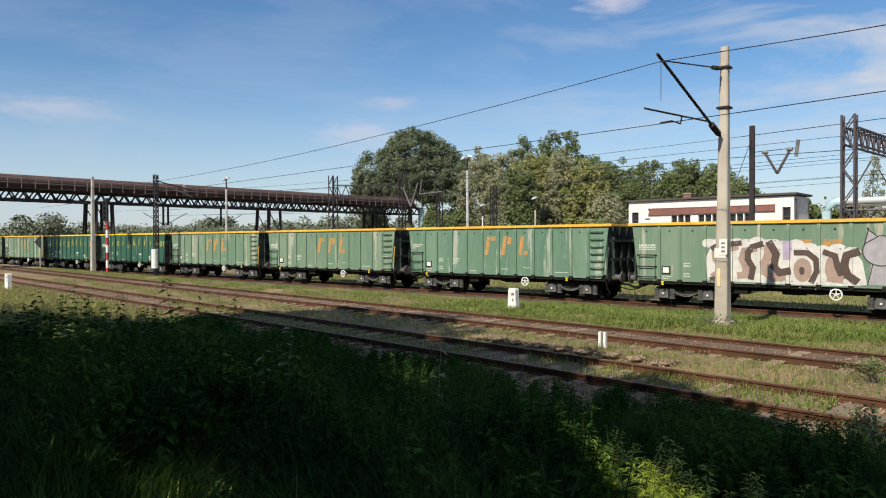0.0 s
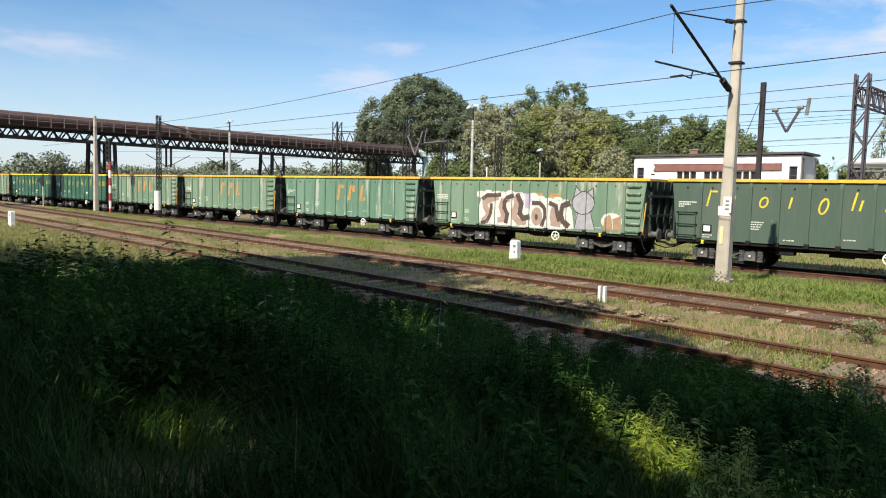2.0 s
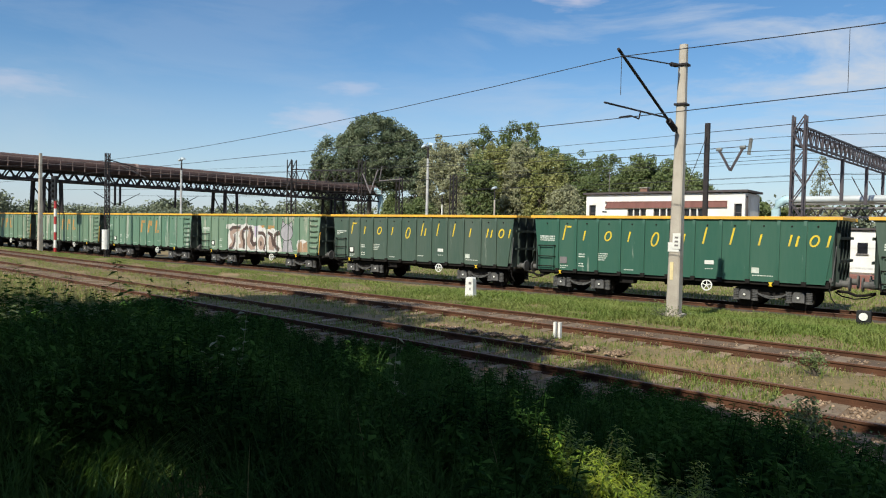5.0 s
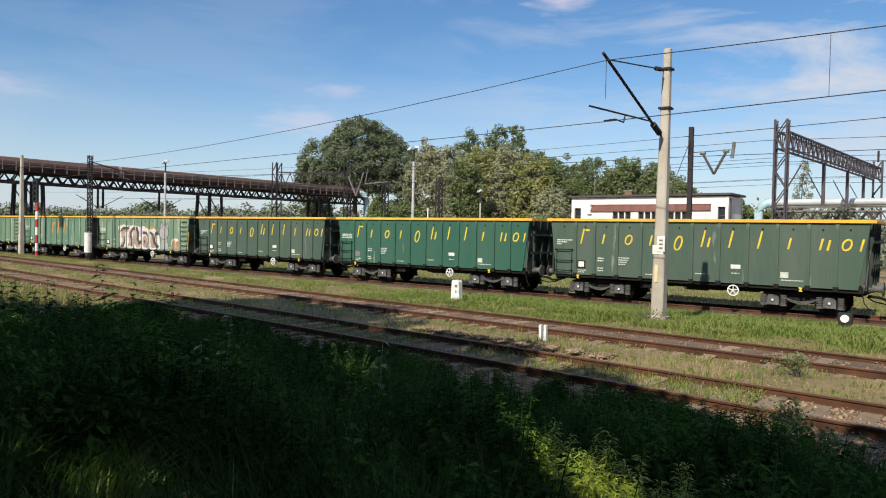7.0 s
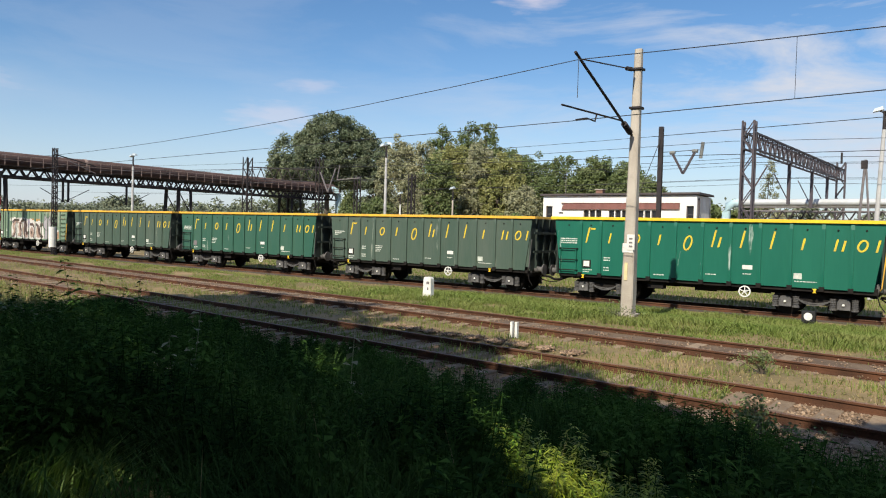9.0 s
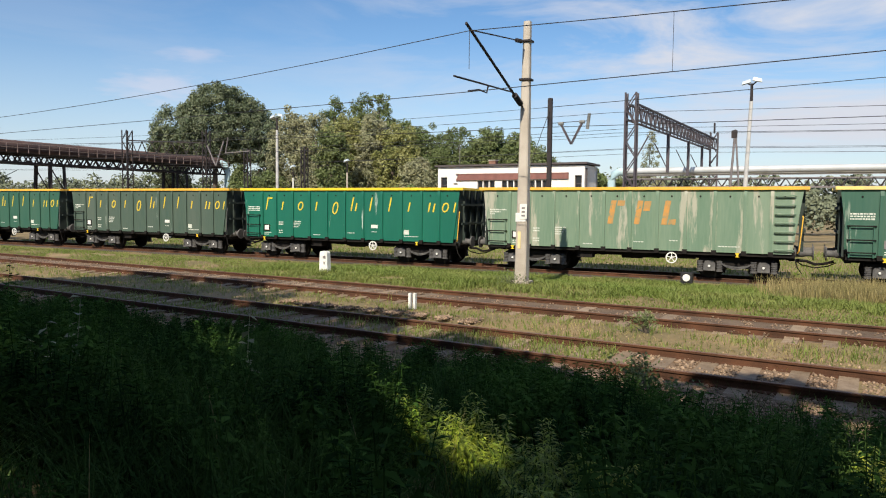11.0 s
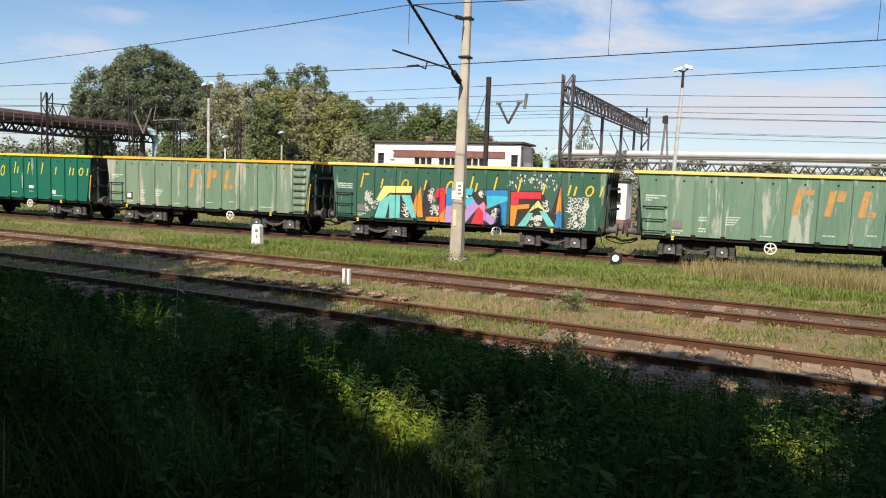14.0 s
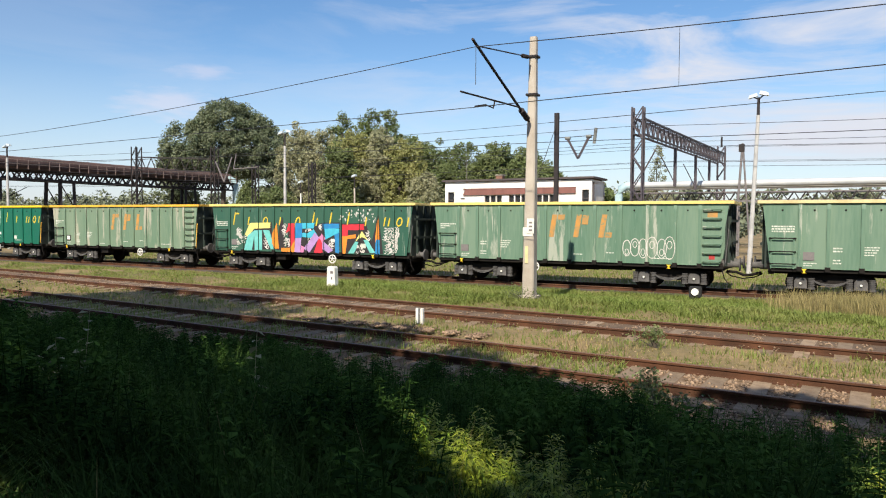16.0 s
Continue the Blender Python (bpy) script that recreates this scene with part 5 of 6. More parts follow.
# ---- pipe bridge over the tracks, x about -75 ----
def pipe_bridge():
    t = thing("pipe_bridge", "long rusty pipe bridge on steel legs crossing the tracks", "pipe bridge", "pipe bridges")
    x, y0, y1 = -75.4, 2.0, 78.0
    part("pipe", Shape().rod((x, y0, 8.1), (x, y1, 8.1), 0.66, n=24), PIPE_RUST, t, "thick rust-brown lagged pipe")
    part("pipe", Shape().rod((x - 1.5, y0, 8.0), (x - 1.5, y1, 8.0), 0.5, n=20), PIPE_RUST, t)
    for z in (7.3, 6.35):
        for dx in (-1.9, 0.95):
            part("chord", Shape().bar((x + dx, y0, z), (x + dx, y1, z), 0.2), STEEL_DARK, t)
    part("walkway", Shape().box((x + 1.1, (y0 + y1) / 2, 7.35), (0.8, y1 - y0, 0.06)), STEEL_DARK, t)
    rail = Shape().bar((x + 1.45, y0, 8.35), (x + 1.45, y1, 8.35), 0.07)
    rail.bar((x + 1.45, y0, 7.9), (x + 1.45, y1, 7.9), 0.055)
    part("handrail", rail, PIPE_RAIL, t)
    n = 64
    for i in range(n + 1):
        y = y0 + (y1 - y0) * i / n
        part("railing_post", Shape().bar((x + 1.45, y, 7.3), (x + 1.45, y, 8.38), 0.055), PIPE_RAIL, t)
    s = Shape()
    m = 62
    for i in range(m):
        a, b, c = (y0 + (y1 - y0) * f / m for f in (i, i + 0.5, i + 1))
        for dx in (-1.9, 0.95):
            s.bar((x + dx, a, 6.35), (x + dx, b, 7.3), 0.12)
            s.bar((x + dx, b, 7.3), (x + dx, c, 6.35), 0.12)
        s.bar((x - 1.9, a, 6.32), (x + 0.95, a, 6.32), 0.14)
        s.box((x + 0.95, a, 6.42), (0.05, 0.5, 0.34))
        s.box((x + 0.95, b, 7.2), (0.05, 0.5, 0.34))
    part("bracing", s, STEEL_DARK, t)
    for y in (9.0, 31.2, 52.0, 70.0):
        for dx in (-1.7, 0.8):
            for dy in (-0.8, 0.8):
                part("leg", Shape().bar((x + dx * 1.2, y + dy * 1.2, -0.6), (x + dx, y + dy, 6.35), 0.3), STEEL_DARK, t)
        for dx in (-1.8, 0.9):
            s = Shape()
            s.bar((x + dx, y - 0.9, 0.5), (x + dx, y + 0.8, 3.2), 0.09)
            s.bar((x + dx, y + 0.9, 3.2), (x + dx, y - 0.8, 5.9), 0.09)
            s.bar((x + dx, y - 0.8, 3.2), (x + dx, y + 0.8, 3.2), 0.1)
            part("leg_bracing", s, STEEL_DARK, t)
    part("down_pipe", Shape().tube([(x, 76.8, 8.1), (x + 0.4, 77.6, 8.1), (x + 0.8, 78.1, 7.75), (x + 0.95, 78.3, 7.0), (x + 1.0, 78.4, -0.5)], 0.42, 14), PIPE_BLUE, t, "pale blue pipe bending down to the ground", smooth=True)
    part("pipe_clamp", Shape().rod((x, 40, 8.1), (x, 40.3, 8.1), 0.7, n=20), PIPE_RAIL, t)
    # hanging catenary arms in the opening
    for y in (37.5, 44.5):
        h = thing("hanging_catenary_arm", "dark catenary arm hanging under the pipe bridge", "catenary arm", "hanging arms")
        for dy in ((0.0, 0.55) if y < 40 else (0.0,)):
            part("post", Shape().bar((x + 0.9, y + dy, 6.35), (x + 0.9, y + dy, 4.1), 0.17), STEEL_DARK, h)
        part("arm", Shape().bar((x + 0.9, y + 0.3, 4.2), (x + 1.2, y + 2.6, 5.5), 0.06), STEEL_DARK, h)
        part("strut", Shape().bar((x + 0.9, y, 4.2), (x + 1.2, y - 2.4, 5.4), 0.06), STEEL_DARK, h)


pipe_bridge()


def white_pipe_bridge():
    t = thing("pipe_bridge", "pale lagged pipeline on a grey lattice bridge", "pipe bridge", "pipe bridges")
    y = 60.0
    part("pipe", Shape().tube([(-14.2, y, -0.5), (-14.2, y, 4.5), (-14.05, y, 4.95), (-13.6, y, 5.16), (-13.0, y, 5.18), (0, y, 5.22), (20, y, 5.28), (60, y, 5.36)], 0.27, 18), PIPE_WHITE, t, "thick pale lagged pipe", smooth=True)
    part("elbow", Shape().tube([(-14.25, y - 0.1, -0.5), (-14.25, y - 0.1, 4.4), (-14.1, y - 0.1, 4.9), (-13.6, y - 0.1, 5.14), (-13.0, y - 0.1, 5.16)], 0.34, 16), PIPE_BLUE, t, "pale blue rising pipe", smooth=True)
    part("pipe", Shape().rod((-13.2, y + 0.9, 5.0), (60, y + 0.9, 5.1), 0.2, n=14), PIPE_WHITE, t)
    for z in (4.5, 3.85):
        for dy in (-0.9, 0.9):
            part("chord", Shape().bar((-12.8, y + dy, z), (60, y + dy, z), 0.1), TRUSS_GREY, t)
    part("guard_rail", Shape().bar((-12.8, y - 0.95, 4.75), (60, y - 0.95, 4.8), 0.05), TRUSS_GREY, t)
    s = Shape()
    for i in range(90):
        a = -12.8 + 0.81 * i
        s.bar((a, y - 0.9, 3.85), (a + 0.4, y - 0.9, 4.5), 0.1)
        s.bar((a + 0.4, y - 0.9, 4.5), (a + 0.81, y - 0.9, 3.85), 0.07)
    part("bracing", s, STEEL_DARK, t)
    for x in (-12.6, -5.0, 5.0, 16.0, 30.0):
        for dy in (-0.8, 0.8):
            part("leg", Shape().bar((x, y + dy, -0.6), (x, y + dy, 3.85), 0.22), TRUSS_GREY, t)


white_pipe_bridge()


def white_hut():
    """A low white hut behind the train."""
    t = thing("hut", "low white plastered hut with a rusty base behind the train", "hut")
    x0, x1, y, z = -10.4, -5.6, 45.0, 2.75
    part("wall", Shape().box(((x0 + x1) / 2, y + 1.3, 1.5), (x1 - x0, 2.6, 2.5)), RENDER_WHITE, t)
    part("base", Shape().box(((x0 + x1) / 2, y + 1.3, -0.2), (x1 - x0 + 0.08, 2.68, 0.95)), AWNING, t, "rust-brown base")
    part("roof", Shape().box(((x0 + x1) / 2, y + 1.3, z + 0.05), (x1 - x0 + 0.3, 2.9, 0.1)), ROOF_FELT, t)
    for x in (-9.6, -8.0, -6.2):
        w = part("window", Shape().box((x, y - 0.01, 1.75), (0.5, 0.05, 0.6)), GLASS_DARK, t)
        part("sill", Shape().box((x, y - 0.05, 1.42), (0.6, 0.12, 0.05)), TRUSS_GREY, w)


white_hut()


# ---- low white building ----
def building():
    t = thing("station_building", "low white plastered building with dark flat roof", "building")
    x0, x1, y0, y1, z0, z1 = -25.6, -13.85, 50.0, 53.4, -0.6, 5.2
    th = 0.3
    openings = [(-25.35, -24.8, 1.2, 4.4)]
    for g in (-22.2, -20.2, -18.0):
        openings += [(g + 0.5 * k, g + 0.5 * k + 0.42, 2.2, 4.12) for k in range(3)]
    openings += [(-14.55, -14.05, 1.2, 4.45)]
    openings.sort()
    wall = Shape()
    x = x0
    for a, b, lo, hi in openings:
        wall.box(((x + a) / 2, y0 + th / 2, (z0 + z1) / 2), (a - x, th, z1 - z0))
        wall.box(((a + b) / 2, y0 + th / 2, (z0 + lo) / 2), (b - a, th, lo - z0))
        wall.box(((a + b) / 2, y0 + th / 2, (hi + z1) / 2), (b - a, th, z1 - hi))
        x = b
    wall.box(((x + x1) / 2, y0 + th / 2, (z0 + z1) / 2), (x1 - x, th, z1 - z0))
    part("front_wall", wall, RENDER_WHITE, t)
    for xx in (x0 + th / 2, x1 - th / 2):
        part("side_wall", Shape().box((xx, (y0 + y1) / 2 + 0.15, (z0 + z1) / 2), (th, y1 - y0 - 0.3, z1 - z0)), RENDER_WHITE, t)
    part("back_wall", Shape().box(((x0 + x1) / 2, y1, (z0 + z1) / 2), (x1 - x0, th, z1 - z0)), RENDER_WHITE, t)
    roof = Shape().prism([(x0 - 0.2, z1 + 0.01), (x1 + 0.2, z1 + 0.06), (x1 + 0.2, z1 + 0.20), (x0 - 0.2, z1 + 0.15)], y0 - 0.2, y1 + 0.2)
    part("roof", roof, ROOF_FELT, t, "flat dark felt roof with eaves")
    part("fascia", Shape().prism([(-24.0, 4.15), (-15.0, 4.22), (-15.0, 4.62), (-23.8, 4.6)], y0 - 0.12, y0 - 0.07), AWNING, t, "long brown fascia board above the windows")
    part("fascia_top", Shape().box((-19.5, y0 - 0.05, 4.64), (9.0, 0.18, 0.05)), AWNING, t)
    for a, b, lo, hi in openings:
        w = part("window", Shape().box(((a + b) / 2, y0 + 0.2, (lo + hi) / 2), (b - a - 0.08, 0.03, hi - lo - 0.08)), GLASS_DARK, t, "dark window pane")
        fr = Shape()
        for q in (a + 0.03, b - 0.03):
            fr.box((q, y0 + 0.16, (lo + hi) / 2), (0.05, 0.08, hi - lo))
        for q in (lo + 0.03, hi - 0.03, hi - 0.6):
            fr.box(((a + b) / 2, y0 + 0.16, q), (b - a - 0.12, 0.075, 0.06))
        part("window_frame", fr, ROOF_FELT, w)
    ch = part("chimney", Shape().box((-22.0, 52.6, 5.5), (0.55, 0.5, 0.6)), BRICK, t, "brown brick chimney")
    part("chimney_cap", Shape().box((-22.0, 52.6, 5.83), (0.68, 0.62, 0.08)), CONCRETE, ch)
    part("aerial", Shape().rod((-24.2, 51, 5.0), (-24.2, 51, 7.2), 0.025, n=6), TRUSS_GREY, t)
    part("down_pipe", Shape().rod((x1 + 0.05, y0 + 0.3, -0.6), (x1 + 0.05, y0 + 0.3, 5.0), 0.07, n=8), ROOF_FELT, t)
    part("wall_sign", Shape().box((-24.05, y0 - 0.03, 3.9), (0.35, 0.02, 0.08)), STEEL_DARK, t)


building()


# ---- trees ----
def leaves_on(rng, centres, radii, per, size, flat=0.85):
    """Many small folded leaves round the clumps, as quads."""
    n = len(centres) * per
    c = np.repeat(centres, per, 0)
    r = np.repeat(radii, per)[:, None]
    d = rng.normal(size=(n, 3))
    d /= np.linalg.norm(d, axis=1)[:, None]
    rad = rng.uniform(0.25, 1.1, (n, 1)) ** 0.5
    p = c + d * r * rad * np.array([1, 1, flat])
    nor = d * 0.55 + rng.normal(scale=0.75, size=(n, 3)) + np.array([0, -0.25, 0.4])
    nor /= np.linalg.norm(nor, axis=1)[:, None]
    u = np.cross(nor, rng.normal(size=(n, 3)))
    u /= np.linalg.norm(u, axis=1)[:, None]
    w = np.cross(nor, u)
    s = size * rng.uniform(0.6, 1.35, (n, 1))
    v = np.stack([p - u * s, p - w * s * 0.55 + nor * s * 0.15, p + u * s, p + w * s * 0.55 + nor * s * 0.15], 1).reshape(-1, 3)
    return v, np.arange(n * 4).reshape(-1, 4)


def random_lobes(rng, h, r, tall):
    """Lobes of a crown: sideways, depth, height, radius, half height."""
    out = [(0.0, 0.0, h * (1 - tall * 0.5), r * 0.66, h * tall * 0.47)]
    for k in range(6):
        a, f = k * 2.4 + rng.uniform(-0.4, 0.4), rng.uniform(0.15, 0.8)
        reach = r * rng.uniform(0.42, 0.62) * (1.15 - 0.55 * f)
        out.append((math.cos(a) * reach, math.sin(a) * reach, h * (1 - tall) + h * tall * (0.12 + 0.80 * f), r * rng.uniform(0.32, 0.46), h * tall * rng.uniform(0.13, 0.2)))
    return out


def tree(x, y, z1, r, mat, label, seed, clumps=70, per=150, size=0.28, base=None, tall=0.62, group="yard trees", trunk=0.03, lump=(0.20, 0.34), lobes=None, clump=(0.5, 1.1)):
    """A tapered trunk with limbs and a crown of leaf clumps, one mass or gathered in lobes."""
    rng = np.random.default_rng(seed)
    z0 = float(land(x, y)) - 0.2 if base is None else base
    h = z1 - z0
    t = thing("tree", label, "tree", group)
    tr = Shape()
    top = Vector((x + rng.uniform(-0.4, 0.4), y, z0 + h * 0.72))
    mid = Vector((x + rng.uniform(-0.3, 0.3), y + rng.uniform(-0.3, 0.3), z0 + h * 0.35))
    tr.rod((x, y, z0), mid, h * trunk, h * trunk * 0.75, 9)
    tr.rod(mid, top, h * trunk * 0.75, h * trunk * 0.25, 8)
    cen, rad = [], []
    if lobes is None:
        cz = z0 + h * (1 - tall / 2)
        for i in range(clumps):
            for _ in range(30):
                q = rng.uniform(-1, 1, 3)
                if 0.18 < q @ q < 1.0:
                    break
            cen.append((x + q[0] * r * 0.84, y + q[1] * r * 0.84, cz + q[2] * h * tall / 2 * 0.88))
            rad.append(r * rng.uniform(*lump))
    else:
        lobes = random_lobes(rng, h, r, tall) if lobes == "random" else lobes
        share = np.array([lr * lz for _, _, _, lr, lz in lobes])
        away = Vector((x, y, 0)).normalized()
        side = Vector((away.y, -away.x, 0))
        for (u, w, lz0, lr, lz), k in zip(lobes, (clumps * share / share.sum()).astype(int)):
            for _ in range(max(k, 4)):
                q = rng.normal(size=3)
                q /= np.linalg.norm(q)
                q *= rng.uniform(0.35, 1.0) ** 0.33
                c = Vector((x, y, z0)) + side * (u + q[0] * lr) + away * (w + q[1] * lr) + Vector((0, 0, lz0 + q[2] * lz))
                cen.append(tuple(c))
                rad.append(rng.uniform(*clump))
    cen, rad = np.array(cen), np.array(rad)
    for i in range(0, len(cen), max(1, len(cen) // 18)):
        tr.rod(mid.lerp(top, float(rng.uniform(0.1, 0.9))), cen[i], h * trunk * 0.3, h * trunk * 0.06, 6)
    part("trunk", tr, BARK, t)
    v, f = leaves_on(rng, cen, rad, per, size)
    part("crown", cloud_mesh("crown", v, f, mat), None, t)
    return t


POPLAR = [(1.4, 0.0, 16.2, 6.6, 6.3), (-6.3, 0.5, 14.8, 3.4, 4.2), (-3.0, 0.0, 12.8, 5.0, 2.8), (7.4, 0.0, 15.0, 3.5, 4.0), (5.0, 1.0, 12.4, 4.6, 2.6), (-8.6, 1.0, 13.4, 1.9, 2.6), (0.8, -2.0, 19.4, 4.2, 3.1), (-3.0, -1.5, 17.0, 2.8, 2.6), (5.2, -1.5, 17.6, 3.2, 3.0), (0.5, 0.0, 11.4, 6.4, 2.0), (-1.5, -3.5, 14.2, 4.4, 3.4), (3.6, -3.5, 14.4, 4.2, 3.4)]
tree(-88.3, 90.0, 23.2, 11.3, LEAF_DARK, "large round dark green poplar with fluttering leaves", 1, 1100, 90, 0.17, lobes=POPLAR, trunk=0.022, clump=(0.55, 1.15))
tree(-100.0, 91.0, 16.8, 4.6, LEAF_DARK, "smaller dark green tree beside the large poplar", 2, 150, 80, 0.2, tall=0.85, lobes="random")
tree(-78.5, 92.0, 15.6, 4.0, LEAF_DARK, "dark green tree at the edge of the large poplar", 3, 150, 80, 0.2, tall=0.9, lobes="random")
for k, (x, y, z, r, m) in enumerate(((-64.0, 80, 16.3, 4.7, LEAF_GREY), (-58.8, 79, 15.2, 4.6, LEAF_GREY), (-63.8, 90, 19.4, 3.8, LEAF_MID), (-60.6, 93, 20.2, 3.4, LEAF_MID), (-57.0, 92, 20.0, 3.8, LEAF_MID), (-53.4, 78, 15.0, 4.2, LEAF_YELLOW), (-48.4, 77, 14.2, 4.0, LEAF_GREY), (-50.0, 70, 12.2, 2.6, LEAF_MID), (-44.8, 76, 12.6, 3.8, LEAF_YELLOW), (-41.0, 75, 8.4, 3.0, LEAF_GREY), (-60.0, 70, 6.5, 3.6, LEAF_MID), (-66.3, 72, 7.6, 1.7, LEAF_MID))):
    tree(x, y, z, r, m, {LEAF_GREY.name: "grey-green willow in the yard's tree belt", LEAF_MID.name: "green tree with a narrow crown in the tree belt", LEAF_YELLOW.name: "yellow-green bushy tree in the tree belt"}[m.name], 10 + k, 330 if r > 3.5 else 200, 80, 0.14, tall=0.95, group="tree belt", lobes="random", clump=(0.35, 0.85))
for k, (x, y, z, r) in enumerate(((-70, 122, 19.5, 5), (-64, 121, 18.2, 5.5), (-57, 120, 17.4, 6), (-50.5, 120, 16.8, 5.5), (-45, 119, 15.4, 5), (-40.5, 119, 12, 4), (-53.5, 125, 17.2, 6), (-47.5, 124, 16.0, 6), (-42.6, 122, 13.6, 5))):
    tree(x, y, z, r, LEAF_MID, "dense green tree behind the white building", 40 + k, 260, 80, 0.2, tall=0.92, group="trees behind the building", lobes="random", clump=(0.6, 1.2))
tree(-13.3, 72.0, 10.4, 1.7, LEAF_GREY, "slender pale birch behind the gantry", 60, 110, 42, 0.075, trunk=0.01, lobes=[(0.1, 0, 9.2, 0.4, 1.3), (0.0, 0, 7.4, 0.75, 1.6), (-0.3, 0, 5.6, 0.9, 1.6), (0.5, 0, 4.6, 0.8, 1.3)], clump=(0.2, 0.42))
tree(-13.4, 62.5, 5.6, 1.9, LEAF_MID, "green bush beside the white building", 61, 26, 110, 0.2, tall=0.95)
tree(-17.5, 66.0, 6.3, 1.8, LEAF_MID, "green bush behind the white building", 62, 26, 110, 0.2, tall=0.95)


def shrubs(name, label, mat, seed, spots, per, size):
    """Low far scrub as one mass of leaf clumps."""
    rng = np.random.default_rng(seed)
    cen, rad = [], []
    for x, y, z, r in spots:
        for _ in range(9):
            cen.append((x + rng.uniform(-r, r), y + rng.uniform(-r, r), z * rng.uniform(0.15, 0.88)))
            rad.append(r * rng.uniform(0.35, 0.6))
    v, f = leaves_on(rng, np.array(cen), np.array(rad), per, size, 0.8)
    tagged(new(name, cloud_mesh(name, v, f, mat)), label, "scrub", kind="stuff")


rng0 = np.random.default_rng(5)
shrubs("scrub", "green scrub under the pipe bridge and beyond the yard", LEAF_MID, 5, [(x, rng0.uniform(62, 76), rng0.uniform(2.4, 4.8), rng0.uniform(1.6, 2.6)) for x in np.arange(-112, -38, 2.6)], 70, 0.2)
shrubs("scrub", "pale green scrub at the edge of the yard", LEAF_YELLOW, 6, [(x, rng0.uniform(56, 62), rng0.uniform(1.6, 3.4), rng0.uniform(1.2, 2.0)) for x in np.arange(-104, -40, 3.4)], 60, 0.17)
shrubs("far_wood", "far wood coloured pale for haze along the horizon", LEAF_FAR, 7, [(x, 200 + 0.12 * x + rng0.uniform(-8, 8), rng0.uniform(7, 13), rng0.uniform(5, 8)) for x in np.arange(-700, 240, 6.0)], 110, 0.6)
shrubs("far_wood", "far wood coloured pale for haze beyond the level crossing", LEAF_FAR, 8, [(rng0.uniform(-185, -160), y, rng0.uniform(4.4, 6.6) + (3.6 if 44 < y < 62 else 0.0), rng0.uniform(4, 6)) for y in np.arange(-30, 190, 3.2)], 150, 0.34)
shrubs("scrub", "grey-green scrub beyond the pale pipeline", LEAF_FAR, 9, [(x, rng0.uniform(78, 90), rng0.uniform(2.0, 4.4), rng0.uniform(1.8, 2.8)) for x in np.arange(-34, 30, 2.8)], 55, 0.25)

# unseen trees behind the camera, placed to shade the bank; gaps cut in their crowns let the sun reach a few spots
SUNLIT = [(-1.15, 3.75, 0.5, 0.15), (-3.6, 5.2, 0.66, 0.1), (-4.6, 2.2, 0.65, 0.34), (-4.35, 2.25, 0.7, 0.36), (-4.1, 2.32, 0.68, 0.3), (-2.35, 4.5, 0.66, 0.27), (-2.0, 4.35, 0.62, 0.26), (-1.75, 4.25, 0.55, 0.22), (-2.65, 4.75, 0.6, 0.2), (-8.33, 4.16, 0.6, 0.2), (-8.28, 4.8, 0.6, 0.22), (-7.05, 4.62, 0.6, 0.18), (-7.43, 7.61, 0.4, 0.34),
          (-7.0, 6.9, 0.5, 0.26), (-5.23, 5.7, 0.5, 0.2), (-5.95, 4.07, 0.7, 0.2), (-12.0, 4.6, 0.8, 0.5), (-14.0, 6.0, 0.7, 0.7), (-15.4, 6.1, 0.6, 0.7), (-13.0, 7.0, 0.5, 0.5), (-15.0, 4.8, 0.9, 0.6), (-17.0, 6.0, 0.7, 0.8), (0.54, 5.19, 0.5, 0.38), (0.6, 4.45, 0.6, 0.36), (0.28, 9.28, -0.1, 0.24), (0.7, 8.75, -0.1, 0.26), (1.4, 8.6, -0.1, 0.3), (-1.2, 9.0, 0.0, 0.16), (-5.69, 8.5, 0.2, 0.2)]


def shade_tree(x, y, z1, r, seed):
    t = tree(x, y, z1, r, LEAF_DARK, "unseen leafy tree behind the view, placed for shade", seed, 105, 190, 0.21, tall=0.93, group="trees on the bank")
    crown = [o for o in t.children if o.name.startswith("crown")][0]
    v = np.empty(len(crown.data.vertices) * 3, np.float32)
    crown.data.vertices.foreach_get("co", v)
    q = v.reshape(-1, 4, 3)
    c = q.mean(1)
    ok = np.ones(len(c), bool)
    w = np.array(sun_way)
    # leaves along the sun's ray are removed to light each chosen spot
    for sx, sy, sz, gap in SUNLIT:
        d = c - np.array((sx, sy, sz))
        off = d - (d @ w)[:, None] * w
        ok &= np.linalg.norm(off, axis=1) > gap
    ok &= ~((c[:, 1] > 0.0) & (c[:, 2] < 3.6 + 0.55 * np.hypot(c[:, 0], c[:, 1])))
    ok &= np.linalg.norm(c - np.array(EYE), axis=1) > 1.6
    q = q[ok].reshape(-1, 3)
    crown.data = cloud_mesh("crown", q, np.arange(len(q)).reshape(-1, 4), LEAF_DARK)


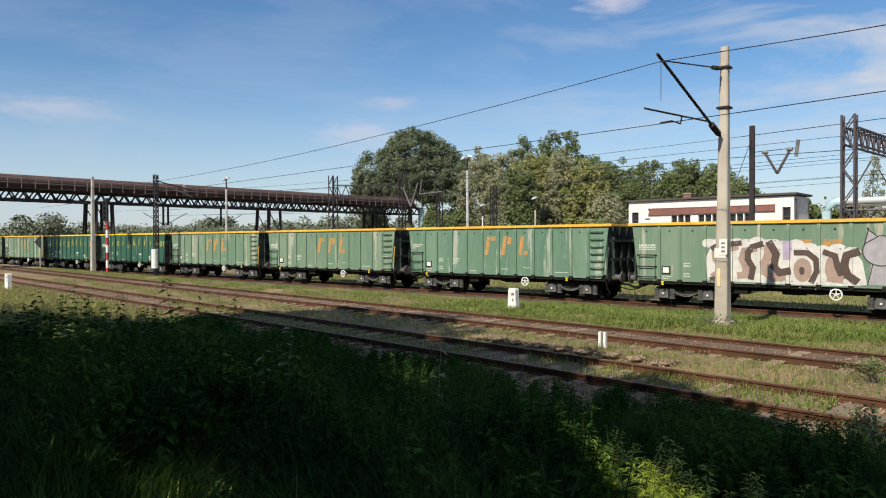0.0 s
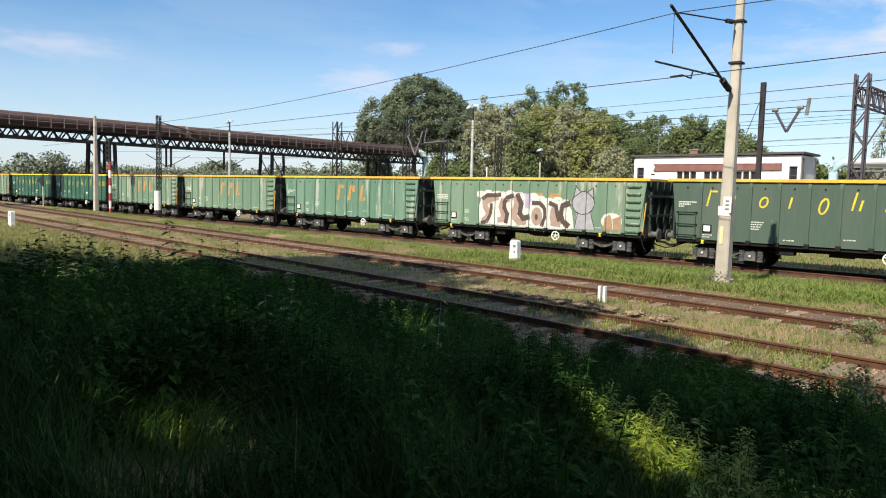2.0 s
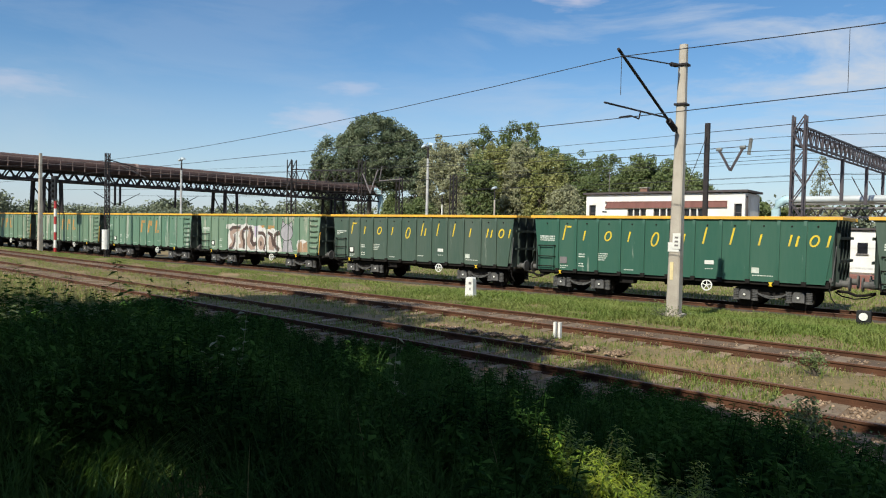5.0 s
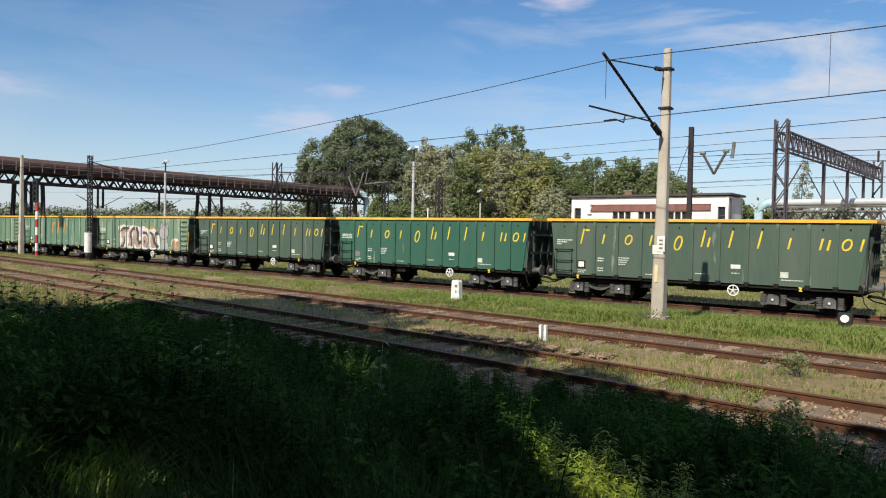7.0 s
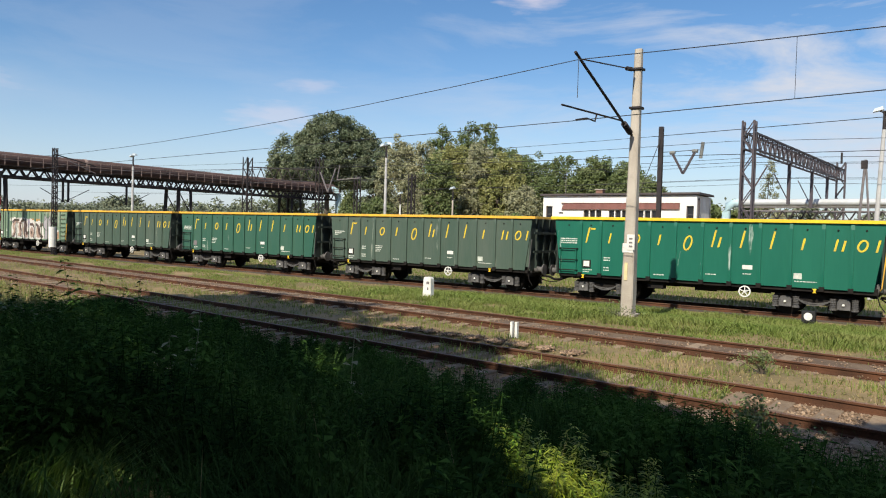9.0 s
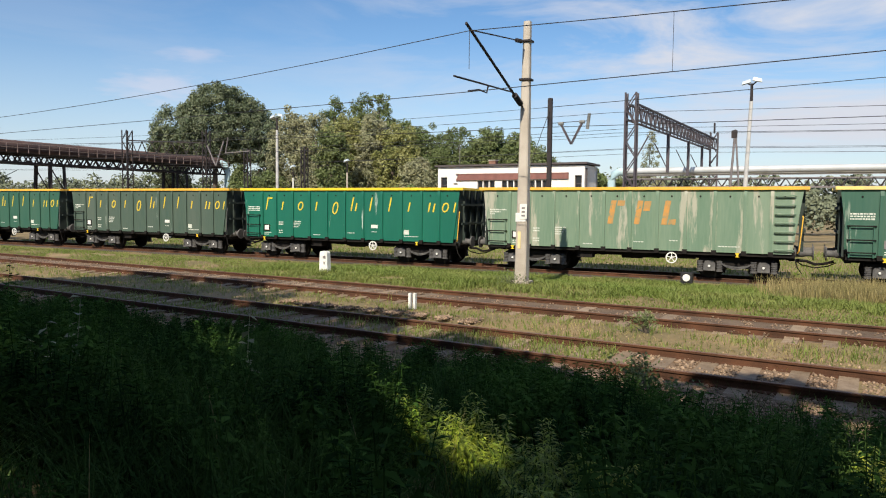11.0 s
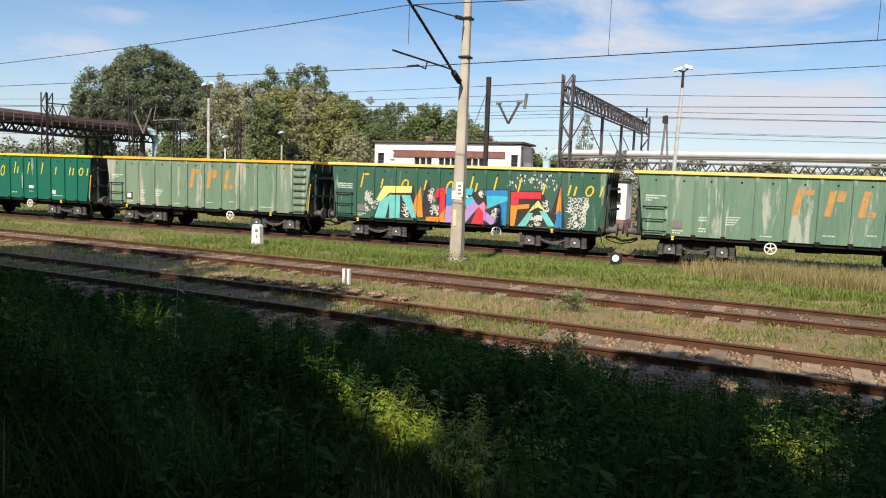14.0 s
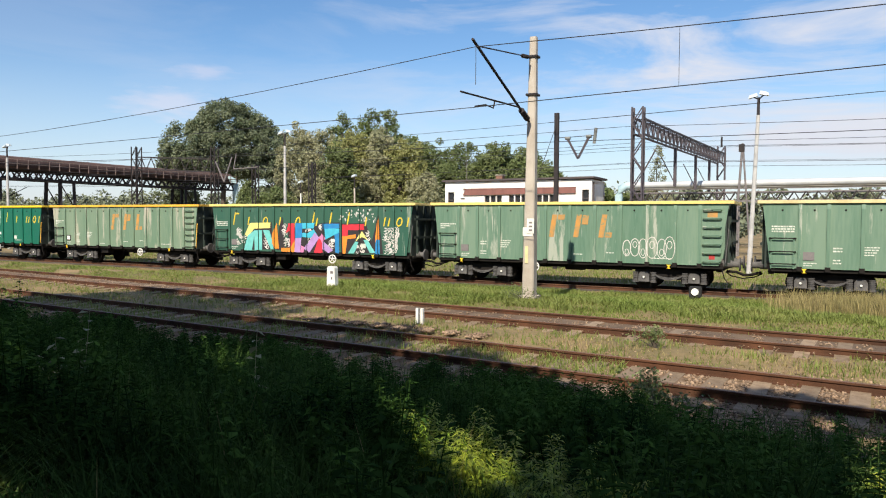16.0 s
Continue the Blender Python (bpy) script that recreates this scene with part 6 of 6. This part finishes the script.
# the last four low crowns are added to block sky light above the bank
for k, (x, y, z, r) in enumerate(((-15.6, -3.5, 17.8, 3.9), (-12.4, -3.4, 16.8, 4.2), (-8.2, -3.6, 14.6, 4.6), (-3.6, -3.8, 12.6, 4.4), (1.8, -4.0, 11.5, 4.4), (6.8, -4.2, 10.9, 4.4), (12, -4.5, 10.6, 4.2), (-14, -12, 15, 5.0), (-6, -12, 14.5, 5.5), (4, -12, 14, 5.5), (14, -11, 12, 5.5), (-9.0, -0.9, 6.2, 3.2), (-4.6, -1.6, 6.4, 3.0), (4.2, -1.2, 6.4, 3.2), (8.5, -0.8, 6.6, 3.2))):
    shade_tree(x, y, z, r, 80 + k)


# ---- grass and weeds ----
def room(x, y):
    """Most height for a plant, so that the siding stays in sight over the bank."""
    f = np.maximum((y + SKEW * x) / 9.9, -x / 20.5)
    return np.maximum(2.25 * (1 - f) * 0.93 - land(x, y), 0.05)


def blades(name, label, mat, seed, n, area, h, w, bend=0.5, keep=None, low=False, sweep=None):
    """Loose grass: one tapered, bent blade after another."""
    rng = np.random.default_rng(seed)
    p = area(rng, n)
    if keep is not None:
        p = p[keep(p[:, 0], p[:, 1])]
    n = len(p)
    z = land(p[:, 0], p[:, 1]) - 0.02
    a = rng.uniform(0, 2 * np.pi, n) if sweep is None else rng.normal(sweep, 0.7, n)
    hh = h * rng.uniform(0.45, 1.25, n)
    if low:
        hh = np.minimum(hh, room(p[:, 0], p[:, 1]) * rng.uniform(0.6, 1.05, n))
    d = np.stack([np.cos(a), np.sin(a)], 1)
    side = np.stack([-d[:, 1], d[:, 0]], 1) * (w * rng.uniform(0.6, 1.3, n))[:, None]
    lean = bend * hh * rng.uniform(0.1, 1.0, n)
    b0, b1 = np.c_[p - side, z], np.c_[p + side, z]
    m = np.c_[p + d * (lean * 0.35)[:, None], z + hh * 0.6]
    m0, m1 = m - np.c_[side * 0.7, np.zeros(n)], m + np.c_[side * 0.7, np.zeros(n)]
    tip = np.c_[p + d * lean[:, None], z + hh]
    v = np.stack([b0, b1, m1, m0, tip], 1).reshape(-1, 3)
    k = np.arange(n)[:, None] * 5
    f = np.concatenate([k + np.array([0, 1, 2]), k + np.array([0, 2, 3]), k + np.array([3, 2, 4])], 0)
    tagged(new(name, cloud_mesh(name, v, f, mat)), label, "grass", kind="stuff")


def rect(x0, x1, y0, y1, power=1.0):
    """Random spots, thicker towards x1."""
    def area(rng, n):
        return np.stack([x1 - (x1 - x0) * rng.uniform(0, 1, n) ** power, rng.uniform(y0, y1, n)], 1)
    return area


def clear(x, y):
    """Off the rails' beds."""
    noise_ = np.sin(x * 1.9 + 1.3 * np.sin(y * 2.1)) * np.sin(y * 1.7 + x * 0.6)
    one, two = np.abs(y - track_one(x)), np.abs(y - track_two(x))
    return (one > np.where(x < -3.2, 0.35 + 1.1 * noise_, 0.95 + 0.5 * noise_)) & (two > 0.85 + 0.35 * noise_)


def meadow(x, y):
    return clear(x, y) & (y > track_two(x) + 1.1)


def patchy(x, y):
    return np.sin(x * 0.9 + 2.0 * np.sin(y * 0.7)) * np.sin(y * 1.3 - x * 0.35) > -0.25


def straw(x, y):
    return np.random.default_rng(3).uniform(0, 1, len(x)) < smooth((x + 0.14 * (y - 24) + 1.5) / 3.5)


blades("grass", "short green grass between siding and train", GRASS, 21, 240000, rect(-70, 8, 16.0, 26.9, 1.5), 0.09, 0.012, 1.3, lambda x, y: meadow(x, y) & (np.sin(x * 1.1 + 1.7 * np.sin(y * 0.9)) * np.sin(y * 1.6 + x * 0.4) > -0.55))
blades("dry_grass", "dry stalks mixed into the green strip", GRASS_DRY, 27, 60000, rect(-70, 8, 16.0, 26.9, 1.5), 0.10, 0.007, 1.1, lambda x, y: meadow(x, y) & patchy(x, y))
blades("grass", "longer green grass beside the train", GRASS, 28, 130000, rect(-18, 8, 18.0, 26.7, 0.85), 0.17, 0.010, 1.3, lambda x, y: meadow(x, y) & (np.sin(x * 2.1 + y) * np.sin(y * 2.7 - x * 0.8) > -0.45))
blades("dry_grass", "short dry grass and weeds between the sidings", GRASS_DRY, 22, 95000, rect(-50, 6, 8.5, 21, 1.6), 0.075, 0.007, 1.1, lambda x, y: clear(x, y) & (y < track_two(x) - 0.9) & (y > track_one(x) - 1.5))
blades("grass", "sparse green tufts on the sidings", GRASS, 23, 80000, rect(-50, 6, 8.5, 20, 1.4), 0.13, 0.008, 0.8, lambda x, y: (np.sin(x * 2.3 + y) * np.sin(y * 3.1 - x) > 0.0) & clear(x, y) & (y > track_one(x) - 1.5))
blades("tall_dry_grass", "tall straw-yellow grass beside the train", GRASS_DRY, 24, 42000, rect(-3.0, 12, 20.5, 26.6, 0.9), 0.55, 0.009, 0.55, straw)
blades("grass", "grass growing between the rails of the siding", GRASS, 41, 26000, rect(-26, -2.6, 9.0, 14.5, 1.3), 0.19, 0.008, 0.9, lambda x, y: (np.abs(y - track_one(x)) < 0.66) & (np.sin(x * 1.7 + 2 * np.sin(y * 2.0)) * np.sin(y * 2.3 - x) > -0.3))
blades("grass", "grass behind the train", GRASS, 25, 60000, rect(-50, 14, 31.0, 50, 1.2), 0.16, 0.016, 0.7)
blades("grass", "green grass by the level crossing", GRASS, 26, 42000, rect(-80, -17.2, 5.0, 17.0, 1.5), 0.16, 0.014, 0.9, lambda x, y: y < track_one(x) - 1.0)
blades("dry_grass", "olive-brown dry grass by the level crossing", GRASS_DRY, 46, 42000, rect(-80, -17.2, 5.0, 17.0, 1.5), 0.18, 0.012, 0.9, lambda x, y: y < track_one(x) - 1.0)


def weeds(name, label, mat, seed, spots, height, leaf, count, category="weeds", droop=0.3, wide=0.13, free=False):
    """Upright weeds: a thin stem with pointed leaves all along it."""
    rng = np.random.default_rng(seed)
    spots = np.asarray(spots)
    n = len(spots)
    z = land(spots[:, 0], spots[:, 1])
    swell = 0.72 + 0.42 * np.sin(spots[:, 0] * 1.7 + 1.1 * np.sin(spots[:, 1] * 1.4)) * np.sin(spots[:, 1] * 1.9 + seed)
    hh = height * swell * rng.uniform(0.55, 1.25, n)
    if not free:
        hh = np.minimum(hh, room(spots[:, 0], spots[:, 1]) * rng.uniform(0.65, 1.05, n))
    lean = rng.normal(scale=0.13, size=(n, 2)) * hh[:, None]
    f = np.tile(np.linspace(0.12, 1.0, count), n) + rng.normal(scale=0.02, size=n * count)
    i = np.repeat(np.arange(n), count)
    base = np.c_[spots[i] + lean[i] * (f ** 1.5)[:, None], z[i] + hh[i] * f]
    a = np.tile(np.arange(count) * 2.4, n) + rng.uniform(0, 6.3, n)[i] + rng.normal(scale=0.3, size=n * count)
    ln = leaf * (1.15 - 0.75 * f) * rng.uniform(0.7, 1.3, n * count)
    d = np.stack([np.cos(a), np.sin(a), rng.uniform(-droop, 0.55, n * count)], 1)
    d /= np.linalg.norm(d, axis=1)[:, None]
    s = np.stack([-np.sin(a), np.cos(a), rng.uniform(-0.3, 0.3, n * count)], 1)
    tip = base + d * ln[:, None] - np.array([0, 0, 1]) * (ln * 0.25)[:, None]
    mid = base + d * (ln * 0.5)[:, None]
    wd = (ln * wide)[:, None]
    lv = np.stack([base, mid - s * wd, tip, mid + s * wd], 1).reshape(-1, 3)
    lf = np.arange(len(base) * 4).reshape(-1, 4)
    foot, top = np.c_[spots, z - 0.03], np.c_[spots + lean, z + hh]
    k = len(lv)
    o = np.array([0.006, 0.004, 0])
    sv = np.stack([foot - o, foot + o, top + o * 0.3, top - o * 0.3], 1).reshape(-1, 3)
    sf = k + np.arange(n * 4).reshape(-1, 4)
    me = cloud_mesh(name, np.r_[lv, sv], np.r_[lf, sf], mat)
    return tagged(new(name, me), label, category, kind="stuff")


def glade(x, y):
    """Clearings where the goldenrod and the grass tuft stand."""
    return (np.hypot(x + 3.95, y - 2.1) < 0.6) | (np.abs(x + 0.43 * y) < np.where(y > 2.6, 0.62, 0.34)) & (y > 1.4) & (y < 4.9)


def bank_spots(seed, n, x0, x1, y0, y1, edge):
    """Plants stand in clumps, thicker near the camera."""
    rng = np.random.default_rng(seed)
    k = n // 16
    cx, cy = x1 - (x1 - x0) * rng.uniform(0, 1, k) ** 1.35, rng.uniform(y0, y1, k)
    x, y = np.repeat(cx, 16) + rng.normal(scale=0.33, size=k * 16), np.repeat(cy, 16) + rng.normal(scale=0.3, size=k * 16)
    ok = (y < track_one(x) - edge + 0.5 * np.sin(x * 1.3)) & (np.hypot(x, y) > 1.5)
    ok &= ~glade(x, y) & ~((x > -1.0 - 0.4 * (y - 8.0)) & (y > 7.2))
    return np.stack([x[ok], y[ok]], 1)


weeds("weeds", "low green weeds scattered between the sidings", GRASS, 39, (lambda p: p[(np.abs(p[:, 1] - track_one(p[:, 0])) > 1.1) & (np.abs(p[:, 1] - track_two(p[:, 0])) > 1.1)])(np.stack([6 - 40 * np.random.default_rng(39).uniform(0, 1, 1400) ** 1.4, np.random.default_rng(40).uniform(9.5, 17.5, 1400)], 1)), 0.2, 0.05, 16, free=True)
weeds("undergrowth", "dense weeds covering the shaded bank, darkened in colour", WEED, 31, bank_spots(31, 5600, -18.3, 5, 1.7, 11, 1.9), 0.78, 0.135, 50)
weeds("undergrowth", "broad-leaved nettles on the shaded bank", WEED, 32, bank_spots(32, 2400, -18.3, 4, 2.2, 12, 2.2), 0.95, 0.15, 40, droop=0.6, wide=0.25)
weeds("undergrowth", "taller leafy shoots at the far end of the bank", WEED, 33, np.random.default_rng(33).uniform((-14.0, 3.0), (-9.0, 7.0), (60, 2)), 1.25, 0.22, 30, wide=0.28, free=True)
# shoots repeated in a lighter leaf green, which adds sunlight by colour
weeds("undergrowth", "leafy shoots coloured lighter for sun at the far end of the bank", LEAF_MID, 45, np.random.default_rng(45).uniform((-14.5, 4.2), (-10.5, 6.4), (55, 2)), 0.72, 0.18, 24, droop=0.5, wide=0.3, free=True)
weeds("undergrowth", "yellow-green weeds in the sunny meadow beyond the bank", LEAF_YELLOW, 38, np.random.default_rng(38).uniform((-27, 5.5), (-18.6, 9.5), (520, 2)), 0.5, 0.12, 26, free=True)
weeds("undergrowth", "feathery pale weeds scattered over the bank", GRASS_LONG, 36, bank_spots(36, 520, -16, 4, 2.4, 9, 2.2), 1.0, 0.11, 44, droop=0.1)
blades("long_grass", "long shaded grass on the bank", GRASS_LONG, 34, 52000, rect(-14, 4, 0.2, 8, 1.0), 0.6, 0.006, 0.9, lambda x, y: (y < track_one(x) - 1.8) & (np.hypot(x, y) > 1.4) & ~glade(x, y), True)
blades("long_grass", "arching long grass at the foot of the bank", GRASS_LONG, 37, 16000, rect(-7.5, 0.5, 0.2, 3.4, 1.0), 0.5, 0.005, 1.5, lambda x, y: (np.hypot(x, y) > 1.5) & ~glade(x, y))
blades("long_grass", "thick tuft of long grass, coloured lighter, in a patch of sun", TUFT, 35, 800, lambda rng, n: rng.normal((-4.5, 2.18), (0.24, 0.13), (n, 2)), 0.36, 0.007, 1.7, sweep=0.5)
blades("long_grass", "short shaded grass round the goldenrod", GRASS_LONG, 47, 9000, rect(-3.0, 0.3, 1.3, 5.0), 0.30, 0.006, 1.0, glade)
blades("dry_stalks", "pale dry grass stalks standing in the shade", GRASS_DRY, 43, 46, rect(-6.5, 0.0, 2.0, 4.2), 0.62, 0.004, 0.5)
weeds("undergrowth", "pale broad leaves of tall weeds in the shade", LEAF_GREY, 44, [(-8.3, 4.2), (-8.2, 4.3), (-6.0, 4.1), (-5.9, 4.2), (-7.1, 4.6), (-5.2, 5.7), (-9.6, 5.2)], 0.8, 0.2, 14, droop=0.5, wide=0.3, free=True)


# ---- single plants in the sun ----
def goldenrod(x, y, h, seed):
    """A clump of stems with drooping narrow leaves and feathery tips."""
    rng = np.random.default_rng(seed)
    t = thing("goldenrod", "yellow-green goldenrod clump standing in a patch of sun", "wild plant", "goldenrod clumps")
    z = float(land(x, y))
    lv = []
    for i in range(8):
        bx, by = x + rng.normal(scale=0.10), y + rng.normal(scale=0.10)
        tx, ty, hh = bx + rng.normal(scale=0.14), by + rng.normal(scale=0.14), h * rng.uniform(0.65, 1.08)
        part("stem", Shape().rod((bx, by, z - 0.03), (tx, ty, z + hh), 0.005, 0.0025, 5), WEED, t)
        for f in np.linspace(0.15, 1.0, 100):
            a, ln = rng.uniform(0, 6.28), (0.12 - 0.06 * f) * rng.uniform(0.6, 1.25)
            p = np.array([bx + (tx - bx) * f, by + (ty - by) * f, z + hh * f])
            d = np.array([math.cos(a), math.sin(a), rng.uniform(-0.1, 0.5)])
            s = np.array([-math.sin(a), math.cos(a), 0.0]) * ln * 0.10
            lv += [p, p + d * ln * 0.5 - s, p + d * ln - np.array([0, 0, ln * 0.3]), p + d * ln * 0.5 + s]
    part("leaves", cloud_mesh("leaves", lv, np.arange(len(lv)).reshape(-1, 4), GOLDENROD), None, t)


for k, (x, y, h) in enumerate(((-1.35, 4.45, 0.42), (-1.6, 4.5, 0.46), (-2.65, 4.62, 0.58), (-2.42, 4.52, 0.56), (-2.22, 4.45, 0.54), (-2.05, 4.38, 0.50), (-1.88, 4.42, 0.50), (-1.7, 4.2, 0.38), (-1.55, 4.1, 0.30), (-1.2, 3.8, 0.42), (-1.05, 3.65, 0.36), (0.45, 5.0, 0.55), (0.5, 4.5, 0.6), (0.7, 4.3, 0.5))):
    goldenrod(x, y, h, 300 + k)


def pale_leaf(x, y, z, seed):
    """One large lobed leaf on a thin stalk."""
    t = thing("large_leaf", "single large pale lobed leaf on a thin stalk", "leaf", "large leaves")
    r = random.Random(seed)
    pts = []
    for i in range(15):
        a = 2 * math.pi * i / 15
        rad = 0.085 * (1.0 if i % 3 == 0 else 0.6)
        pts.append(Vector((math.cos(a) * rad, math.sin(a) * rad * 0.8, 0.012 * math.sin(a * 2))))
    turn = Euler((0.9, r.uniform(-0.5, 0.5), r.uniform(0, 3))).to_matrix()
    pts = [turn @ p + Vector((x, y, z)) for p in pts] + [Vector((x, y, z)) + turn @ Vector((0, 0, 0.015))]
    part("blade", Shape().put(pts, [(i, (i + 1) % 15, 15) for i in range(15)]), PALE_LEAF, t)
    part("stalk", Shape().rod((x, y, float(land(x, y)) - 0.02), (x, y, z), 0.004, n=5), WEED, t)


pale_leaf(-3.6, 5.2, 0.66, 1)
pale_leaf(-2.68, 4.28, 0.68, 2)


def small_bush(x, y, h, r, seed):
    rng = np.random.default_rng(seed)
    t = thing("small_bush", "small green bush growing beside the siding", "bush", "small bushes")
    z = float(land(x, y))
    s = Shape()
    cen = []
    for i in range(14):
        p = (x + rng.normal(scale=r * 0.5), y + rng.normal(scale=r * 0.4), z + h * rng.uniform(0.35, 0.95))
        s.rod((x, y, z), p, 0.01, 0.004, 5)
        cen.append(p)
    part("twigs", s, BARK, t)
    v, f = leaves_on(rng, np.array(cen), np.full(len(cen), r * 0.55), 34, 0.026)
    part("leaves", cloud_mesh("leaves", v, f, LEAF_MID), None, t)


small_bush(-2.5, 13.5, 0.36, 0.26, 1)
small_bush(-1.75, 9.0, 0.55, 0.3, 2)
small_bush(-1.5, 8.6, 0.45, 0.28, 3)
small_bush(-7.35, 19.3, 0.35, 0.5, 5)


# ---- sleepers and loose ballast ----
def sleepers(track, line, x0, x1, z, mat, step=0.62, sunk=False):
    s = Shape().prism_x([(-1.25, -0.1), (1.25, -0.1), (1.25, -0.04), (0.9, -0.02), (0.7, 0.012), (-0.7, 0.012), (-0.9, -0.02), (-1.25, -0.04)] if sunk else [(-1.25, -0.1), (1.25, -0.1), (1.25, 0.0), (1.2, 0.03), (0.35, 0.0), (-0.35, 0.0), (-1.2, 0.03), (-1.25, 0.0)], -0.125, 0.125)
    me = fixed(s.mesh("sleeper", mat))
    x = x0
    r = random.Random(int(x0 * 7) + 3)
    while x < x1:
        part("sleeper", me, None, track, at=pose(x, float(line(x)), z + r.uniform(-0.02, 0.01), 0, 0, -5.26 + r.uniform(-1.5, 1.5) if line is not level else 0))
        x += step


def level(x):
    return TRAIN_Y


sleepers(siding_one, track_one, -44.0, 6.0, -0.13, SLEEPER)
sleepers(siding_two, track_two, -44.0, 7.0, -0.116, SLEEPER, sunk=True)
sleepers(main_track, level, -40.0, 8.0, TRAIN_Z - 0.13, WOOD_SLEEPER, sunk=True)


def loose_stones(name, label, seed, n, x0, x1, line, spread, z, size):
    rng = np.random.default_rng(seed)
    x = rng.uniform(x0, x1, n)
    y = line(x) + rng.normal(scale=spread, size=n)
    near = ((x + 44.0 - SKEW * (y - line(x))) / 0.62 + 0.5) % 1.0 - 0.5
    ok = (np.abs(near) > 0.25) | (rng.uniform(0, 1, n) < 0.06) | (np.abs(y - line(x)) > 1.25)
    x, y, n = x[ok], y[ok], int(ok.sum())
    oct_v = np.array([(1, 0, 0), (-1, 0, 0), (0, 1, 0), (0, -1, 0), (0, 0, 1), (0, 0, -1)], float)
    oct_f = np.array([(0, 2, 4), (2, 1, 4), (1, 3, 4), (3, 0, 4), (2, 0, 5), (1, 2, 5), (3, 1, 5), (0, 3, 5)])
    v = oct_v[None] * (size * rng.uniform(0.5, 1.4, (n, 1, 1))) * rng.uniform(0.6, 1.2, (n, 6, 1))
    a = rng.uniform(0, 6.28, n)
    ca, sa = np.cos(a)[:, None], np.sin(a)[:, None]
    vx, vy = v[..., 0] * ca - v[..., 1] * sa, v[..., 0] * sa + v[..., 1] * ca
    v = np.stack([vx + x[:, None], vy + y[:, None], v[..., 2] * 0.7 + z + rng.uniform(-0.01, 0.015, n)[:, None]], -1).reshape(-1, 3)
    f = (np.arange(n)[:, None, None] * 6 + oct_f[None]).reshape(-1, 3)
    tagged(new(name, cloud_mesh(name, v, f, STONES)), label, "gravel", kind="stuff")


loose_stones("ballast", "pale broken stone between the rails of the siding", 51, 11000, -3.6, 6.0, track_one, 0.95, -0.15, 0.034)
loose_stones("ballast", "stone shoulder below the siding", 55, 6000, -1.6, 5.0, lambda x: track_one(x) - 2.0, 0.42, -0.14, 0.036)
loose_stones("ballast", "scattered stone on the overgrown siding", 52, 4200, -34.0, -3.6, track_one, 0.7, -0.155, 0.034)
loose_stones("ballast", "scattered stone on the second siding", 53, 6000, -30.0, 7.0, track_two, 0.5, -0.10, 0.026)
loose_stones("ballast", "pale strip of spilled stone beside the siding", 54, 3200, -11.0, -5.5, lambda x: track_one(x) + 1.66, 0.13, -0.07, 0.034)


motions()
